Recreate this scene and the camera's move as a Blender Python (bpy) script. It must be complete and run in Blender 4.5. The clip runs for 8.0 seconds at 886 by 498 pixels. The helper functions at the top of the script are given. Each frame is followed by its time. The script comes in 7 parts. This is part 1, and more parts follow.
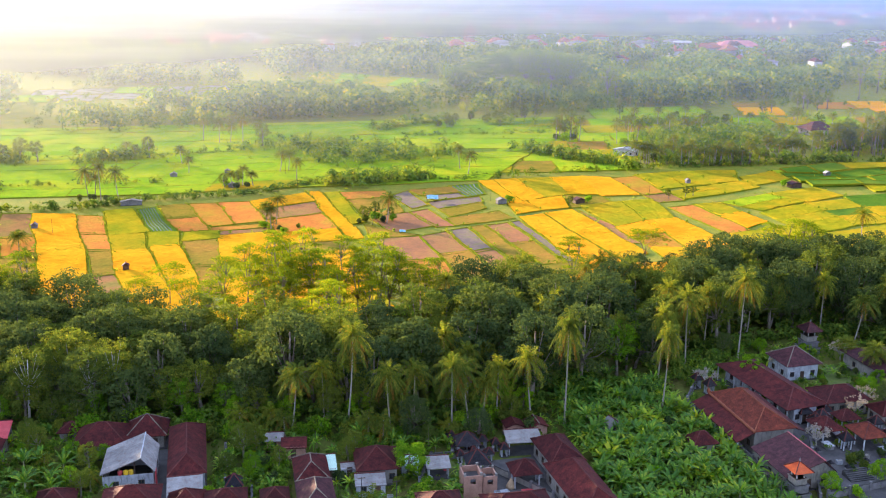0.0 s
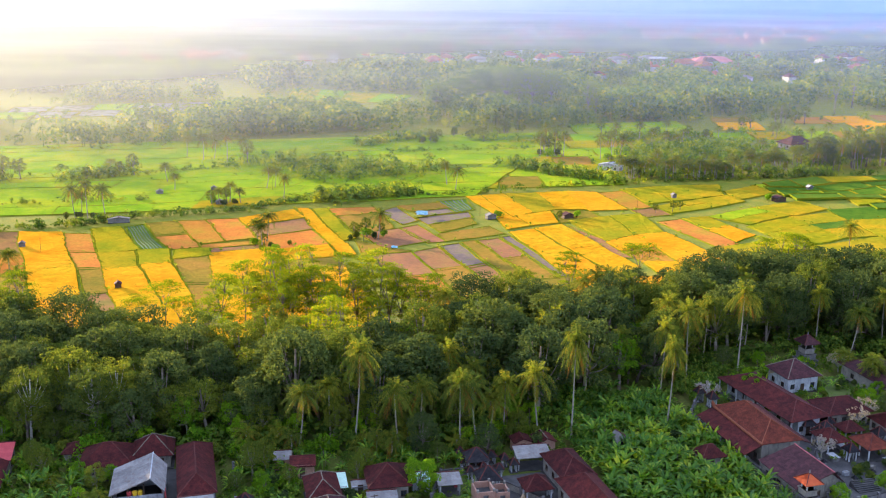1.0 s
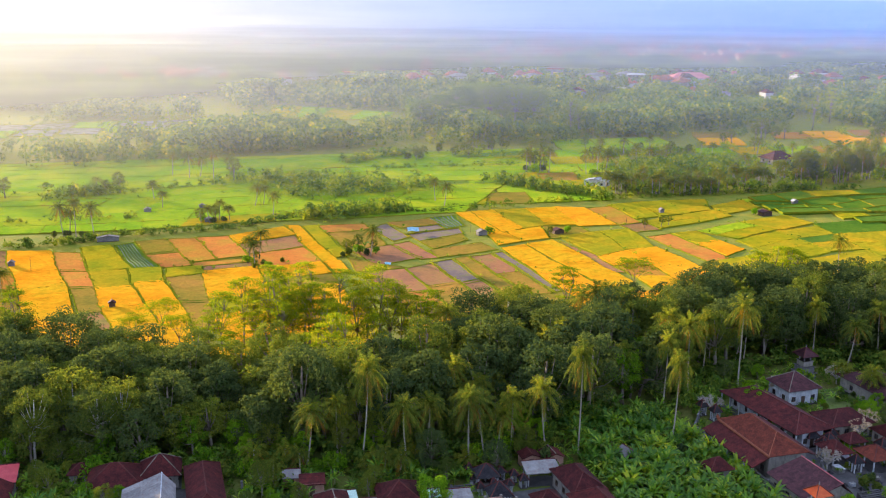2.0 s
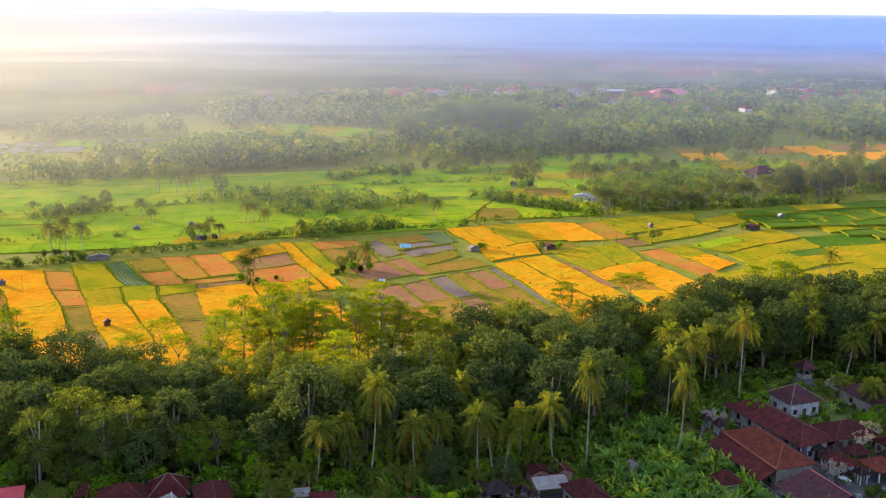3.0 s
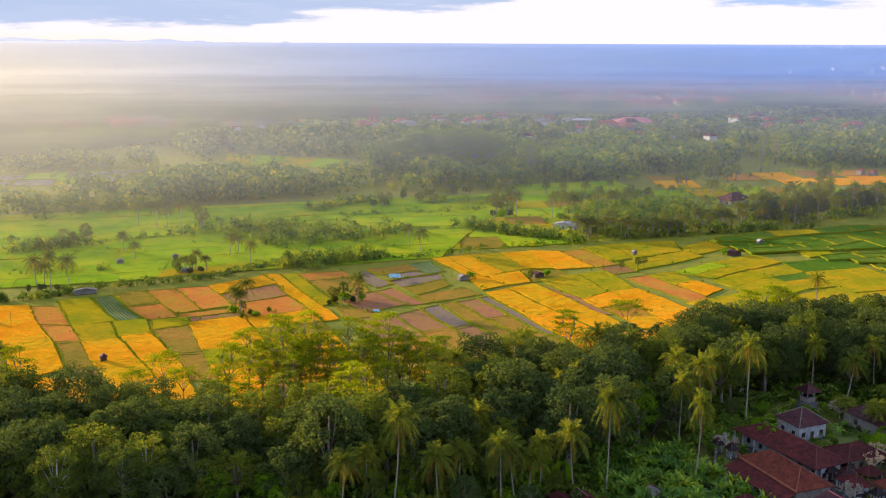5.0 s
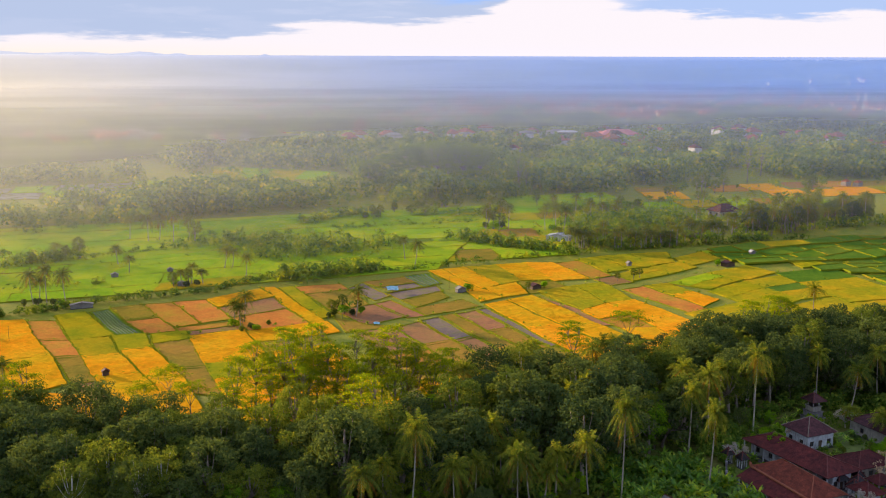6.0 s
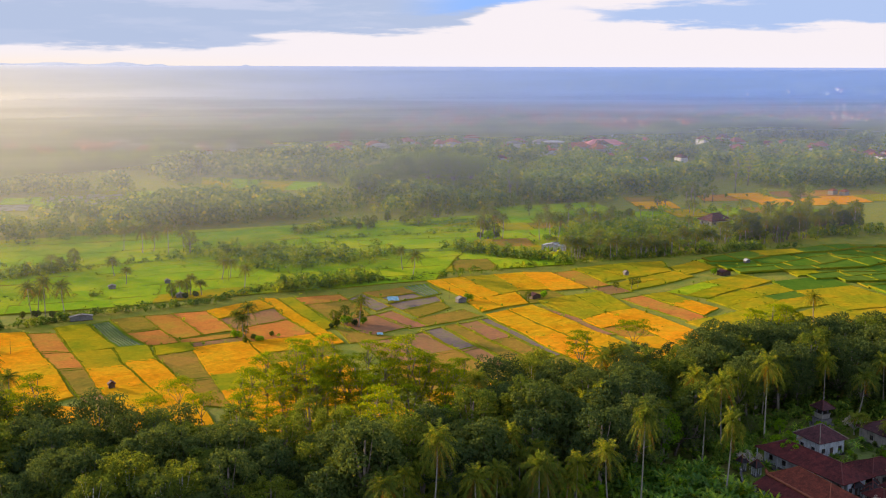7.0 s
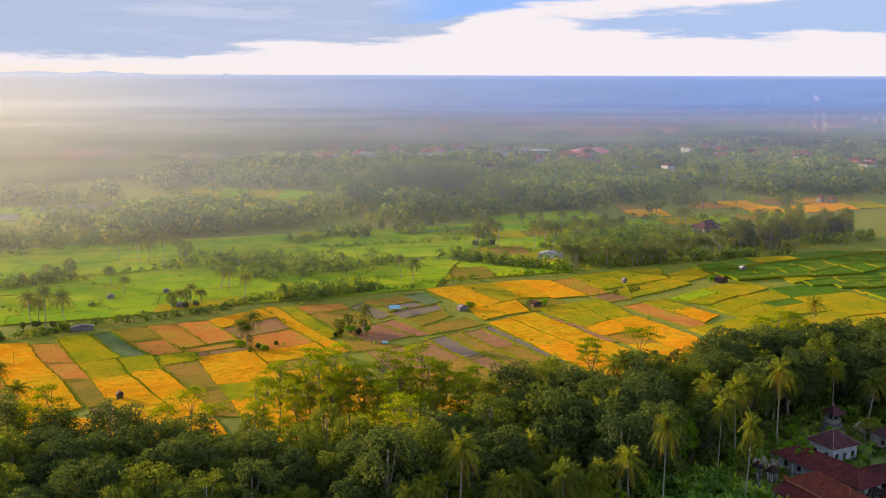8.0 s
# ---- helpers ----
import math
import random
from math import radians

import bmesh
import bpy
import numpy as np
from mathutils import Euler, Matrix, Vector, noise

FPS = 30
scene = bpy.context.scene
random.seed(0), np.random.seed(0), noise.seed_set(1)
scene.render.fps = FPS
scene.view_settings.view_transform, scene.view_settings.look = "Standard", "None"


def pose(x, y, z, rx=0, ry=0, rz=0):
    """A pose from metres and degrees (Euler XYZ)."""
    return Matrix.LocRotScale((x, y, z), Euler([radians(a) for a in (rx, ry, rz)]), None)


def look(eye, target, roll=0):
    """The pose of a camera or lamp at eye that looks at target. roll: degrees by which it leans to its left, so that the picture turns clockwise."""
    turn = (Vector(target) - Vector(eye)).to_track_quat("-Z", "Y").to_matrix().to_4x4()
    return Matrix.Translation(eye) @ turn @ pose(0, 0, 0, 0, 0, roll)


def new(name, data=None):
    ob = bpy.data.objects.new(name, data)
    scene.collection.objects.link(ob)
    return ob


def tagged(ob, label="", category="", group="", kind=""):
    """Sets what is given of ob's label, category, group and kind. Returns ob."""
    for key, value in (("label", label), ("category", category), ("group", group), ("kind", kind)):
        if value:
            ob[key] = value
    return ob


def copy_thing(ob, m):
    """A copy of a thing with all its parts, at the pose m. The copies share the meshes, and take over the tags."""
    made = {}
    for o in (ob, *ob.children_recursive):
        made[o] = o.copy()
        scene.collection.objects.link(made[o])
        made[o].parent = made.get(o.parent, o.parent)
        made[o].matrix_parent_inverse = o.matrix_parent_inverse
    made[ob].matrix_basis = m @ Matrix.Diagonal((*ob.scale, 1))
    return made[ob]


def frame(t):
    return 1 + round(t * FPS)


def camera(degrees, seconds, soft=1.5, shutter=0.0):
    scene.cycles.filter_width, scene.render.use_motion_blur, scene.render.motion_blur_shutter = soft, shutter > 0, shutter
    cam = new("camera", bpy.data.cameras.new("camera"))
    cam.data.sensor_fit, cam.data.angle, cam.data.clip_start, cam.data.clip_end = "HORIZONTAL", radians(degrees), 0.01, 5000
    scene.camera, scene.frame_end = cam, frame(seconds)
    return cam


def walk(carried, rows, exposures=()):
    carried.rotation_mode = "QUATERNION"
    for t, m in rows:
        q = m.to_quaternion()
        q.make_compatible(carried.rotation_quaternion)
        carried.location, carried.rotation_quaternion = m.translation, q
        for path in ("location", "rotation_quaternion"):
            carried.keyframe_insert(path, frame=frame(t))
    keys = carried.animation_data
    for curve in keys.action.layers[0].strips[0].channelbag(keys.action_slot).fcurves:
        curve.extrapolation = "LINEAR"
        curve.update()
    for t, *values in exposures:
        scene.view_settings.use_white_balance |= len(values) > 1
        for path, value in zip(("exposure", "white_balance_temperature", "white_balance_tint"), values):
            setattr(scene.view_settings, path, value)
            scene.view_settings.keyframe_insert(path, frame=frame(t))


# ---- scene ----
cam = camera(47.9, 8.0, soft=1.1)
METRES, EYE, TILT, LEAN, TURN = 56.0, 92.0, -16.0, -0.5, 0.0
ROWS = [
    (0.0, 0.0, 0.0, 0.0, 0.0, -0.0, -0.0),
    (0.5, -0.0629, -0.0005, 0.0008, -0.8, 0.44, 0.2),
    (1.0, -0.1227, -0.0004, 0.0013, -1.57, 0.89, 0.4),
    (1.5, -0.1803, -0.0009, 0.0012, -2.29, 1.35, 0.62),
    (3.0, -0.3467, -0.0013, 0.0038, -4.29, 2.72, 1.3),
    (3.5, -0.4007, -0.0001, 0.0053, -4.9, 3.16, 1.52),
    (4.0, -0.4555, 0.0015, 0.0073, -5.5, 3.57, 1.74),
    (4.5, -0.5119, 0.0041, 0.0094, -6.08, 3.96, 1.96),
    (5.0, -0.5697, 0.0072, 0.0111, -6.65, 4.33, 2.16),
    (6.5, -0.769, 0.0233, 0.0186, -8.37, 5.26, 2.7),
    (7.0, -0.8431, 0.03, 0.0222, -8.93, 5.51, 2.87),
    (7.5, -0.9191, 0.0384, 0.0261, -9.49, 5.73, 3.04),
    (8.0, -0.9972, 0.0483, 0.0295, -10.06, 5.93, 3.2),
]
walk(cam, [(t, pose(0, 0, EYE, TILT, LEAN, TURN) @ pose(METRES * x, METRES * y, METRES * z, 90 + pitch, roll, yaw)) for t, x, y, z, yaw, pitch, roll in ROWS],
     [(0.0, 2.28, 6120, 16), (1.7, 2.02, 6250, 16), (4.0, 1.57, 6650, 16), (6.0, 1.37, 6850, 16), (8.0, 1.27, 6950, 15)])

# ---- daylight ----
SUN_AZ = Vector((-0.74, 0.67, 0)).normalized()
SUN_EL = radians(10.2)
sun = new("sun", bpy.data.lights.new("sun", "SUN"))
sun.data.energy, sun.data.angle, sun.data.color = 4.7, radians(1.0), (1.0, 0.80, 0.50)
sun.matrix_basis = look(Vector((0, 0, 0)), -(SUN_AZ * math.cos(SUN_EL) + Vector((0, 0, math.sin(SUN_EL)))))


def build_world():
    w = bpy.data.worlds.new("morning_sky")
    w.use_nodes = True
    scene.world = w
    n, l = w.node_tree.nodes, w.node_tree.links
    n.clear()
    out, bg = n.new("ShaderNodeOutputWorld"), n.new("ShaderNodeBackground")
    sky = n.new("ShaderNodeTexSky")
    sky.sky_type, sky.sun_disc = "NISHITA", False
    sky.sun_elevation, sky.sun_rotation = SUN_EL, math.atan2(SUN_AZ.x, SUN_AZ.y)
    sky.air_density, sky.dust_density = 1.0, 1.0
    co = n.new("ShaderNodeTexCoord")
    sep = n.new("ShaderNodeSeparateXYZ")
    l.new(co.outputs["Generated"], sep.inputs[0])
    def rng(src, a, b, c, d):
        q = n.new("ShaderNodeMapRange")
        q.interpolation_type = "SMOOTHSTEP"
        for i, v in zip((1, 2, 3, 4), (a, b, c, d)):
            q.inputs[i].default_value = v
        l.new(src, q.inputs[0])
        return q.outputs[0]

    def op(kind, a, b):
        q = n.new("ShaderNodeMath")
        q.operation = kind
        for s, v in zip(q.inputs, (a, b)):
            if isinstance(v, (int, float)):
                s.default_value = v
            else:
                l.new(v, s)
        return q.outputs[0]

    def blend(fac, a, b):
        q = n.new("ShaderNodeMix")
        q.data_type = "RGBA"
        for s, v in zip((q.inputs[0], q.inputs[6], q.inputs[7]), (fac, a, b)):
            if isinstance(v, tuple):
                s.default_value = (*v, 1)
            else:
                l.new(v, s)
        return q.outputs[2]

    # long flat cloud banks: bearing (x over y) and height above the horizon, frayed by wind
    mp = n.new("ShaderNodeMapping")
    mp.inputs["Scale"].default_value, mp.inputs["Location"].default_value = (3.2, 3.2, 26.0), (0.35, 0.2, 0.0)
    l.new(co.outputs["Generated"], mp.inputs[0])

    def drift(scale, detail, amount, rough=0.6):
        q = n.new("ShaderNodeTexNoise")
        q.inputs["Scale"].default_value, q.inputs["Detail"].default_value, q.inputs["Roughness"].default_value = scale, detail, rough
        l.new(mp.outputs[0], q.inputs[0])
        return rng(q.outputs[0], 0.25, 0.75, -amount, amount)

    slow, wisp = drift(1.3, 3, 0.007), drift(4.2, 7, 0.0065)
    bearing = op("DIVIDE", sep.outputs[0], op("MAXIMUM", sep.outputs[1], 0.05))
    height = op("ADD", sep.outputs[2], op("ADD", slow, wisp))
    fine = op("ADD", sep.outputs[2], wisp)
    # the grey bank over the sunlit side: low in the west, stepping up eastwards, ending in a tongue
    edge = op("ADD", op("ADD", rng(bearing, -0.10, 0.03, 0.017, 0.031), rng(bearing, 0.03, 0.22, 0.0, 0.008)), rng(bearing, 0.16, 0.30, 0.0, 0.055))
    bank = rng(op("SUBTRACT", height, edge), -0.003, 0.006, 0.0, 1.0)
    streak = op("MULTIPLY", rng(drift(2.6, 6, 1.0), -0.2, 0.9, 0.0, 0.55), rng(sep.outputs[2], 0.03, 0.075, 0.25, 1.0))
    grey = blend(streak, (3.6, 4.6, 6.5), (5.6, 6.1, 7.6))
    # a long lens of cloud in the east, blue gaps above it
    lens_low, lens_high = rng(op("SUBTRACT", fine, rng(bearing, 0.28, 0.42, 0.053, 0.041)), -0.003, 0.004, 0.0, 1.0), rng(op("SUBTRACT", fine, rng(bearing, 0.30, 0.62, 0.058, 0.072)), -0.004, 0.006, 1.0, 0.0)
    lens = op("MULTIPLY", op("MULTIPLY", lens_low, lens_high), rng(bearing, 0.27, 0.36, 0.0, 0.9))
    gap = op("MULTIPLY", op("MULTIPLY", rng(op("SUBTRACT", height, rng(bearing, 0.10, 0.42, 0.050, 0.082)), -0.003, 0.008, 0.0, 1.0), rng(bearing, 0.10, 0.20, 0.0, 1.0)), rng(bearing, 0.5, 0.7, 1.0, 0.35))
    glow = blend(rng(bearing, -0.25, 0.15, 0.0, 1.0), (7.8, 7.2, 6.5), (7.3, 7.3, 8.0))
    low = blend(rng(sep.outputs[2], 0.0, 0.02, 0.0, 1.0), glow, (7.3, 7.25, 7.8))
    banked = blend(bank, low, grey)
    lensed = blend(lens, banked, (3.0, 4.5, 7.4))
    pale = blend(gap, lensed, (2.3, 4.3, 8.6))
    # overhead the deck is lit from above: brighter and bluer
    over = n.new("ShaderNodeMapRange")
    over.inputs[1].default_value, over.inputs[2].default_value = 0.11, 0.40
    l.new(sep.outputs[2], over.inputs[0])
    deck = n.new("ShaderNodeMix")
    deck.data_type = "RGBA"
    deck.inputs[7].default_value = (5.2, 6.6, 9.8, 1)
    l.new(over.outputs[0], deck.inputs[0]), l.new(pale, deck.inputs[6])
    # high up the clouds break and the clear sky shows
    high = n.new("ShaderNodeMapRange")
    high.inputs[1].default_value, high.inputs[2].default_value = 0.12, 0.45
    high.inputs[3].default_value, high.inputs[4].default_value = 1.0, 0.8
    l.new(sep.outputs[2], high.inputs[0])
    mix = n.new("ShaderNodeMix")
    mix.data_type = "RGBA"
    l.new(high.outputs[0], mix.inputs[0]), l.new(sky.outputs[0], mix.inputs[6]), l.new(deck.outputs[2], mix.inputs[7])
    l.new(mix.outputs[2], bg.inputs[0]), l.new(bg.outputs[0], out.inputs[0])
    bg.inputs[1].default_value = 0.050


build_world()


# ---- materials ----
def nodes_of(name):
    m = bpy.data.materials.new(name)
    m.use_nodes = True
    n = m.node_tree.nodes
    return m, n, m.node_tree.links, n["Principled BSDF"], n["Material Output"]


def socket_set(bsdf, rough, metal=0.0, spec=0.3):
    bsdf.inputs["Roughness"].default_value, bsdf.inputs["Metallic"].default_value = rough, metal
    bsdf.inputs["Specular IOR Level"].default_value = spec


def noise_node(n, l, scale, detail=4, coords="Object", rough=0.55, stretch=None):
    co, tx = n.new("ShaderNodeTexCoord"), n.new("ShaderNodeTexNoise")
    tx.inputs["Scale"].default_value, tx.inputs["Detail"].default_value, tx.inputs["Roughness"].default_value = scale, detail, rough
    if stretch:
        mp = n.new("ShaderNodeMapping")
        mp.inputs["Scale"].default_value = stretch
        l.new(co.outputs[coords], mp.inputs[0]), l.new(mp.outputs[0], tx.inputs[0])
    else:
        l.new(co.outputs[coords], tx.inputs[0])
    return tx


def ramp_node(n, l, src, stops):
    r = n.new("ShaderNodeValToRGB")
    e = r.color_ramp.elements
    while len(e) < len(stops):
        e.new(0.5)
    for el, (p, c) in zip(e, stops):
        el.position, el.color = p, (*c, 1)
    l.new(src, r.inputs[0])
    return r


def mix_rgb(n, l, fac, a, b, mode="MIX"):
    m = n.new("ShaderNodeMix")
    m.data_type, m.blend_type = "RGBA", mode
    for sock, v in ((m.inputs[0], fac), (m.inputs[6], a), (m.inputs[7], b)):
        if isinstance(v, (int, float)):
            sock.default_value = v
        elif isinstance(v, tuple):
            sock.default_value = (*v, 1)
        else:
            l.new(v, sock)
    return m.outputs[2]


def surface(name, a, b, scale=1.0, fine=12.0, rough=0.8, bump=0.3, bump_m=0.05, metal=0.0, spec=0.3, vary=0.15, coords="Object", stretch=None):
    """A two-scale mottled surface between the colours a and b, with fine relief and a little change from object to object."""
    m, n, l, bsdf, out = nodes_of(name)
    socket_set(bsdf, rough, metal, spec)
    big = noise_node(n, l, scale, 4, coords, stretch=stretch)
    small = noise_node(n, l, fine, 5, coords, 0.7)
    r = ramp_node(n, l, big.outputs[0], [(0.32, a), (0.68, b)])
    grain = ramp_node(n, l, small.outputs[0], [(0.25, (0.72,) * 3), (0.75, (1.22,) * 3)])
    col = mix_rgb(n, l, 1.0, r.outputs[0], grain.outputs[0], "MULTIPLY")
    info = n.new("ShaderNodeObjectInfo")
    each = ramp_node(n, l, info.outputs["Random"], [(0.0, (1 - vary,) * 3), (1.0, (1 + vary,) * 3)])
    col = mix_rgb(n, l, 1.0, col, each.outputs[0], "MULTIPLY")
    l.new(col, bsdf.inputs["Base Color"])
    bp = n.new("ShaderNodeBump")
    bp.inputs["Strength"].default_value, bp.inputs["Distance"].default_value = bump, bump_m
    l.new(small.outputs[0], bp.inputs["Height"]), l.new(bp.outputs[0], bsdf.inputs["Normal"])
    return m


def foliage(name, a, b, glow=0.38, tint=None, vary=0.25, rough=0.8, spec=0.03, drift=None):
    """Leaves: colour differs from leaf to leaf and from plant to plant; light passes through. drift: metres over which massed plants change their green."""
    m, n, l, bsdf, out = nodes_of(name)
    socket_set(bsdf, rough, 0, spec)
    geo, info = n.new("ShaderNodeNewGeometry"), n.new("ShaderNodeObjectInfo")
    r = ramp_node(n, l, geo.outputs["Random Per Island"], [(0.0, a), (0.75, b), (1.0, tint or b)])
    each = ramp_node(n, l, info.outputs["Random"], [(0.0, (1 - vary, 1 - vary * 0.8, 1 - vary * 0.4)), (1.0, (1 + vary * 1.5, 1 + vary, 1.0))])
    col = mix_rgb(n, l, 1.0, r.outputs[0], each.outputs[0], "MULTIPLY")
    if drift:
        kinds = noise_node(n, l, 1.0 / drift, 2, rough=0.7)
        sort = ramp_node(n, l, kinds.outputs[0], [(0.36, (0.55, 0.70, 0.85)), (0.47, (0.86, 0.92, 0.92)), (0.54, (1.10, 1.08, 0.9)), (0.66, (2.0, 1.5, 0.75))])
        col = mix_rgb(n, l, 1.0, col, sort.outputs[0], "MULTIPLY")
    l.new(col, bsdf.inputs["Base Color"])
    tr, mx = n.new("ShaderNodeBsdfTranslucent"), n.new("ShaderNodeMixShader")
    warm = mix_rgb(n, l, 1.0, col, (1.5, 1.35, 0.6), "MULTIPLY")
    l.new(warm, tr.inputs[0])
    mx.inputs[0].default_value = glow
    l.new(bsdf.outputs[0], mx.inputs[1]), l.new(tr.outputs[0], mx.inputs[2]), l.new(mx.outputs[0], out.inputs[0])
    return m


def stained(name, a, b, stain=(0.10, 0.085, 0.07)):
    """Plaster or sheet with rain streaks, damp patches and dirt."""
    m, n, l, bsdf, out = nodes_of(name)
    socket_set(bsdf, 0.85, 0, 0.2)
    big, streak, fine = noise_node(n, l, 0.5, 5, rough=0.65), noise_node(n, l, 1.3, 6, rough=0.7, stretch=(1.6, 1.6, 0.35)), noise_node(n, l, 7.0, 4)
    r = ramp_node(n, l, big.outputs[0], [(0.34, a), (0.66, b)])
    dirt = ramp_node(n, l, streak.outputs[0], [(0.50, (0.0,) * 3), (0.72, (0.8,) * 3)])
    col = mix_rgb(n, l, dirt.outputs[0], r.outputs[0], stain)
    grain = ramp_node(n, l, fine.outputs[0], [(0.3, (0.85,) * 3), (0.7, (1.1,) * 3)])
    col = mix_rgb(n, l, 1.0, col, grain.outputs[0], "MULTIPLY")
    info = n.new("ShaderNodeObjectInfo")
    each = ramp_node(n, l, info.outputs["Random"], [(0.0, (0.82,) * 3), (1.0, (1.12,) * 3)])
    l.new(mix_rgb(n, l, 1.0, col, each.outputs[0], "MULTIPLY"), bsdf.inputs["Base Color"])
    bp = n.new("ShaderNodeBump")
    bp.inputs["Strength"].default_value, bp.inputs["Distance"].default_value = 0.3, 0.04
    l.new(fine.outputs[0], bp.inputs["Height"]), l.new(bp.outputs[0], bsdf.inputs["Normal"])
    return m


def crop(name, a, b, c, glow=0.3, rows=None):
    """Standing rice, stubble or turned soil in world coordinates, with patches, rows of planting and straw."""
    m, n, l, bsdf, out = nodes_of(name)
    socket_set(bsdf, 0.95, 0, 0.0)
    big = noise_node(n, l, 0.055, 5, rough=0.62)
    mid = noise_node(n, l, 0.9, 5, rough=0.7)
    r = ramp_node(n, l, big.outputs[0], [(0.32, a), (0.5, b), (0.68, c)])
    g = ramp_node(n, l, mid.outputs[0], [(0.25, (0.82,) * 3), (0.75, (1.14,) * 3)])
    col = mix_rgb(n, l, 1.0, r.outputs[0], g.outputs[0], "MULTIPLY")
    patch = noise_node(n, l, 0.28, 5, rough=0.7)
    pr = ramp_node(n, l, patch.outputs[0], [(0.36, (0.88, 0.95, 0.92)), (0.5, (1.0, 1.0, 1.0)), (0.66, (1.10, 1.04, 1.0))])
    col = mix_rgb(n, l, 1.0, col, pr.outputs[0], "MULTIPLY")
    info = n.new("ShaderNodeObjectInfo")
    each = ramp_node(n, l, info.outputs["Random"], [(0.0, (0.86, 0.95, 0.8)), (0.5, (1.0, 1.0, 1.0)), (1.0, (1.16, 0.98, 1.1))])
    col = mix_rgb(n, l, 1.0, col, each.outputs[0], "MULTIPLY")
    l.new(col, bsdf.inputs["Base Color"])
    fine = noise_node(n, l, 5.0, 4, rough=0.7)
    bp = n.new("ShaderNodeBump")
    bp.inputs["Strength"].default_value, bp.inputs["Distance"].default_value = 0.6, 0.25
    l.new(fine.outputs[0], bp.inputs["Height"]), l.new(bp.outputs[0], bsdf.inputs["Normal"])
    if glow:
        tr, mx = n.new("ShaderNodeBsdfTranslucent"), n.new("ShaderNodeMixShader")
        l.new(mix_rgb(n, l, 1.0, col, (1.3, 1.25, 0.8), "MULTIPLY"), tr.inputs[0])
        mx.inputs[0].default_value = glow
        l.new(bsdf.outputs[0], mx.inputs[1]), l.new(tr.outputs[0], mx.inputs[2]), l.new(mx.outputs[0], out.inputs[0])
    return m


def ground_material():
    m, n, l, bsdf, out = nodes_of("ground_cover")
    socket_set(bsdf, 0.9, 0, 0.15)
    big, mid, small = noise_node(n, l, 0.012, 4), noise_node(n, l, 0.14, 5), noise_node(n, l, 1.6, 5, rough=0.7)
    r = ramp_node(n, l, big.outputs[0], [(0.3, (0.085, 0.125, 0.018)), (0.55, (0.12, 0.14, 0.022)), (0.75, (0.17, 0.15, 0.03))])
    r2 = ramp_node(n, l, mid.outputs[0], [(0.42, (0.0,) * 3), (0.72, (1.0,) * 3)])
    col = mix_rgb(n, l, r2.outputs[0], r.outputs[0], (0.16, 0.13, 0.035))
    # grassy verges through the farmland, darker leaf litter under woods and gardens
    co, sep, farm = n.new("ShaderNodeTexCoord"), n.new("ShaderNodeSeparateXYZ"), n.new("ShaderNodeMapRange")
    farm.inputs[1].default_value, farm.inputs[2].default_value = 240, 290
    l.new(co.outputs["Object"], sep.inputs[0]), l.new(sep.outputs[1], farm.inputs[0])
    verge = ramp_node(n, l, mid.outputs[0], [(0.35, (0.17, 0.21, 0.018)), (0.65, (0.27, 0.24, 0.022))])
    col = mix_rgb(n, l, farm.outputs[0], col, verge.outputs[0])
    g = ramp_node(n, l, small.outputs[0], [(0.25, (0.6,) * 3), (0.75, (1.3,) * 3)])
    l.new(mix_rgb(n, l, 1.0, col, g.outputs[0], "MULTIPLY"), bsdf.inputs["Base Color"])
    bp = n.new("ShaderNodeBump")
    bp.inputs["Strength"].default_value, bp.inputs["Distance"].default_value = 0.6, 0.3
    l.new(small.outputs[0], bp.inputs["Height"]), l.new(bp.outputs[0], bsdf.inputs["Normal"])
    return m


def water_material(name, mud, thin, wet=0.5, ripple=0.12):
    """Shallow water over mud: wet patches mirror the sky, the rest is dull silt and weed."""
    m, n, l, bsdf, out = nodes_of(name)
    socket_set(bsdf, 0.2, 0, 0.3)
    nz, grit = noise_node(n, l, 0.16, 6, rough=0.7), noise_node(n, l, 0.9, 4, rough=0.7)
    r = ramp_node(n, l, nz.outputs[0], [(0.36, mud), (0.50, thin), (0.64, (0.17, 0.15, 0.04))])
    g = ramp_node(n, l, grit.outputs[0], [(0.3, (0.75,) * 3), (0.7, (1.2,) * 3)])
    l.new(mix_rgb(n, l, 1.0, r.outputs[0], g.outputs[0], "MULTIPLY"), bsdf.inputs["Base Color"])
    rr = ramp_node(n, l, nz.outputs[0], [(wet - 0.12, (ripple,) * 3), (wet, (0.85,) * 3)])
    l.new(rr.outputs[0], bsdf.inputs["Roughness"])
    return m


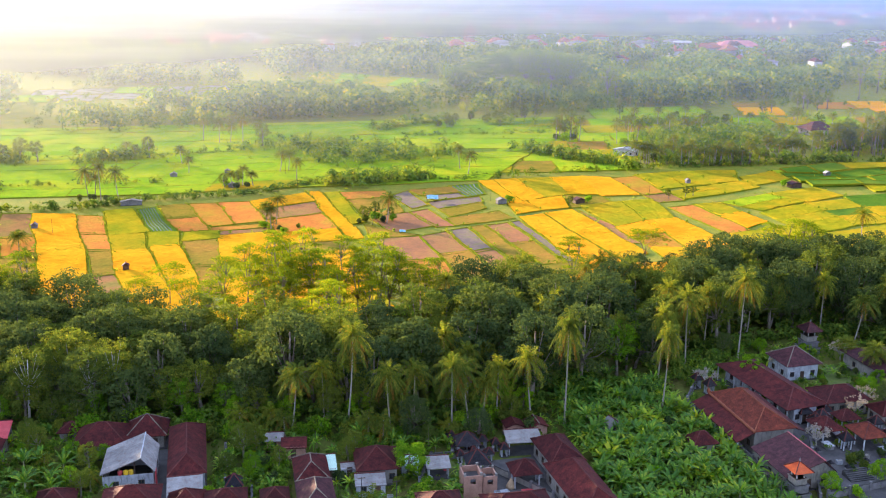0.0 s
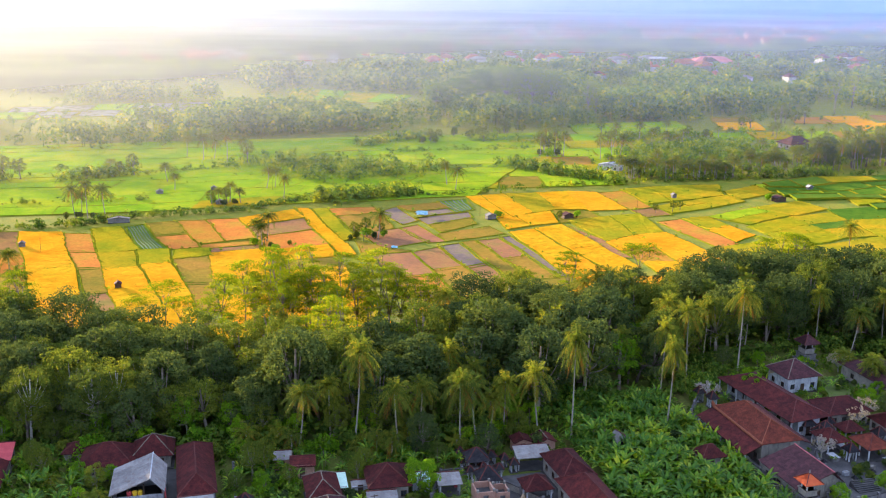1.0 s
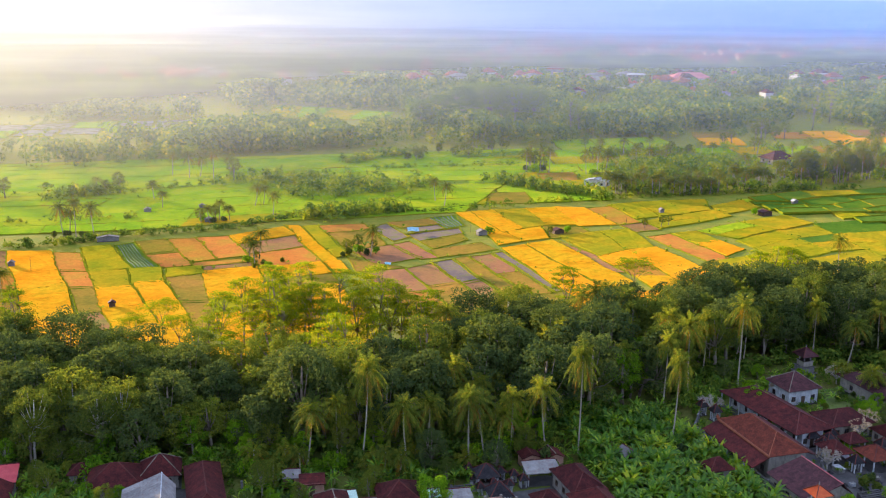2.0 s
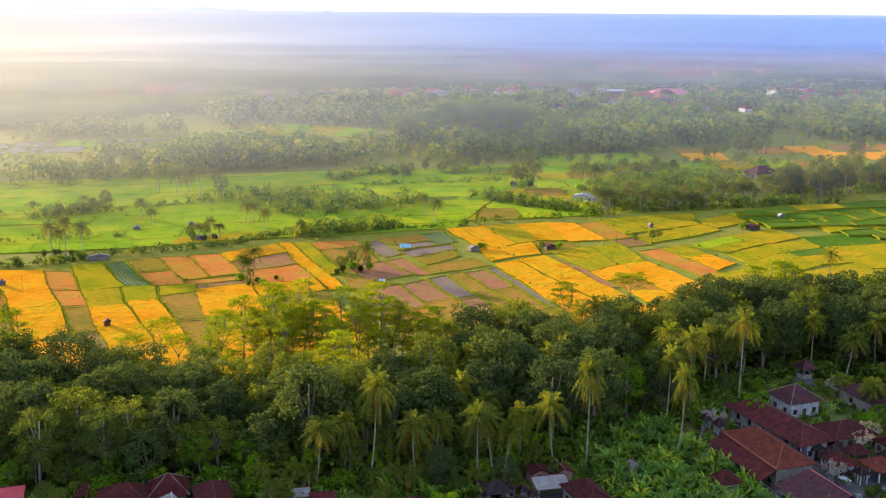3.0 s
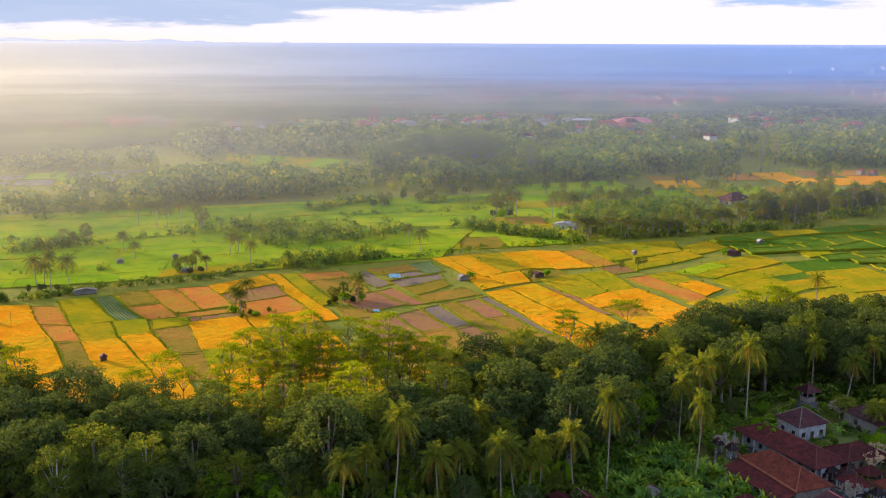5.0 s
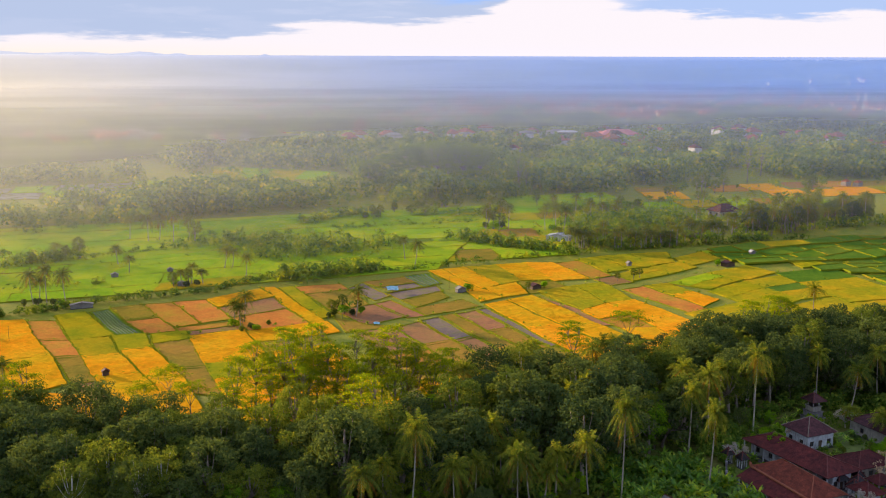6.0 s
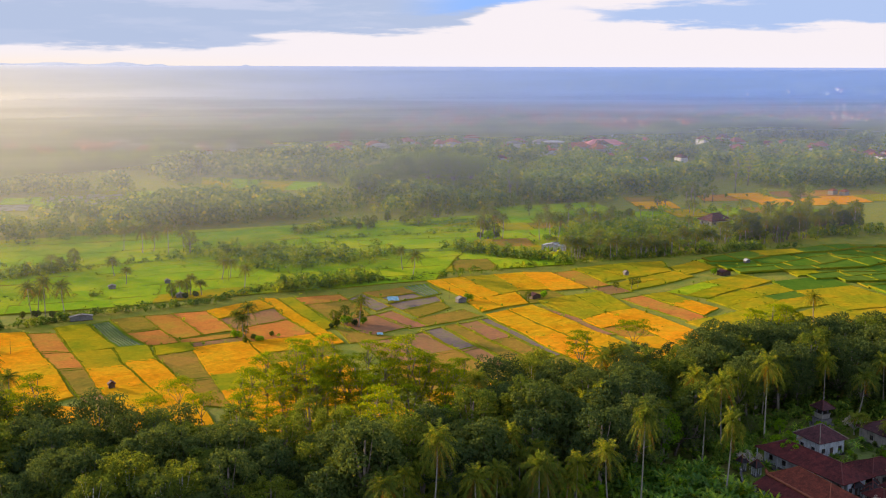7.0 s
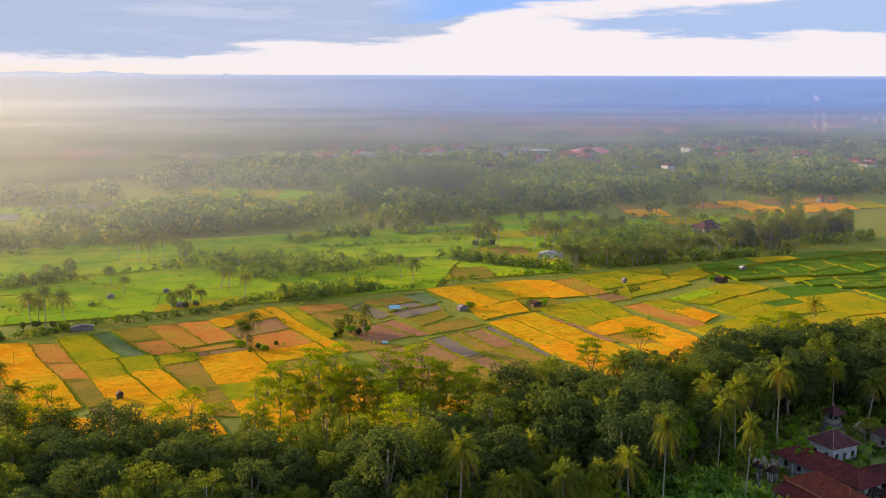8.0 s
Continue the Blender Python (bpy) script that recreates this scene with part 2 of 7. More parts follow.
def roof_material(name, a, b, course=3.2, soot=0.5):
    """Clay tiles: courses run along the slope's contour, each tile a little different, with soot, moss and paler mended patches."""
    m, n, l, bsdf, out = nodes_of(name)
    socket_set(bsdf, 0.8, 0, 0.2)
    big, mid, tile = noise_node(n, l, 0.35, 5, rough=0.65), noise_node(n, l, 1.1, 6, rough=0.72), noise_node(n, l, 7.0, 3)
    r = ramp_node(n, l, big.outputs[0], [(0.3, a), (0.7, b)])
    g = ramp_node(n, l, mid.outputs[0], [(0.34, (soot, soot * 0.98, soot * 1.06)), (0.52, (0.95, 0.95, 0.95)), (0.70, (1.45, 1.32, 1.25))])
    col = mix_rgb(n, l, 1.0, r.outputs[0], g.outputs[0], "MULTIPLY")
    spots = ramp_node(n, l, tile.outputs[0], [(0.30, (0.68,) * 3), (0.60, (1.08,) * 3), (0.74, (1.75, 1.6, 1.5))])
    col = mix_rgb(n, l, 1.0, col, spots.outputs[0], "MULTIPLY")
    info = n.new("ShaderNodeObjectInfo")
    each = ramp_node(n, l, info.outputs["Random"], [(0.0, (0.75, 0.78, 0.82)), (1.0, (1.2, 1.12, 1.05))])
    col = mix_rgb(n, l, 1.0, col, each.outputs[0], "MULTIPLY")
    co, wv = n.new("ShaderNodeTexCoord"), n.new("ShaderNodeTexWave")
    wv.bands_direction, wv.wave_profile = "Z", "SAW"
    wv.inputs["Scale"].default_value, wv.inputs["Distortion"].default_value = course, 0.6
    l.new(co.outputs["Object"], wv.inputs[0])
    laps = ramp_node(n, l, wv.outputs["Fac"], [(0.0, (0.72,) * 3), (0.35, (1.05,) * 3), (1.0, (1.1,) * 3)])
    l.new(mix_rgb(n, l, 1.0, col, laps.outputs[0], "MULTIPLY"), bsdf.inputs["Base Color"])
    bp = n.new("ShaderNodeBump")
    bp.inputs["Strength"].default_value, bp.inputs["Distance"].default_value = 0.7, 0.05
    l.new(wv.outputs["Fac"], bp.inputs["Height"]), l.new(bp.outputs[0], bsdf.inputs["Normal"])
    return m


def mist_material():
    """A thin sheet of morning mist that stands in for distance haze: mostly clear, scattering daylight, thicker with
    distance and towards the sun in the north-west.
    """
    m, n, l, bsdf, out = nodes_of("haze_tinted_mist")
    co, sep = n.new("ShaderNodeTexCoord"), n.new("ShaderNodeSeparateXYZ")
    l.new(co.outputs["Object"], sep.inputs[0])

    def rng(src, a, b, c, d, smooth=True):
        q = n.new("ShaderNodeMapRange")
        q.interpolation_type = "SMOOTHSTEP" if smooth else "LINEAR"
        for i, v in zip((1, 2, 3, 4), (a, b, c, d)):
            q.inputs[i].default_value = v
        l.new(src, q.inputs[0])
        return q.outputs[0]

    def op(kind, a, b):
        q = n.new("ShaderNodeMath")
        q.operation = kind
        for s, v in zip(q.inputs, (a, b)):
            if isinstance(v, (int, float)):
                s.default_value = v
            else:
                l.new(v, s)
        return q.outputs[0]

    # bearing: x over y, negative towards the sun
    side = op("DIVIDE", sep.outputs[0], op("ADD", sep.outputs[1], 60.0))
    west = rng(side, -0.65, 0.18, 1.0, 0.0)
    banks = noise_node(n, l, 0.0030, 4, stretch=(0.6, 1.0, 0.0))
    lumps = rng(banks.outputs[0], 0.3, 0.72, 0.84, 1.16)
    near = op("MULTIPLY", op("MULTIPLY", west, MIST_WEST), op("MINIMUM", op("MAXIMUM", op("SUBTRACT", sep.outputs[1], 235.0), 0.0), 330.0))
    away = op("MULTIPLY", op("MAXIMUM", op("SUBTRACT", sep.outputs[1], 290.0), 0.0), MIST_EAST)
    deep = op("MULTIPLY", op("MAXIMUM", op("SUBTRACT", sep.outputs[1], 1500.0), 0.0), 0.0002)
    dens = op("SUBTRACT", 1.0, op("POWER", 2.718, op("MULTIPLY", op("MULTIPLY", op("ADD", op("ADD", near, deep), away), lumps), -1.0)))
    # haze painted as base colour: blue with distance, warm white towards the sun
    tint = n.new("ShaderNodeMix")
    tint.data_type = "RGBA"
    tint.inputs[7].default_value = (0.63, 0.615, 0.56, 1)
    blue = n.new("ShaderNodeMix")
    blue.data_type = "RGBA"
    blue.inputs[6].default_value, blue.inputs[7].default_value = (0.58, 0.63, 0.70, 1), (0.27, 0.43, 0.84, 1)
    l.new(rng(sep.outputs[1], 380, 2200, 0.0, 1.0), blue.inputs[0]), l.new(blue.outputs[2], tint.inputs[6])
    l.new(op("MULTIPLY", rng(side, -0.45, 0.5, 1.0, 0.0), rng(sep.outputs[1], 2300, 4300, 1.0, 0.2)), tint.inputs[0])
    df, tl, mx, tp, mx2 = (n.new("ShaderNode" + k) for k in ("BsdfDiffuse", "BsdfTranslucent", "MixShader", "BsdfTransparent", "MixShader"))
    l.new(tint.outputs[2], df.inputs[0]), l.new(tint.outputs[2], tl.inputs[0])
    # shading normal tipped sunwards in the west, so the haze there comes out brighter
    lean = n.new("ShaderNodeMix")
    lean.data_type = "VECTOR"
    lean.inputs[4].default_value, lean.inputs[5].default_value = (0, 0, 1), (-0.34, 0.31, 0.89)
    l.new(west, lean.inputs[0]), l.new(lean.outputs[1], df.inputs["Normal"])
    mx.inputs[0].default_value = 0.2
    l.new(df.outputs[0], mx.inputs[1]), l.new(tl.outputs[0], mx.inputs[2])
    l.new(dens, mx2.inputs[0]), l.new(tp.outputs[0], mx2.inputs[1]), l.new(mx.outputs[0], mx2.inputs[2])
    l.new(mx2.outputs[0], out.inputs[0])
    return m


def mist_bank_material():
    """A standing bank of mist: thickest near the ground and towards the sun in the north-west, with a ragged top."""
    m, n, l, bsdf, out = nodes_of("haze_tinted_bank")
    co, sep = n.new("ShaderNodeTexCoord"), n.new("ShaderNodeSeparateXYZ")
    l.new(co.outputs["Object"], sep.inputs[0])

    def rng(src, a, b, c, d):
        q = n.new("ShaderNodeMapRange")
        q.interpolation_type = "SMOOTHSTEP"
        for i, v in zip((1, 2, 3, 4), (a, b, c, d)):
            q.inputs[i].default_value = v
        l.new(src, q.inputs[0])
        return q.outputs[0]

    def op(kind, a, b):
        q = n.new("ShaderNodeMath")
        q.operation = kind
        for s, v in zip(q.inputs, (a, b)):
            if isinstance(v, (int, float)):
                s.default_value = v
            else:
                l.new(v, s)
        return q.outputs[0]

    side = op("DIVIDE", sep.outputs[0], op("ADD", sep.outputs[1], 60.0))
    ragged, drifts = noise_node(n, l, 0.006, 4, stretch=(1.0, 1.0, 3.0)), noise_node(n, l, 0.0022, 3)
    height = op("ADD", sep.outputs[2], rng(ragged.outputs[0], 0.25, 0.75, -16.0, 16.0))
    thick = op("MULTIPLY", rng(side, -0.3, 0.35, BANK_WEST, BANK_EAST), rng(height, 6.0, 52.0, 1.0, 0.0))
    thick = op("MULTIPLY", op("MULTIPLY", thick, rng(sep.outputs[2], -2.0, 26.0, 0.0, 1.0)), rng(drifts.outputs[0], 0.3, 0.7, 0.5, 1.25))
    # haze tone painted into the bank: warm white sunwards, blue in the east
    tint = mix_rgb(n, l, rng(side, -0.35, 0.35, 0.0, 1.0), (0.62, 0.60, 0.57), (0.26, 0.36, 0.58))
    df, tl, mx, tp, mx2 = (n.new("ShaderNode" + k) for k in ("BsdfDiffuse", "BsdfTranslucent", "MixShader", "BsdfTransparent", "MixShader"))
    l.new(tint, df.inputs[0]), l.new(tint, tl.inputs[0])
    mx.inputs[0].default_value = 0.5
    l.new(df.outputs[0], mx.inputs[1]), l.new(tl.outputs[0], mx.inputs[2])
    l.new(thick, mx2.inputs[0]), l.new(tp.outputs[0], mx2.inputs[1]), l.new(mx.outputs[0], mx2.inputs[2])
    l.new(mx2.outputs[0], out.inputs[0])
    return m


BANK_WEST, BANK_EAST = 0.26, 0.07
MIST_WEST, MIST_EAST = 0.0013, 0.00072
GROUND, WATER, POND, MIST, BANK_MIST = ground_material(), water_material("muddy_water", (0.13, 0.09, 0.075), (0.20, 0.13, 0.09), 0.41, 0.25), water_material("still_pond", (0.08, 0.08, 0.06), (0.10, 0.10, 0.06), 0.62, 0.36), mist_material(), mist_bank_material()
CROPS = {
    "ripe": crop("ripe_rice", (0.73, 0.285, 0.012), (0.81, 0.37, 0.016), (0.72, 0.41, 0.020), 0.17),
    "turning": crop("turning_rice", (0.27, 0.29, 0.016), (0.40, 0.33, 0.016), (0.56, 0.35, 0.016), 0.16),
    "green": crop("green_rice", (0.19, 0.34, 0.014), (0.27, 0.40, 0.016), (0.40, 0.43, 0.018), 0.06),
    "young": crop("young_rice", (0.105, 0.210, 0.028), (0.140, 0.245, 0.030), (0.19, 0.265, 0.028)),
    "stubble": crop("harvested_stubble", (0.46, 0.16, 0.038), (0.50, 0.22, 0.042), (0.40, 0.27, 0.036), 0.0),
    "soil": crop("turned_soil", (0.27, 0.14, 0.075), (0.35, 0.17, 0.075), (0.27, 0.20, 0.06), 0.0),
    "olive": crop("grassy_fallow", (0.22, 0.19, 0.030), (0.32, 0.22, 0.035), (0.40, 0.22, 0.045), 0.1),
}
BUND = crop("grass_bund", (0.16, 0.21, 0.012), (0.24, 0.24, 0.014), (0.33, 0.26, 0.025), 0.2)
LEAF_DARK = foliage("dark_broad_leaf", (0.046, 0.079, 0.029), (0.086, 0.126, 0.039), 0.30, (0.130, 0.160, 0.042))
LEAF_MID = foliage("mid_green_leaf", (0.078, 0.121, 0.021), (0.136, 0.183, 0.029), 0.36, (0.21, 0.22, 0.033))
LEAF_BRIGHT = foliage("bright_leaf", (0.091, 0.212, 0.012), (0.182, 0.357, 0.016), 0.42, (0.284, 0.397, 0.028))
LEAF_FEATHER = foliage("feathery_leaf", (0.095, 0.168, 0.009), (0.185, 0.258, 0.011), 0.5, (0.40, 0.36, 0.012))
LEAF_PALM = foliage("palm_leaflet", (0.082, 0.128, 0.019), (0.148, 0.185, 0.024), 0.40, (0.29, 0.24, 0.03))
LEAF_DRY = foliage("dry_palm_leaflet", (0.176, 0.075, 0.016), (0.272, 0.135, 0.024), 0.3, (0.336, 0.195, 0.040))
LEAF_BANANA = foliage("banana_leaf", (0.070, 0.175, 0.018), (0.145, 0.285, 0.022), 0.42, (0.30, 0.38, 0.035), 0.35, 0.5, 0.25, drift=6.0)
LEAF_FAR = foliage("far_tree_leaf", (0.075, 0.136, 0.030), (0.130, 0.205, 0.040), 0.36, (0.23, 0.28, 0.048), drift=11.0)
LEAF_HAZY = foliage("distant_leaf", (0.070, 0.128, 0.030), (0.120, 0.190, 0.040), 0.36, (0.21, 0.26, 0.048), drift=46.0)
LEAF_RAIN = foliage("spreading_tree_leaf", (0.075, 0.140, 0.016), (0.120, 0.200, 0.020), 0.4, (0.19, 0.25, 0.026))
PETAL = foliage("pale_blossom", (0.42, 0.34, 0.30), (0.55, 0.46, 0.40), 0.3, (0.3, 0.3, 0.12))
BARK = surface("grey_bark", (0.16, 0.12, 0.09), (0.28, 0.23, 0.18), 1.2, 9, 0.9, 0.5)
BARK_PALE = surface("pale_bark", (0.38, 0.34, 0.29), (0.52, 0.48, 0.42), 0.8, 8, 0.85, 0.4)
PALM_BARK = surface("palm_bark", (0.27, 0.22, 0.17), (0.40, 0.34, 0.27), 1.0, 7, 0.9, 0.5)
STEM = surface("banana_stem", (0.14, 0.17, 0.06), (0.24, 0.22, 0.10), 1.5, 8, 0.7, 0.3)
NUT = surface("coconut_husk", (0.22, 0.20, 0.05), (0.36, 0.24, 0.06), 2.0, 9, 0.6, 0.2)


# ---- mesh helpers ----
def mesh_of(name, verts, faces, mat, smooth=False):
    me = bpy.data.meshes.new(name)
    me.from_pydata([tuple(v) for v in verts], [], faces)
    for m in mat if isinstance(mat, (list, tuple)) else [mat]:
        me.materials.append(m)
    if smooth:
        me.polygons.foreach_set("use_smooth", [True] * len(me.polygons))
    me.update()
    return me


def part(name, verts, faces, mat, parent, label="", smooth=False):
    """Links verts and faces as one mesh object under a thing or a part."""
    ob = new(name, mesh_of(name, verts, faces, mat, smooth))
    ob.parent = parent
    return tagged(ob, label)


class Shape:
    """Collects verts and faces of one mesh."""

    def __init__(self):
        self.v, self.f = [], []

    def add(self, verts, faces):
        k = len(self.v)
        self.v += [tuple(p) for p in verts]
        self.f += [tuple(i + k for i in q) for q in faces]
        return self

    def box(self, x0, y0, z0, x1, y1, z1, m=None):
        c = [Vector((x, y, z)) for z in (z0, z1) for x, y in ((x0, y0), (x1, y0), (x1, y1), (x0, y1))]
        if m:
            c = [m @ p for p in c]
        return self.add(c, [(3, 2, 1, 0), (4, 5, 6, 7), (0, 1, 5, 4), (1, 2, 6, 5), (2, 3, 7, 6), (3, 0, 4, 7)])

    def tube(self, path, radii, sides=6):
        rings = []
        path = [Vector(p) for p in path]
        for i, p in enumerate(path):
            d = (path[min(i + 1, len(path) - 1)] - path[max(i - 1, 0)]).normalized()
            a = d.orthogonal().normalized() if abs(d.z) < 0.9 else Vector((1, 0, 0)).cross(d).normalized()
            b = d.cross(a)
            rings += [p + (a * math.cos(t) + b * math.sin(t)) * radii[i] for t in (2 * math.pi * k / sides for k in range(sides))]
        n = len(path)
        fs = [(i * sides + k, i * sides + (k + 1) % sides, (i + 1) * sides + (k + 1) % sides, (i + 1) * sides + k) for i in range(n - 1) for k in range(sides)]
        fs += [tuple(range(sides))[::-1], tuple((n - 1) * sides + k for k in range(sides))]
        return self.add(rings, fs)

    def quads(self, centres, normals, sizes, rng, aspect=0.6):
        """Loose leaf clumps: one bent quad for each centre."""
        n = len(centres)
        t = np.cross(normals, rng.normal(size=(n, 3)))
        t /= np.linalg.norm(t, axis=1)[:, None] + 1e-9
        s = np.cross(normals, t)
        s /= np.linalg.norm(s, axis=1)[:, None] + 1e-9
        a, b = t * sizes[:, None] * 0.5, s * (sizes * aspect * 0.5)[:, None]
        lift = normals / (np.linalg.norm(normals, axis=1)[:, None] + 1e-9) * sizes[:, None] * 0.12
        p = np.stack([centres - a - lift, centres - b * 1.1 + lift, centres + a - lift, centres + b + lift], axis=1).reshape(-1, 3)
        k = len(self.v)
        self.v += p.tolist()
        self.f += [(k + 4 * i, k + 4 * i + 1, k + 4 * i + 2, k + 4 * i + 3) for i in range(n)]
        return self


def thing(name, label, category, group="", kind=""):
    return tagged(new(name), label, category, group, kind)


# ---- ground ----
def rise(x, y):
    """Far off the plain climbs slowly to the horizon."""
    u = min(1.0, max(0.0, (math.hypot(x, y) - 2450) / 2200))
    return 87.0 * u * u * (3 - 2 * u)


def build_ground():
    near = np.linspace(-400, 500, 61)
    xs = np.unique(np.concatenate([np.linspace(-4900, -400, 40), near, np.linspace(500, 4900, 40)]))
    ys = np.unique(np.concatenate([np.linspace(-900, 60, 9), np.linspace(60, 760, 48), np.linspace(760, 4700, 50)]))
    v = [(x, y, -0.06 + 0.04 * noise.noise((x * 0.03, y * 0.03, 0)) + rise(x, y)) for y in ys for x in xs]
    w = len(xs)
    f = [(j * w + i, j * w + i + 1, (j + 1) * w + i + 1, (j + 1) * w + i) for j in range(len(ys) - 1) for i in range(w - 1)]
    ob = new("ground", mesh_of("ground", v, f, GROUND, True))
    return tagged(ob, "flat grassy earth between fields, woods and houses", "ground", "", "structure")


build_ground()


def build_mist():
    """The sheet lies level over the valley and lifts towards the horizon, so the far land shows through its haze."""
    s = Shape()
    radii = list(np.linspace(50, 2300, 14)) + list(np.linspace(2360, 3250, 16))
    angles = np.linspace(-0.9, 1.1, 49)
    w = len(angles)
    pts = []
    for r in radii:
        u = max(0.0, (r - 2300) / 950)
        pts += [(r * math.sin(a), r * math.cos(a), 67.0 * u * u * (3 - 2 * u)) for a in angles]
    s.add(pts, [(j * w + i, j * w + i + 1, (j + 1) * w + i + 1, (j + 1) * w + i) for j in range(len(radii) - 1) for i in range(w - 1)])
    ob = new("mist_haze_sheet", mesh_of("mist_haze_sheet", s.v, s.f, MIST, True))
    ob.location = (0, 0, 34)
    return tagged(ob, "thin sheet of valley mist with distance haze painted in", "mist", "", "structure")


build_mist()


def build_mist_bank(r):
    """A long curved sheet of mist with painted haze, standing across the valley at distance r."""
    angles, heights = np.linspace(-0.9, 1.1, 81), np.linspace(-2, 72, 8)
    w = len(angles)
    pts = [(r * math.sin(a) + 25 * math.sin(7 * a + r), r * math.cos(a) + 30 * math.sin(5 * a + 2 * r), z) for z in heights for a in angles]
    me = mesh_of("haze_tinted_bank", pts, [(j * w + i, j * w + i + 1, (j + 1) * w + i + 1, (j + 1) * w + i) for j in range(len(heights) - 1) for i in range(w - 1)], BANK_MIST, True)
    bank = new("haze_tinted_bank", me)
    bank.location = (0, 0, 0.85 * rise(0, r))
    return tagged(bank, "standing sheet of mist among woods, haze colour painted in", "mist", "", "structure")


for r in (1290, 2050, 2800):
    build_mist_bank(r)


# ---- fields ----
def warp(x, y):
    """Old field edges are never straight."""
    return (x + 1.3 * noise.noise((x * 0.045, y * 0.045, 3.1)) + 0.35 * noise.noise((x * 0.22, y * 0.22, 8)),
            y + 1.3 * noise.noise((x * 0.045, y * 0.045, 7.7)) + 0.35 * noise.noise((x * 0.22, y * 0.22, 5)))


TUFTS = []
HEIGHT = {"ripe": 0.42, "turning": 0.40, "green": 0.35, "young": 0.32, "stubble": 0.12, "soil": 0.06, "olive": 0.2, "water": 0.02, "pond": 0.02, "beds": 0.1}
FIELD_LABEL = {"ripe": "golden ripe rice paddy with grassy banks", "turning": "yellow-green ripening rice paddy with grassy banks",
               "green": "bright green rice paddy with low banks", "young": "dark green young rice paddy with low banks",
               "stubble": "harvested paddy of orange-brown stubble", "soil": "bare paddy of turned reddish-brown soil",
               "olive": "fallow paddy of dull olive grass", "water": "flooded muddy paddy with glints of sky", "pond": "flooded paddy mirroring the bright sky",
               "beds": "vegetable beds under pale plastic strips"}


def paddy(kind, q, cell=1.3, base=0.0, rough=1.0, bank=0.22):
    """One field: q is its far-left, far-right, near-right and near-left corner."""
    mid = sum((Vector(p) for p in q), Vector((0, 0))) / 4
    a, b, c, d = (Vector((*p, 0)) + Vector((*(Vector(p) - mid).normalized(), 0)) * (1.5 if cell < 1.5 else 0.9) for p in q)
    w, h = ((b - a).length + (c - d).length) / 2, ((d - a).length + (c - b).length) / 2

    def at(u, v, z):
        p = a.lerp(b, u).lerp(d.lerp(c, u), v)
        x, y = warp(p.x, p.y)
        return (x, y, z)

    top = thing("rice_paddy" if kind in ("ripe", "turning", "green", "young", "water", "pond") else "field_plot", FIELD_LABEL[kind], "rice paddy" if kind in HEIGHT and kind not in ("beds", "soil", "olive", "stubble") else "field", "fields of the valley")
    du, dv = min(0.62 / w, 0.2), min(0.62 / h, 0.2)
    nu, nv = max(2, int(w / cell)), max(2, int(h / cell))
    z, s = base + HEIGHT[kind], Shape()
    bumpy = {"ripe": 0.11, "turning": 0.10, "green": 0.08, "young": 0.08, "stubble": 0.05, "soil": 0.06, "olive": 0.08}.get(kind, 0.0) * rough
    vs, fs = [], []
    for j in range(nv + 1):
        for i in range(nu + 1):
            u, v = du + (1 - 2 * du) * i / nu, dv + (1 - 2 * dv) * j / nv
            x, y, _ = at(u, v, 0)
            vs.append((x, y, z + random.uniform(-bumpy, bumpy) + (0.05 * bumpy / 0.1) * noise.noise((x * 0.2, y * 0.2, 1))))
    W = nu + 1
    fs = [(j * W + i, (j + 1) * W + i, (j + 1) * W + i + 1, j * W + i + 1) for j in range(nv) for i in range(nu)]
    rim = [i for i in range(W)] + [j * W + nu for j in range(1, nv + 1)] + [nv * W + i for i in range(nu - 1, -1, -1)] + [j * W for j in range(nv - 1, 0, -1)]
    k = len(vs)
    vs += [(vs[i][0], vs[i][1], -0.1) for i in rim]
    m = len(rim)
    fs += [(rim[i], rim[(i + 1) % m], k + (i + 1) % m, k + i) for i in range(m)]
    part({"water": "water_surface", "pond": "water_surface", "beds": "bed_soil", "soil": "soil", "stubble": "stubble", "olive": "grass"}.get(kind, "crop"), vs, fs, {"water": WATER, "pond": POND, "beds": CROPS["young"]}.get(kind) or CROPS[kind], top)
    # the bank round it
    n1, n2 = max(3, int(w / 3)), max(3, int(h / 3))
    ring = [(i / n1, 0) for i in range(n1)] + [(1, j / n2) for j in range(n2)] + [(1 - i / n1, 1) for i in range(n1)] + [(0, 1 - j / n2) for j in range(n2)]
    vs, loops = [], ((0.0, -0.1), (0.3, bank), (0.75, bank * 0.9), (1.1, -0.1))
    for t, zz in loops:
        for u, v in ring:
            uu, vv = min(max(u, t * du), 1 - t * du), min(max(v, t * dv), 1 - t * dv)
            vs.append(at(uu, vv, base + zz + (random.uniform(-0.07, 0.12) if zz > 0 else 0)))
    m = len(ring)
    part("bank", vs, [(r * m + i, r * m + (i + 1) % m, (r + 1) * m + (i + 1) % m, (r + 1) * m + i) for r in range(3) for i in range(m)], BUND, top)
    for u, v in ring:
        for _ in range(2):
            if random.random() < (0.42 if cell < 2.5 else 0.24):
                x, y, _z = at(min(1, max(0, u + random.uniform(-0.6, 0.6) / n1)), min(1, max(0, v + random.uniform(-0.6, 0.6) / n2)), 0)
                TUFTS.append((x, y, random.uniform(0.35, 0.75) if random.random() < 0.93 else random.uniform(0.9, 1.8)))
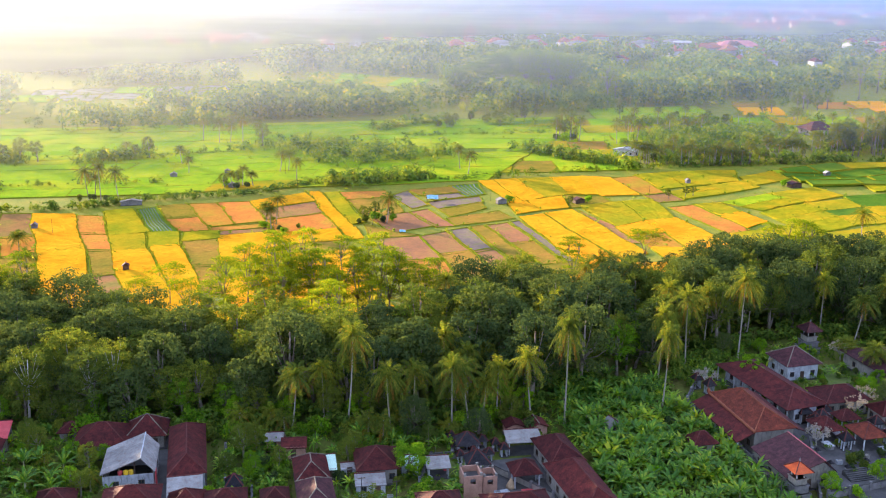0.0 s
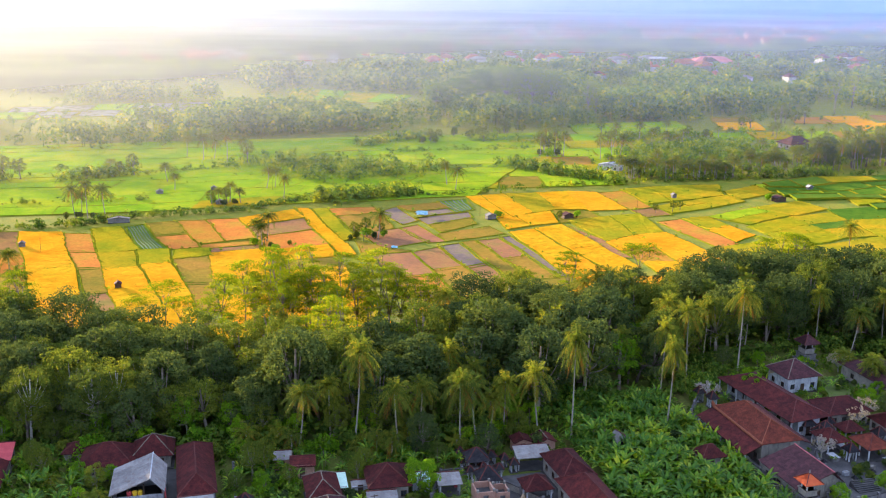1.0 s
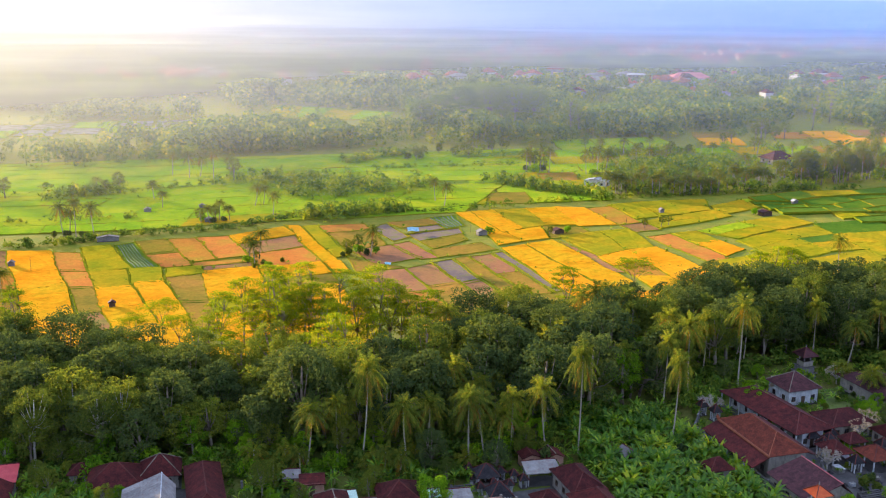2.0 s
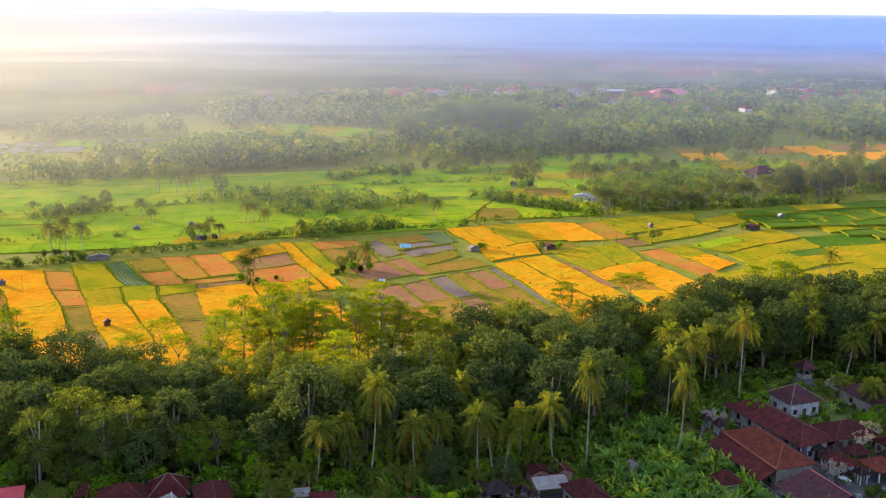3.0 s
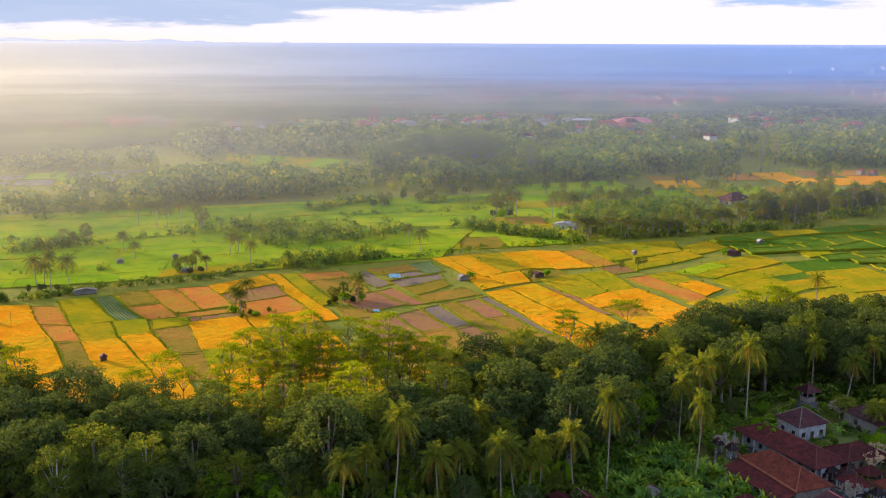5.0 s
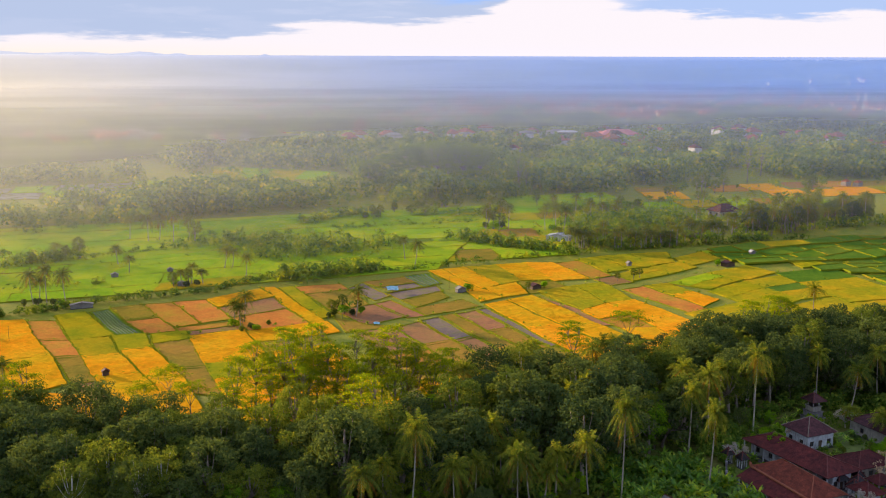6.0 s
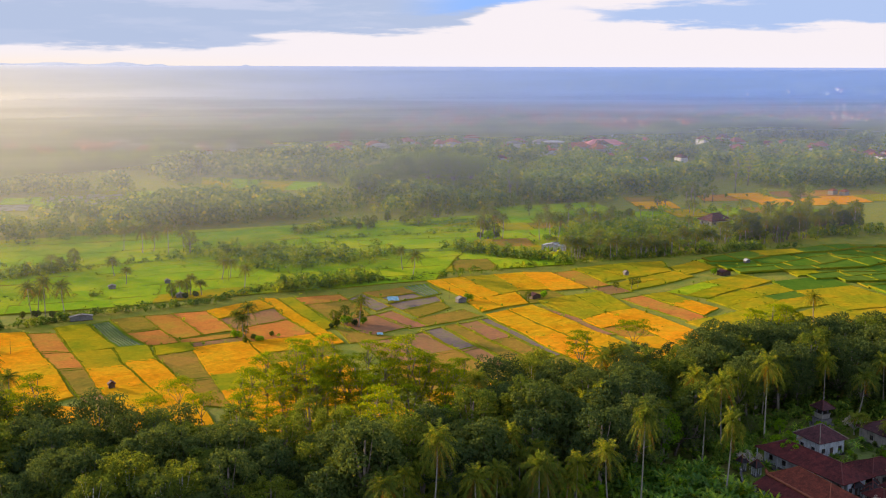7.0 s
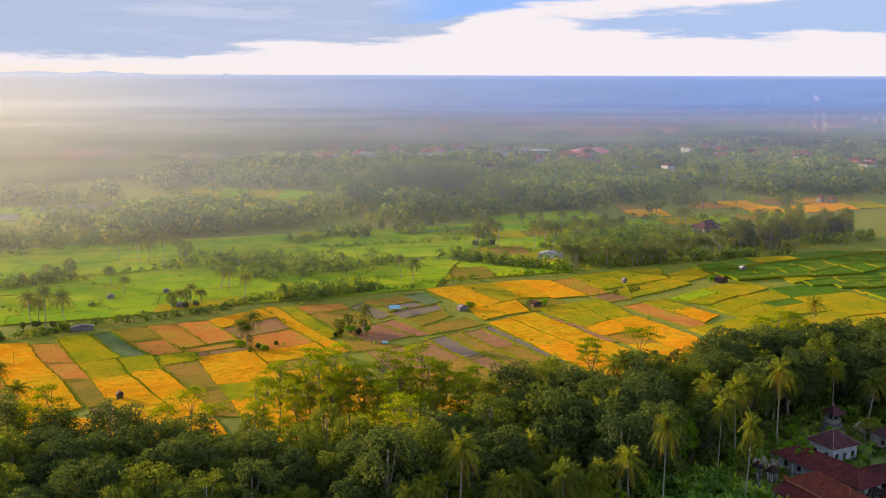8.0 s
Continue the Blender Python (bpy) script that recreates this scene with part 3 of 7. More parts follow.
    if kind == "beds":
        strips = 6
        for i in range(strips):
            s = Shape()
            u0 = du * 2 + (1 - 4 * du) * (i + 0.2) / strips
            u1 = u0 + (1 - 4 * du) * 0.22 / strips
            n = 12
            pts = []
            for u, zz in ((u0, 0.1), (u0 + (u1 - u0) * 0.3, 0.32), (u0 + (u1 - u0) * 0.7, 0.32), (u1, 0.1)):
                pts += [at(u, dv * 2 + (1 - 4 * dv) * j / n, base + zz + random.uniform(-0.02, 0.04)) for j in range(n + 1)]
            s.add(pts, [(r * (n + 1) + j, (r + 1) * (n + 1) + j, (r + 1) * (n + 1) + j + 1, r * (n + 1) + j + 1) for r in range(3) for j in range(n)])
            part("plastic_strip", s.v, s.f, PLASTIC, top)
    return top


PLASTIC = surface("pale_mulch_film", (0.10, 0.12, 0.11), (0.17, 0.19, 0.18), 0.6, 5, 0.9, 0.3, spec=0.1)


def strip(tl, tr, br, bl, cells, **kw):
    """A column of fields from far to near between two edges; cells are (crop, share of the length)."""
    total, at = sum(s for _, s in cells), 0.0
    A, B, C, D = (Vector(p) for p in (tl, tr, br, bl))
    for kind, s in cells:
        t0, t1 = at / total, (at + s) / total
        paddy(kind, (A.lerp(D, t0), B.lerp(C, t0), B.lerp(C, t1), A.lerp(D, t1)), **kw)
        at += s


# western fields, column by column
strip((-178, 360), (-166, 361), (-122, 262), (-140, 258), [("ripe", 4), ("turning", 3), ("olive", 4)])
strip((-165, 362), (-154, 363), (-118, 278), (-130, 272), [("soil", 4), ("stubble", 3), ("olive", 4)])
strip((-154, 363), (-137, 363), (-107, 289), (-118, 280), [("ripe", 6), ("ripe", 4)])
strip((-137, 362), (-126, 360), (-92, 275), (-98, 272), [("stubble", 3), ("stubble", 2.6), ("olive", 3), ("soil", 2)])
strip((-128, 368), (-119, 373), (-103, 340), (-115, 334), [("turning", 1)])
strip((-117, 372), (-110, 376), (-94, 341), (-103, 340), [("beds", 1)])
strip((-110, 378), (-99, 381), (-83, 343), (-93, 340), [("olive", 1), ("stubble", 1)])
strip((-99, 381), (-88, 383), (-75, 352), (-84, 348), [("stubble", 1)])
strip((-88, 384), (-75, 386), (-65, 356), (-75, 352), [("stubble", 1)])
strip((-115, 334), (-104, 336), (-80, 276), (-92, 274), [("turning", 2), ("ripe", 2), ("ripe", 2)])
strip((-103, 337), (-93, 339), (-71, 279), (-80, 277), [("turning", 1.6), ("ripe", 4)])
strip((-90, 338), (-80, 341), (-77, 332), (-87, 327), [("turning", 1)])
strip((-87, 326), (-75, 331), (-61, 272), (-70, 275), [("olive", 3), ("olive", 2.5)])
strip((-83, 346), (-64, 352), (-60, 341), (-79, 335), [("stubble", 1), ("soil", 1)])
strip((-77, 334), (-59, 340), (-42, 268), (-60, 268), [("ripe", 2), ("ripe", 1.5), ("turning", 1.6), ("ripe", 2)])
strip((-92, 275), (-72, 278), (-66, 258), (-86, 255), [("ripe", 1)])
strip((-75, 387), (-57, 402), (-45, 370), (-64, 358), [("ripe", 1), ("soil", 1.2)])
strip((-64, 357), (-46, 369), (-38, 347), (-56, 338), [("stubble", 1)])
strip((-56, 404), (-50, 404), (-31, 347), (-37, 345), [("ripe", 1)])
strip((-49, 402), (-42, 404), (-28, 356), (-33, 352), [("turning", 1)])
strip((-57, 338), (-38, 345), (-22, 290), (-41, 285), [("ripe", 1), ("olive", 1), ("ripe", 2)])
strip((-36, 345), (-31, 347), (-27, 334), (-32, 332), [("ripe", 1)])
strip((-122, 284), (-100, 276), (-92, 254), (-114, 256), [("ripe", 1)])
strip((-60, 268), (-22, 290), (-14, 262), (-50, 250), [("ripe", 1), ("turning", 1)])
strip((-62, 257), (-50, 250), (-46, 234), (-60, 236), [("ripe", 1)])
strip((-50, 250), (-32, 256), (-29, 237), (-46, 234), [("ripe", 1)])
strip((-32, 256), (-14, 262), (-8, 241), (-29, 237), [("ripe", 1), ("turning", 1)])
strip((-41, 284), (-22, 290), (-20, 284), (-40, 276), [("olive", 1)])
# the wet middle
strip((-41, 404), (-24, 408), (-15, 372), (-28, 362), [("stubble", 1), ("olive", 2)])
strip((-20, 398), (-14, 410), (-6, 384), (-12, 378), [("water", 1)])
strip((-13, 411), (4, 417), (11, 399), (-2, 392), [("olive", 1), ("water", 0.8)])
strip((4, 418), (16, 423), (18, 404), (10, 398), [("beds", 1)])
strip((-5, 388), (15, 398), (17, 378), (4, 366), [("water", 1), ("olive", 1)])
strip((3, 363), (22, 374), (27, 363), (6, 352), [("olive", 1)])
strip((-27, 362), (-12, 371), (-2, 352), (-17, 342), [("soil", 1)])
strip((-12, 371), (-5, 376), (5, 352), (-2, 350), [("soil", 1)])
strip((-28, 352), (-18, 342), (-8, 338), (-24, 333), [("olive", 1)])
strip((-21, 332), (-8, 336), (6, 290), (-10, 288), [("soil", 1.4), ("stubble", 1)])
strip((-7, 336), (2, 342), (17, 295), (7, 292), [("soil", 1), ("olive", 1)])
strip((3, 343), (10, 348), (24, 300), (18, 297), [("water", 1.2), ("soil", 1)])
strip((11, 349), (16, 352), (31, 303), (25, 301), [("olive", 1)])
strip((17, 352), (25, 356), (39, 306), (32, 304), [("soil", 1), ("olive", 1)])
strip((26, 357), (30, 359), (43, 310), (40, 308), [("water", 1)])
strip((-9, 287), (42, 307), (46, 280), (-4, 262), [("olive", 1), ("ripe", 1)])
# golden east
strip((45, 304), (87, 309), (92, 285), (50, 280), [("ripe", 1)])
strip((88, 309), (142, 305), (146, 285), (92, 285), [("ripe", 1)])
strip((143, 305), (206, 318), (208, 290), (146, 285), [("ripe", 1)])
strip((30, 364), (39, 369), (58, 308), (44, 305), [("ripe", 1.4), ("ripe", 1)])
strip((40, 370), (52, 377), (68, 318), (59, 310), [("ripe", 1), ("ripe", 1)])
strip((16, 428), (23, 431), (33, 390), (28, 388), [("ripe", 1)])
strip((23, 431), (34, 434), (42, 399), (33, 391), [("ripe", 1)])
strip((34, 434), (48, 437), (53, 405), (42, 397), [("turning", 1)])
strip((48, 437), (62, 441), (66, 405), (53, 405), [("ripe", 1)])
strip((62, 441), (76, 439), (82, 405), (66, 402), [("ripe", 1)])
strip((76, 438), (88, 441), (94, 410), (83, 405), [("stubble", 1)])
strip((88, 444), (102, 450), (105, 421), (94, 416), [("turning", 1)])
strip((102, 450), (116, 455), (120, 429), (106, 422), [("turning", 1)])
strip((116, 455), (136, 457), (132, 435), (120, 430), [("turning", 1)])
strip((136, 443), (154, 456), (156, 439), (135, 424), [("turning", 1)])
strip((154, 457), (176, 464), (178, 442), (157, 440), [("green", 1), ("young", 1)])
strip((27, 386), (34, 390), (38, 376), (29, 370), [("ripe", 1)])
strip((35, 391), (50, 400), (50, 381), (39, 376), [("ripe", 1)])
strip((52, 402), (66, 400), (69, 387), (52, 381), [("olive", 1)])
strip((56, 383), (72, 391), (76, 362), (64, 352), [("turning", 1)])
strip((73, 391), (86, 396), (89, 365), (77, 362), [("turning", 1)])
strip((54, 377), (63, 352), (69, 330), (62, 330), [("soil", 1)])
strip((64, 350), (76, 360), (86, 308), (74, 312), [("ripe", 1), ("stubble", 1.2), ("ripe", 1)])
strip((77, 360), (90, 364), (101, 316), (87, 310), [("ripe", 1), ("ripe", 1)])
strip((84, 404), (96, 409), (99, 396), (88, 392), [("soil", 1)])
strip((97, 411), (116, 424), (122, 410), (101, 398), [("turning", 1), ("turning", 1)])
strip((117, 425), (134, 434), (137, 421), (122, 411), [("turning", 1)])
strip((90, 382), (101, 387), (112, 350), (102, 344), [("stubble", 1)])
strip((102, 388), (112, 391), (121, 362), (112, 352), [("turning", 1), ("ripe", 1)])
strip((113, 393), (135, 407), (148, 394), (126, 379), [("green", 1), ("turning", 1)])
strip((136, 408), (162, 421), (167, 406), (149, 394), [("turning", 1)])
strip((124, 376), (147, 391), (154, 357), (133, 344), [("turning", 1), ("turning", 0.7), ("turning", 1)])
strip((147, 391), (166, 400), (168, 360), (154, 357), [("turning", 1), ("young", 0.8), ("turning", 1)])
strip((101, 342), (131, 356), (142, 306), (112, 300), [("turning", 1), ("ripe", 1)])
strip((133, 343), (168, 358), (172, 315), (143, 306), [("turning", 1), ("ripe", 1)])
strip((168, 405), (196, 412), (200, 355), (170, 350), [("young", 1), ("turning", 0.8), ("turning", 1)])
strip((170, 348), (202, 353), (206, 318), (173, 315), [("turning", 1), ("ripe", 1)])
# contour terraces in the east
def terrace(j, x):
    return 352 + 10.4 * j + 6.0 * math.sin(x * 0.035 + j * 0.55) + 3.0 * math.sin(x * 0.11 + 1.7 * j) + 0.13 * (x - 156)


for j in range(11):
    x = 206 - 6.5 * max(0, j - 3) + random.uniform(-4, 4) if j < 7 else 160 + random.uniform(-3, 3)
    while x < 318:
        x1 = x + random.uniform(12, 26)
        kind = random.choices(("young", "green", "turning"), (0.86, 0.07, 0.12 if j < 3 else 0.03))[0]
        paddy(kind, ((x, terrace(j + 1, x)), (x1, terrace(j + 1, x1)), (x1, terrace(j, x1)), (x, terrace(j, x))), cell=2.0, base=0.3 * ((2 * j) % 3) + random.uniform(0, 0.2), bank=random.uniform(0.4, 0.6))
        x = x1

# the green plain beyond the hedge: rows of uneven length, cut at uneven places
def plain(u, v):
    n = Vector((-255, 373)).lerp(Vector((20, 430)), u)
    f = Vector((-330, 540)).lerp(Vector((90, 625)), u)
    p = n.lerp(f, v)
    return p + Vector((0, 9 * noise.noise((p.x * 0.012, p.y * 0.012, 6))))


def green_plain():
    v = 0.0
    while v < 0.985:
        v1 = min(1.0, v + random.uniform(0.05, 0.12))
        u, skew = 0.0, random.uniform(-0.02, 0.02)
        while u < 0.995:
            u1 = min(1.0, u + random.uniform(0.06, 0.16))
            kind = random.choices(("green", "turning", "young"), (0.93, 0.035, 0.035))[0]
            k = lambda w: min(1.0, max(0.0, w + skew)) if 0 < w < 1 else w
            paddy(kind, (plain(k(u), v1), plain(k(u1), v1), plain(u1, v), plain(u, v)), cell=3.0, rough=0.8, bank=random.uniform(0.12, 0.4), base=random.uniform(0, 0.2))
            u = u1
        v = v1


green_plain()
for i in range(4):
    for j in range(6):
        x0, y0 = 14 + i * 20 + j * 7, 446 + j * 27 + i * 3
        paddy(("turning", "green", "green", "olive", "green")[(i * 3 + j) % 5], ((x0, y0 + 26), (x0 + 20, y0 + 29), (x0 + 18, y0 + 2), (x0, y0)), cell=3.0, rough=0.8)
for i in range(3):
    for j in range(2):
        x0, y0 = 96 + i * 26, 605 + j * 28 + i * 6
        paddy("green", ((x0, y0 + 27), (x0 + 25, y0 + 33), (x0 + 25, y0 + 6), (x0, y0)), cell=4.0)
for i in range(5):
    x0 = 176 + i * 27
    paddy(("green", "turning", "green", "olive", "green")[i], ((x0 + 3, 624 + i * 3), (x0 + 28, 627 + i * 3), (x0 + 25, 598 + i * 3), (x0, 594 + i * 3)), cell=4.0)
# far clearings
for i in range(4):
    paddy("green" if i % 2 else "turning", ((-112 + i * 26, 880 - i * 14), (-86 + i * 26, 866 - i * 14), (-84 + i * 20, 780 - i * 4), (-108 + i * 20, 800 - i * 6)), cell=5.0)
for i in range(7):
    for j in range(2):
        x0, y0 = 195 + i * 30 + random.uniform(-4, 4), 632 + j * 36 + i * 3 + random.uniform(-6, 6)
        if random.random() < 0.2:
            continue
        paddy((("ripe", "ripe", "turning", "ripe", "ripe", "ripe", "turning") if j == 0 else ("olive", "ripe", "stubble", "ripe", "soil", "stubble", "olive"))[i], ((x0 + 6, y0 + 34), (x0 + 35, y0 + 36), (x0 + 29, y0), (x0, y0)), cell=5.0)
for i in range(6):
    for j in range(2):
        x0, y0 = -290 + i * 27, 668 + j * 34 + i * 9
        paddy("pond" if (i + j) % 3 else "green", ((x0 - 6, y0 + 33), (x0 + 20, y0 + 36), (x0 + 26, y0), (x0, y0)), cell=5.0)


# ---- plants ----
def bulk_mesh(name, pts, mat):
    """One mesh of many loose quads from an (n, 4, 3) array."""
    me = bpy.data.meshes.new(name)
    n = len(pts)
    me.vertices.add(4 * n), me.loops.add(4 * n), me.polygons.add(n)
    me.vertices.foreach_set("co", np.ascontiguousarray(pts, dtype=np.float32).ravel())
    me.loops.foreach_set("vertex_index", np.arange(4 * n, dtype=np.int32))
    me.polygons.foreach_set("loop_start", np.arange(0, 4 * n, 4, dtype=np.int32))
    me.materials.append(mat)
    me.update(calc_edges=True)
    return me


def unit(a):
    return a / (np.linalg.norm(a, axis=1)[:, None] + 1e-9)


def broad_tree(seed, h, r, leaf, bark, lobes=12, count=1400, size=0.75, open_=0.0, name="broadleaf_tree", label="", trunk=0.45, thick=0.035):
    rng = np.random.default_rng(seed)
    top = thing(name, label, "tree", "trees of the wooded belt")
    base, mid = trunk * h, (trunk * h + h) / 2
    rz = (h - base) / 2
    lean = rng.normal(size=2) * 0.04 * h
    s = Shape()
    fork = Vector((lean[0] * 0.6, lean[1] * 0.6, base * 1.05))
    s.tube([(0, 0, -0.3), (lean[0] * 0.2, lean[1] * 0.2, base * 0.5), fork, (lean[0], lean[1], mid + rz * 0.4)], [h * thick, h * thick * 0.75, h * thick * 0.6, h * thick * 0.2])
    crown = Shape()
    cs = []
    lobes = int(lobes * 1.6)
    for i in range(lobes):
        a, u = 2.4 * i + rng.uniform(-0.4, 0.4), (i + 0.5) / lobes
        rad = r * (0.15 + 0.72 * math.sin(math.pi * min(0.92, 0.12 + 0.62 * u))) * rng.uniform(0.65, 1.15)
        z = mid + rz * (0.82 - 1.75 * u * rng.uniform(0.85, 1.1))
        c = Vector((lean[0] + rad * math.cos(a), lean[1] + rad * math.sin(a), z))
        cs.append((c, r * rng.uniform(0.24, 0.38)))
        if i % 2 == 0:
            m = fork.lerp(c, 0.5) + Vector((0, 0, -0.04 * h))
            s.tube([fork, m, c], [h * thick * 0.32, h * thick * 0.18, h * thick * 0.06], 4)
    for c, lr in cs:
        n = int(count / lobes)
        d = unit(rng.normal(size=(n, 3)) + np.array([0, 0, 0.35]))
        rad = lr * rng.uniform(0.62 - open_, 1.08 + open_, size=(n, 1))
        p = np.array(c) + d * rad * np.array([1, 1, 0.72])
        crown.quads(p, unit(d + rng.normal(size=(n, 3)) * 0.55 + np.array([0, 0, 0.3])), size * rng.uniform(0.6, 1.25, n), rng)
    part("trunk", s.v, s.f, bark, top, smooth=True)
    part("crown", crown.v, crown.f, leaf, top)
    return top


def umbrella_tree(seed, h, r, count=6800, size=0.46, leaf=None, name="feathery_tree", label="tall feathery tree with flat layered yellow-green crown", layers=((0.98, 0.50, 6), (0.89, 0.85, 9), (0.78, 1.05, 9), (0.66, 1.0, 7), (0.54, 0.9, 5), (0.43, 0.7, 3)), loose=0.75, bark=None):
    """A trunk that forks into rising limbs, under many flat sprays of fine leaves, stepped in layers with gaps between."""
    rng = np.random.default_rng(seed)
    top = thing(name, label, "tree", "trees of the wooded belt")
    s, crown = Shape(), Shape()
    fork = Vector((rng.normal() * 0.5, rng.normal() * 0.5, h * 0.42))
    k = h / 22
    s.tube([(0, 0, -0.3), fork * 0.5, fork], [0.36 * k, 0.28 * k, 0.2 * k])
    limbs = []
    for i in range(5):
        a = i * 1.256 + rng.uniform(-0.4, 0.4)
        tip = Vector((math.cos(a) * r * 0.38, math.sin(a) * r * 0.38, h * rng.uniform(0.66, 0.8)))
        mid = fork.lerp(tip, 0.5) + Vector((0, 0, 0.03 * h))
        s.tube([fork, mid, tip], [0.17 * k, 0.13 * k, 0.08 * k], 5)
        limbs.append(tip)
    total = sum(m for _, _, m in layers)
    for up, wide, many in layers:
        for i in range(many):
            a, u = 2.4 * i + rng.uniform(-0.6, 0.6), (i + 0.6) / many
            rad = r * wide * math.sqrt(u) * rng.uniform(0.65, 1.05)
            c = Vector((rad * math.cos(a), rad * math.sin(a), h * (up - 0.08 * (rad / r) ** 2 + rng.normal() * 0.018)))
            near = min(limbs, key=lambda p: (p - c).length)
            start = near if near.z < c.z + 0.02 * h else fork
            m = start.lerp(c, 0.6) + Vector((0, 0, 0.02 * h))
            s.tube([start, m, c], [0.08 * k, 0.05 * k, 0.02 * k], 4)
            n, lr = int(count / total * rng.uniform(0.7, 1.3)), r * rng.uniform(0.24, 0.40)
            q = rng.normal(size=(n, 3)) * np.array([lr * 0.5, lr * 0.5, 0.17 * k])
            q[:, 2] -= 0.10 * (q[:, 0] ** 2 + q[:, 1] ** 2) / lr
            crown.quads(np.array(c) + q, unit(rng.normal(size=(n, 3)) * loose + np.array([0, 0, 1.0])), size * rng.uniform(0.6, 1.3, n), rng, 0.5)
    part("trunk", s.v, s.f, bark or BARK, top, smooth=True)
    part("crown", crown.v, crown.f, leaf or LEAF_FEATHER, top)
    return top


def frond(s, base, yaw, rise, length, droop, rng, width=0.72, pairs=19):
    """One feather leaf: a bowed rib with drooping leaflets on either side."""
    out, up = Vector((math.cos(yaw), math.sin(yaw), 0)), Vector((0, 0, 1))
    side = out.cross(up)
    pts = []
    for i in range(pairs + 1):
        t = i / pairs
        pts.append(Vector(base) + out * (length * t * math.cos(rise) * (1 - 0.12 * t)) + up * (length * (t * math.sin(rise) - droop * t * t)))
    for i in range(pairs):
        t = (i + 0.5) / pairs
        w = width * (0.35 + 1.0 * math.sin(math.pi * min(1, 0.15 + 0.8 * t))) * rng.uniform(0.85, 1.15)
        a, b = pts[i], pts[i + 1]
        d = (b - a).normalized()
        for sg in (-1, 1):
            tip = a.lerp(b, 0.9) + side * sg * w * 0.7 + d * w * 0.5 - up * w * rng.uniform(0.35, 0.9)
            s.add([a - up * 0.02, a.lerp(b, 0.55), tip + d * 0.05, tip - d * 0.03], [(0, 1, 2, 3)])
    n = Vector((0, 0, 0.05))
    for i in range(0, pairs, 3):
        a, b = pts[i], pts[min(i + 3, pairs)]
        s.add([a - side * 0.05, a + side * 0.05, b + side * 0.03, b - side * 0.03], [(0, 1, 2, 3)])


def palm_tree(seed, h, dry=3, lean=0.06, length=5.6, green=30, label="tall coconut palm with slender grey trunk", leaf=None):
    rng = np.random.default_rng(seed)
    top = thing("coconut_palm", label, "palm", "coconut palms")
    s, a = Shape(), rng.uniform(0, 6.28)
    k = lean * h * rng.uniform(0.6, 1.3)
    path = [(-k * math.cos(a) * (1 - t) ** 2, -k * math.sin(a) * (1 - t) ** 2, t * h - 0.3 * (t == 0)) for t in (0, 0.06, 0.25, 0.5, 0.75, 1.0)]
    s.tube(path, [0.3, 0.22, 0.17, 0.15, 0.135, 0.15], 7)
    part("trunk", s.v, s.f, PALM_BARK, top, smooth=True)
    c, d = Shape(), Shape()
    for i in range(green):
        u = i / green
        frond(c, (0, 0, h - 0.1), 2.4 * i + rng.uniform(-0.2, 0.2), 1.25 - 1.75 * u + rng.uniform(-0.22, 0.22), length * rng.uniform(0.78, 1.08), 0.38 + 0.46 * u, rng)
    for i in range(dry):
        frond(d, (0, 0, h - 0.25), rng.uniform(0, 6.28), -0.55 + rng.uniform(-0.25, 0.15), length * 0.75, 0.6, rng, 0.5, 12)
    part("crown", c.v, c.f, leaf or LEAF_PALM, top)
    if dry:
        part("dry_fronds", d.v, d.f, LEAF_DRY, top, "orange-brown dead hanging fronds")
    nuts = Shape()
    for i in range(7):
        b = rng.uniform(0, 6.28)
        x, y, z = 0.38 * math.cos(b), 0.38 * math.sin(b), h - 0.45 - rng.uniform(0, 0.35)
        nuts.tube([(x, y, z - 0.2), (x, y, z - 0.1), (x, y, z + 0.1), (x, y, z + 0.2)], [0.05, 0.17, 0.17, 0.05], 5)
    part("coconuts", nuts.v, nuts.f, NUT, top, smooth=True)
    return top


def banana_leaf_mesh(length, width, droop, seed):
    rng = np.random.default_rng(seed)
    s, n = Shape(), 7
    rows = []
    for i in range(n + 1):
        t = i / n
        x, z = length * t * (1 - 0.22 * droop * t), length * (1.05 * t - droop * 1.15 * t * t)
        w = width * (0.12 + 0.95 * math.sin(math.pi * min(1.0, 0.06 + 0.92 * t)) ** 0.6) * (0.0 if i == n else 1) * rng.uniform(0.85, 1.1)
        rows.append([(x, -w, z + 0.28 * w), (x, 0, z), (x, w, z + 0.28 * w)])
    for i in range(n):
        for j in range(2):
            a, b, c, d = rows[i][j], rows[i][j + 1], rows[i + 1][j + 1], rows[i + 1][j]
            s.add([a, b, c, d], [(0, 1, 2, 3)])
    return mesh_of("banana_leaf", s.v, s.f, LEAF_BANANA)


BANANA_LEAVES = [banana_leaf_mesh(2.5, 0.27, 0.5, 1), banana_leaf_mesh(2.8, 0.30, 0.8, 2), banana_leaf_mesh(2.3, 0.26, 0.25, 3)]


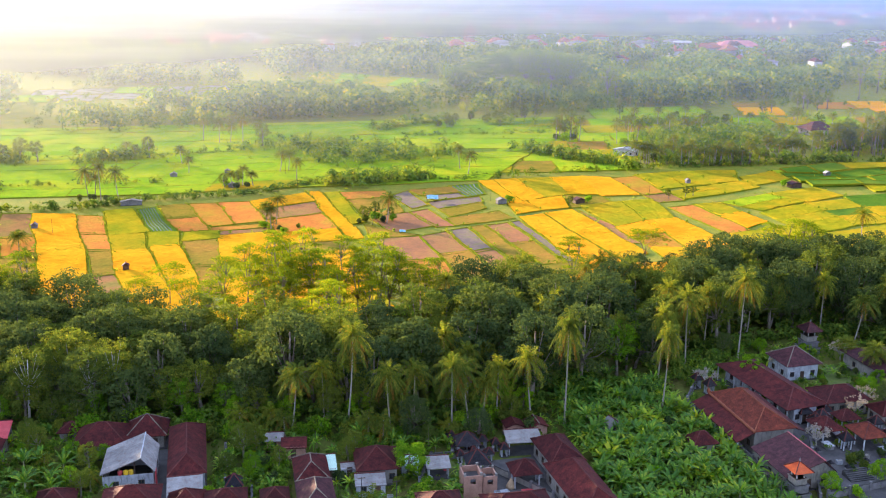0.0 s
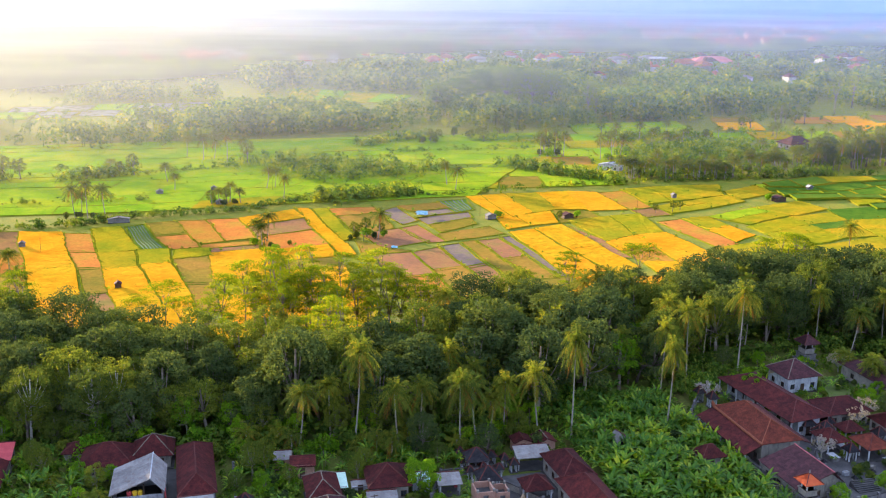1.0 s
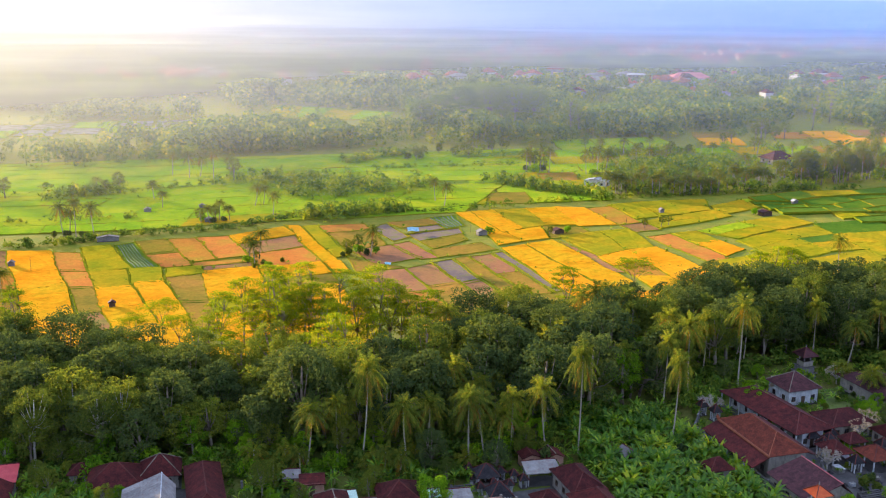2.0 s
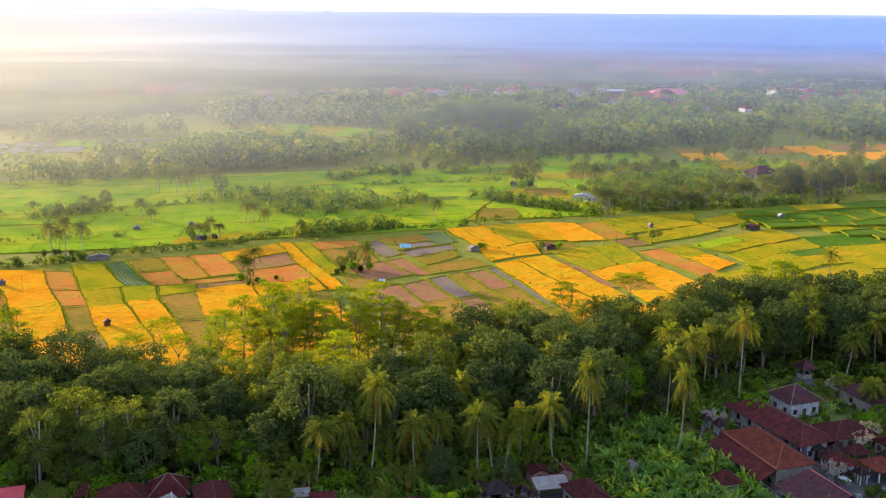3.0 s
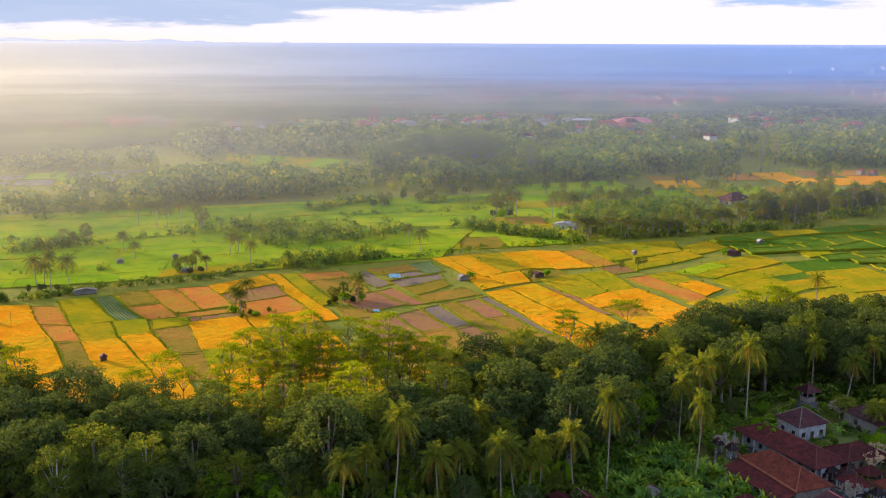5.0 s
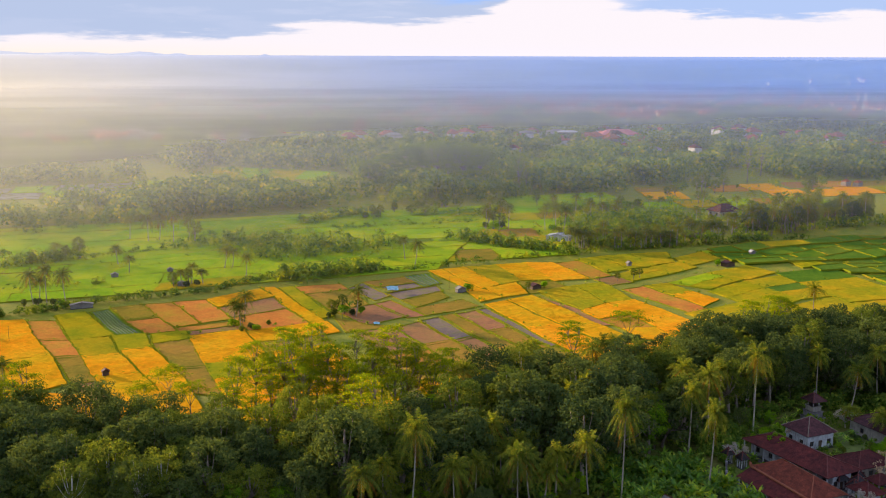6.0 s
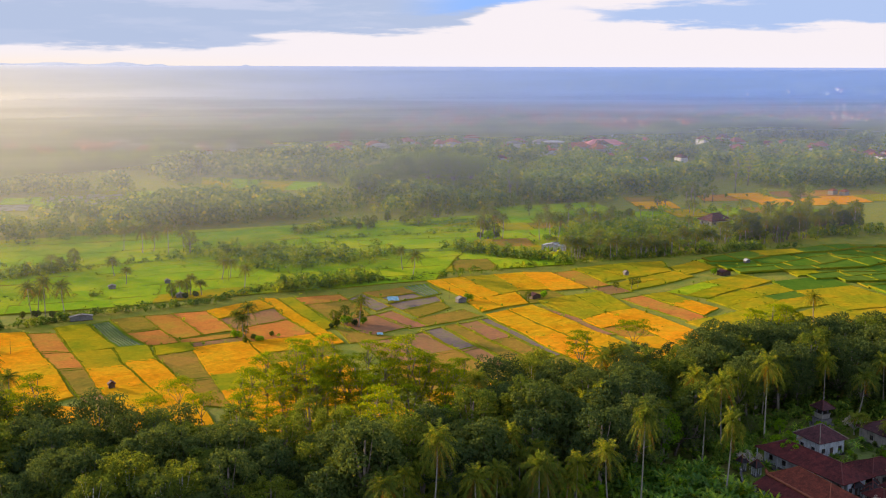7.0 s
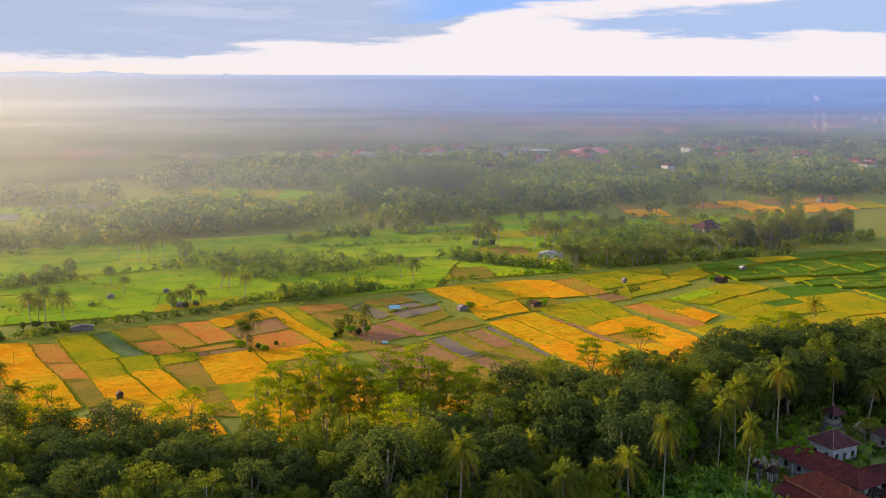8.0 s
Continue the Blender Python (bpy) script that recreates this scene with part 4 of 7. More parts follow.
def banana_plant(seed, h=2.6, leaves=7):
    rng = np.random.default_rng(seed)
    top = thing("banana_plant", "broad-leaved green banana plant with arching leaves", "banana plant", "banana grove")
    s = Shape()
    s.tube([(0, 0, -0.2), (0.04, 0, h * 0.5), (0, 0.03, h)], [0.17, 0.14, 0.09], 6)
    part("stem", s.v, s.f, STEM, top, smooth=True)
    for i in range(leaves):
        ob = new("leaf", BANANA_LEAVES[int(rng.integers(3))])
        ob.parent = top
        k = rng.uniform(0.8, 1.15)
        ob.matrix_basis = Matrix.Translation((0, 0, h - 0.1)) @ pose(0, 0, 0, rng.uniform(-12, 12), rng.uniform(-30, 28), i * 137.5 + rng.uniform(-20, 20)) @ Matrix.Scale(k, 4)
    return top


def shrub(seed, r, leaf, label, name="shrub", count=500, size=0.5):
    rng = np.random.default_rng(seed)
    top = thing(name, label, "shrub", "garden shrubs")
    s, crown = Shape(), Shape()
    for i in range(5):
        a = i * 1.26
        s.tube([(0, 0, -0.2), (r * 0.3 * math.cos(a), r * 0.3 * math.sin(a), r * 0.6), (r * 0.55 * math.cos(a), r * 0.55 * math.sin(a), r * 1.1)], [0.08, 0.06, 0.02], 4)
    for i in range(6):
        c = np.array([rng.uniform(-0.5, 0.5) * r, rng.uniform(-0.5, 0.5) * r, r * rng.uniform(0.6, 1.3)])
        n = count // 6
        d = unit(rng.normal(size=(n, 3)) + np.array([0, 0, 0.3]))
        crown.quads(c + d * r * 0.55 * rng.uniform(0.6, 1.1, (n, 1)), unit(d + rng.normal(size=(n, 3)) * 0.5), size * rng.uniform(0.6, 1.2, n), rng)
    part("stems", s.v, s.f, BARK, top)
    part("foliage", crown.v, crown.f, leaf, top)
    return top


def frangipani(seed, h=4.2):
    rng = np.random.default_rng(seed)
    top = thing("frangipani_tree", "nearly bare frangipani tree with pale blossom", "tree", "temple frangipani trees")
    s, crown = Shape(), Shape()
    s.tube([(0, 0, -0.2), (0.1, 0, h * 0.3)], [0.2, 0.15])
    for i in range(11):
        a, e = i * 2.4, rng.uniform(0.35, 1.1)
        m = Vector((math.cos(a) * h * 0.25, math.sin(a) * h * 0.25, h * 0.55))
        c = Vector((math.cos(a) * h * 0.5 * math.cos(e) * 1.3, math.sin(a) * h * 0.5 * math.cos(e) * 1.3, h * (0.6 + 0.4 * math.sin(e))))
        s.tube([(0.1, 0, h * 0.3), m, c], [0.12, 0.09, 0.05], 5)
        for q in range(3):
            c2 = c + Vector(rng.normal(size=3)) * 0.4
            s.tube([m.lerp(c, 0.7), c2], [0.06, 0.03], 4)
            n = 16
            d = unit(rng.normal(size=(n, 3)))
            crown.quads(np.array(c2) + d * 0.38, unit(d + np.array([0, 0, 0.5])), 0.32 * rng.uniform(0.7, 1.3, n), rng)
    part("trunk", s.v, s.f, BARK_PALE, top)
    part("blossom", crown.v, crown.f, PETAL, top)
    return top


BUILD = {
    "dense": [lambda: broad_tree(11, 14, 4.6, LEAF_DARK, BARK, 17, 3000, 0.55, name="broadleaf_tree", label="dense dark green broadleaf tree", trunk=0.3),
              lambda: broad_tree(12, 16, 5.2, LEAF_DARK, BARK, 18, 3300, 0.57, name="broadleaf_tree", label="large dense dark broadleaf tree", trunk=0.32),
              lambda: broad_tree(13, 12, 4.2, LEAF_DARK, BARK, 15, 2700, 0.54, name="broadleaf_tree", label="rounded dark green broadleaf tree", trunk=0.25)],
    "mid": [lambda: broad_tree(21, 12, 3.9, LEAF_MID, BARK, 14, 2600, 0.48, 0.08, name="leafy_tree", label="leafy mid-green tree with slender trunk", trunk=0.35),
            lambda: broad_tree(22, 15, 4.2, LEAF_MID, BARK, 15, 2800, 0.48, 0.1, name="leafy_tree", label="tall leafy mid-green tree", trunk=0.42),
            lambda: broad_tree(23, 10, 3.6, LEAF_MID, BARK, 13, 2400, 0.47, 0.08, name="leafy_tree", label="small leafy mid-green tree", trunk=0.3)],
    "bright": [lambda: broad_tree(31, 9, 3.6, LEAF_BRIGHT, BARK, 13, 3200, 0.40, 0.0, name="young_tree", label="bright yellow-green leafy tree", trunk=0.3),
               lambda: broad_tree(32, 11, 3.2, LEAF_BRIGHT, BARK, 12, 2200, 0.40, 0.1, name="young_tree", label="bright green slender tree", trunk=0.35)],
    "pale": [lambda: broad_tree(41, 17, 4.6, LEAF_MID, BARK_PALE, 16, 2600, 0.38, 0.16, name="pale_trunk_tree", label="tall open tree with pale straight trunk", trunk=0.5, thick=0.02),
             lambda: broad_tree(42, 15, 3.6, LEAF_MID, BARK_PALE, 13, 2200, 0.38, 0.18, name="pale_trunk_tree", label="slim open tree with pale straight trunk", trunk=0.5, thick=0.018)],
    "feather": [lambda: umbrella_tree(51, 20, 5.4, 3600, 0.42), lambda: umbrella_tree(52, 24, 6.4, 4200, 0.44), lambda: umbrella_tree(53, 17, 4.8, 3000, 0.40),
                lambda: umbrella_tree(54, 14, 7.4, 2000, 0.46, None, "flat_topped_tree", "slender tree with one thin flat spreading crown", ((0.97, 0.7, 8), (0.88, 1.0, 12)))],
    "great": [lambda: broad_tree(15, 20, 7.6, LEAF_DARK, BARK, 26, 5600, 0.64, 0.05, name="great_tree", label="huge dark green tree with heavy rounded crown", trunk=0.32, thick=0.024),
              lambda: broad_tree(16, 19, 7.0, LEAF_MID, BARK_PALE, 25, 5200, 0.6, 0.1, name="great_tree", label="huge spreading tree with pale forked trunk", trunk=0.36, thick=0.020)],
    "rain": [lambda: umbrella_tree(55, 31, 15, 6800, 1.0, LEAF_RAIN, "spreading_tree", "great domed tree with wide layered dark crown", ((0.98, 0.4, 8), (0.93, 0.75, 14), (0.85, 1.0, 18), (0.74, 1.05, 14), (0.60, 1.0, 10), (0.45, 0.9, 8)), 1.0)],
    "palm": [lambda: palm_tree(61, 14, 6), lambda: palm_tree(62, 16, 8, 0.08), lambda: palm_tree(63, 12, 4, 0.05, 4.2), lambda: palm_tree(64, 13, 2, 0.04, 4.4)],
    "dwarf_palm": [lambda: palm_tree(65, 3.2, 1, 0.05, 4.0, 14, "young coconut palm with low arching fronds"), lambda: palm_tree(66, 4.5, 2, 0.05, 3.8, 14, "young coconut palm with yellowing fronds")],
    "banana": [lambda: banana_plant(71, 2.4, 9), lambda: banana_plant(72, 3.0, 9), lambda: banana_plant(73, 1.9, 8)],
    "shrub": [lambda: shrub(81, 1.5, LEAF_MID, "rounded mid-green garden shrub"), lambda: shrub(82, 1.9, LEAF_BRIGHT, "bright green garden shrub"), lambda: shrub(83, 1.3, LEAF_DARK, "low dark green shrub")],
    "frangipani": [lambda: frangipani(91), lambda: frangipani(92, 3.6)],
}
MADE, BASE_H = {}, {"palm": (14, 16, 12, 13)}


def plant(kind, x, y, s=1.0, variant=None, z=0.0, turn=None, tall=1.0):
    """Set a plant of that kind; the first of each variant is built, the rest are copies of it."""
    v = random.randrange(len(BUILD[kind])) if variant is None else variant
    m = Matrix.Translation((x, y, z)) @ pose(0, 0, 0, 0, 0, random.uniform(0, 360) if turn is None else turn) @ Matrix.Diagonal((s, s, s * tall, 1))
    if (kind, v) not in MADE:
        MADE[kind, v] = BUILD[kind][v]()
        MADE[kind, v].matrix_basis = m
        return MADE[kind, v]
    src = MADE[kind, v]
    ob = copy_thing(src, m)
    ob.matrix_basis = m
    return ob


def palm_at(x, y, h, variant=None):
    v = random.randrange(4) if variant is None else variant
    plant("palm", x, y, 1.0, v, tall=h / BASE_H["palm"][v])


# single palms of the wooded belt
for x, y, h in ((27.5, 222, 16.5), (26, 188.5, 22), (-17.5, 187, 20.5), (47.5, 193, 18.5), (73, 227, 20), (-28.5, 183, 13.5), (-24, 189, 12.5), (-10.5, 184, 13.5),
                (-5, 188, 12.5), (2.5, 184, 15), (5, 187, 13.5), (9.5, 187, 10.5), (18, 189, 15), (12, 189, 13), (20, 212, 13), (56, 232, 16), (58, 221, 17.5), (66, 232, 15),
                (50, 250, 16), (39, 255, 15), (84, 262, 15), (60, 244, 13), (88, 246, 14), (15, 228, 12), (-8, 214, 12), (5, 236, 14), (30, 245, 14), (22, 258, 15), (-38, 196, 12),
                (106, 236, 12), (100, 214, 8), (51, 214, 16), (70, 246, 15), (34, 232, 13), (78, 240, 15), (10, 205, 11), (-30, 205, 12), (-70, 196, 11), (63, 252, 14), (44, 262, 14)):
    palm_at(x, y, h)


# the wooded belt between village and fields
def belt():
    spots = []
    for i in range(60):
        for j in range(22):
            x, y = -150 + i * 5.6 + random.uniform(-2.2, 2.2), 182 + j * 5.6 + random.uniform(-2.2, 2.2)
            lo = np.interp(x, [-150, -60, -45, -10, 20, 24, 50, 62, 75, 92, 140], [187, 187, 188, 194, 197, 209, 210, 226, 236, 244, 232])
            hi = np.interp(x, [-150, -90, -60, -20, 10, 45, 90, 150], [234, 236, 231, 229, 252, 264, 284, 296])
            if lo < y < hi:
                spots.append((x, y, (y - lo) / (hi - lo)))
    for x, y, u in spots:
        p = random.random()
        if -66 < x < -4 and u > 0.66:
            kind = "feather" if p < 0.05 else "mid" if p < 0.40 else "bright" if p < 0.52 else None
        elif x < -20:
            kind = "dense" if p < 0.36 else "mid" if p < 0.72 else "pale" if p < 0.77 else "bright" if p < 0.81 else None
        else:
            kind = "dense" if p < 0.37 else "mid" if p < 0.62 else "palm" if p < 0.75 else "bright" if p < 0.80 else None
        if not kind:
            continue
        k = random.uniform(0.8, 1.1) * (1.15 if x > 60 and u > 0.3 else 1.22 if -34 < x < 45 and u < 0.5 else 1.0) * (0.85 if u > 0.8 and kind != "feather" else 1) * (1.1 if kind == "feather" else 1.08)
        if kind == "palm":
            palm_at(x, y, random.uniform(11, 15))
        else:
            plant(kind, x, y, k)


belt()
plant("pale", -84, 187, 1.0, 0)
plant("pale", -71.5, 188, 1.0, 0)
for x, y, s in ((-44, 190, 0.8), (41, 214, 1.25), (44, 219, 1.1), (-12, 205, 0.9), (-16.5, 189, 0.75), (-41.5, 187, 0.75), (14, 200, 0.8), (-62, 192, 0.7), (80, 250, 0.9)):
    plant("bright", x, y, s)
# a taller row that keeps the sun off the houses
for i in range(26):
    plant("dense" if i % 3 else "mid", -150 + i * 7.2 + random.uniform(-2, 2), 203 + 7 * (i % 2) + random.uniform(-3, 3), random.uniform(1.15, 1.35))
for x, y, s, v in ((-44, 251, 1.0, 1), (-52, 255, 1.0, 0), (-31.5, 244, 1.08, 0), (-25, 249, 0.97, 1), (-13, 243, 1.1, 0), (-7, 240, 1.15, 2), (-38, 247, 0.95, 0), (-19, 252, 0.9, 1), (-47, 243, 0.85, 2), (-36, 258, 0.95, 1),
                   (-33, 226, 0.85, 2), (-51, 230, 0.8, 2), (-106, 241, 0.85, 1), (-113, 246, 0.8, 0), (37, 268, 0.95, 0), (24, 262, 0.9, 2), (103, 279, 1.1, 0), (97, 283, 1.15, 2), (108, 282, 1.0, 0), (-2, 250, 0.9, 0)):
    plant("feather", x, y, s, v)
for x, y, s, v in ((-56, 246, 0.95, 0), (-41, 246, 1.0, 1), (-34, 251, 0.95, 0), (-28, 243, 1.05, 2), (-21, 244, 1.0, 0), (-16, 249, 1.0, 1), (-10, 247, 0.95, 0), (-48, 249, 1.05, 2), (-58, 238, 0.9, 2), (-4, 244, 1.0, 2), (-43, 257, 0.9, 0), (-27, 236, 0.95, 0), (-17, 235, 0.95, 2), (-39, 239, 0.9, 0)):
    plant("feather", x, y, s, v)
for x, y, s, v in ((63.5, 296, 1.0, 3), (-75, 262, 0.85, 3), (-68, 251, 0.8, 3), (-81, 256, 0.7, 3)):
    plant("feather", x, y, s, v)
# heavy crowns that close the belt towards the fields
for x, y, s, v in ((-90, 230, 0.95, 0), (-79, 221, 0.88, 0), (-104, 235, 0.9, 1), (-119, 242, 0.92, 0), (-133, 246, 0.95, 1), (-70, 216, 0.84, 1), (-61, 212, 0.8, 0), (-97, 213, 0.9, 0), (-78, 196, 0.92, 1), (-112, 221, 0.9, 1), (-127, 229, 0.95, 0), (-64, 200, 0.75, 1), (-92, 199, 0.85, 0),
                   (9, 249, 0.9, 0), (19, 254, 0.9, 1), (30, 245, 0.82, 0), (46, 250, 0.86, 0), (56, 247, 0.84, 1), (66, 252, 0.86, 0), (76, 258, 0.9, 0), (87, 269, 0.95, 0), (97, 262, 1.0, 0), (107, 267, 0.95, 1), (119, 266, 0.95, 0), (129, 262, 1.0, 1), (111, 250, 0.95, 0), (93, 249, 0.9, 0), (122, 246, 0.95, 0)):
    plant("great", x, y, s, v)
for x, y, s, k in ((-59, 224, 1.1, "mid"), (-53, 221, 1.1, "mid"), (-47, 216, 1.1, "mid"), (-41, 228, 1.1, "mid"), (-24, 230, 1.0, "mid"), (-17, 226, 1.1, "mid"), (-9, 231, 1.05, "bright"), (-6, 236, 1.1, "bright"), (-3, 228, 1.0, "bright"), (-44, 238, 0.9, "bright"), (-37, 236, 0.8, "bright"), (-28, 220, 0.9, "bright"), (2, 240, 1.0, "mid"), (-49, 205, 0.9, "bright")):
    plant(k, x, y, s)
# undergrowth along the front of the belt
for i in range(40):
    x = random.uniform(-95, 22)
    plant("shrub", x, 184 + random.uniform(-4, 6), random.uniform(0.9, 1.7))
for i in range(26):
    x = random.uniform(-92, 20)
    plant(random.choice(("mid", "bright", "mid")), x, 186.5 + random.uniform(-2.5, 5) + (4 if x > -10 else 0), random.uniform(0.45, 0.75))
for x, y in ((-40, 183), (-34, 184), (-31, 182), (-14, 181), (-11, 180), (-17, 183), (-38, 180), (2, 183), (-8, 186)):
    plant("dwarf_palm", x, y, random.uniform(0.9, 1.15))

# banana grove
for i in range(76):
    y = random.uniform(152, 209)
    x = random.uniform(25 + (207 - y) * 0.13, 49 + (202 - y) * 0.30)
    if not (48.5 < x < 54.5 and 174.5 < y < 180.5):
        plant("banana", x, y, random.uniform(0.75, 1.3), tall=random.uniform(0.7, 1.0))
for i in range(16):
    plant("banana", random.uniform(-82, -66), random.uniform(154, 172), random.uniform(0.85, 1.2))
for i in range(14):
    plant("banana", random.uniform(-44, 0), random.uniform(168, 184), random.uniform(0.7, 1.0))
for i in range(12):
    y = random.uniform(152, 205)
    plant("shrub", random.uniform(26 + (207 - y) * 0.13, 50 + (202 - y) * 0.30), y, random.uniform(0.6, 1.1))

# trees and palms standing in the fields
for x, y, h in ((-135, 386, 14), (-141, 387, 12), (-129, 387, 12), (-138, 390, 9), (-103, 514, 14), (-116, 517, 12), (-126, 525, 11), (-97, 526, 10), (-110, 519, 10), (-72, 445, 9), (-69, 447, 8), (-62, 422, 10),
                (-88, 409, 7), (-84, 415, 8), (-19, 355, 10), (-59, 351, 10), (-63, 349, 8), (-61, 346, 7), (13, 443, 10), (8, 455, 10), (93, 527, 12), (99, 527, 13), (104, 523, 12), (-122, 460, 8), (-113, 440, 7),
                (70, 535, 14), (66, 544, 15), (62, 534, 12), (75, 535, 12), (143, 328, 12), (-131, 298, 10), (-80, 413, 6), (-150, 470, 8)):
    palm_at(x, y, h)
# thick clumps of scrub under the field palms
for x, y, s, k in ((-24, 358, 1.2, "shrub"), (-21, 355, 1.1, "shrub"), (-28, 356, 1.1, "shrub"), (-18, 358, 0.9, "shrub"), (-30, 353, 0.9, "shrub"), (-25, 352, 0.8, "banana"), (-22, 361, 1.0, "banana"), (-27, 361, 0.35, "mid"),
                   (-57, 342, 0.9, "shrub"), (-63, 345, 1.0, "shrub"), (-55, 339, 0.8, "shrub"), (-60, 338, 0.8, "shrub"), (-51, 346, 0.7, "shrub"), (-138, 385, 1.3, "shrub"), (-132, 384, 1.2, "shrub"), (-143, 385, 1.1, "shrub"),
                   (-86, 409, 1.2, "shrub"), (-82, 412, 1.1, "shrub"), (66, 533, 1.6, "shrub"), (71, 536, 1.6, "shrub"), (62, 537, 1.5, "shrub"), (97, 524, 1.3, "shrub")):
    plant(k, x, y, s)
palm_at(-121.5, 279.5, 9.5)
for x, y, s in ((-24, 361, 0.45), (-19, 361, 0.4), (-29, 357, 0.4), (-60, 347, 0.35), (-85, 412, 0.5), (-91, 410, 0.45), (-92, 508, 0.8), (67, 538, 0.8), (72, 540, 0.7), (64, 540, 0.7), (-141, 476, 0.7), (-147, 473, 0.6),
                (-160, 465, 0.6), (-198, 462, 0.8), (-206, 464, 0.7), (-190, 463, 0.7), (51, 385, 0.35), (93, 398, 0.35), (100, 399, 0.35), (104, 402, 0.3)):
    plant("mid", x, y, s)
# palm grove in the east, with a trunk-lined front, and a taller stand beyond the terraces
for i in range(84):
    x = random.uniform(93, 200)
    y = np.interp(x, [93, 115, 140, 168, 200], [474, 468, 470, 484, 500]) + random.uniform(0, 30) * random.random()
    if random.random() < 0.72:
        palm_at(x, y, random.uniform(5.5, 10), random.choice((2, 3, 3)))
    else:
        plant(random.choice(("dense", "mid", "mid", "bright")), x, y, random.uniform(0.3, 0.55))
for i in range(70):
    x = random.uniform(196, 300)
    y = np.interp(x, [196, 215, 250, 300], [493, 497, 516, 536]) + random.uniform(0, 34) * random.random()
    if random.random() < 0.6:
        palm_at(x, y, random.uniform(9, 16), random.choice((0, 2, 3)))
    else:
        plant(random.choice(("dense", "mid", "dense")), x, y, random.uniform(0.6, 1.0))
for i in range(46):
    x, y = random.uniform(105, 300), random.uniform(520, 618)
    if random.random() < 0.5:
        palm_at(x, y, random.uniform(6, 11), random.choice((2, 3)))
    else:
        plant(random.choice(("bright", "mid", "mid")), x, y, random.uniform(0.3, 0.6))
for x, y, s in ((236, 662, 0.9), (242, 668, 1.0), (250, 664, 0.95), (246, 672, 1.0), (258, 668, 0.8), (206, 640, 0.7), (214, 646, 0.6), (318, 660, 0.8), (326, 668, 0.9)):
    plant("mid", x, y, s)
for i in range(26):
    x = random.uniform(0, 60)
    plant("mid", x + random.uniform(-6, 6), 560 + x * 0.7 + random.uniform(0, 30), random.uniform(0.4, 0.6))
# great spreading trees at the edge of the far wood
for x, y, k in ((40, 705, 1.0), (58, 712, 1.08), (76, 708, 1.05), (92, 718, 0.95), (24, 715, 0.8), (50, 728, 1.0), (70, 735, 1.0), (8, 700, 0.7)):
    plant("rain", x, y, k)
for x, y, k in ((112, 676, 1.15), (118, 682, 0.95), (300, 720, 1.1), (330, 760, 1.1), (-150, 640, 0.9)):
    plant("feather", x, y, k, 1)


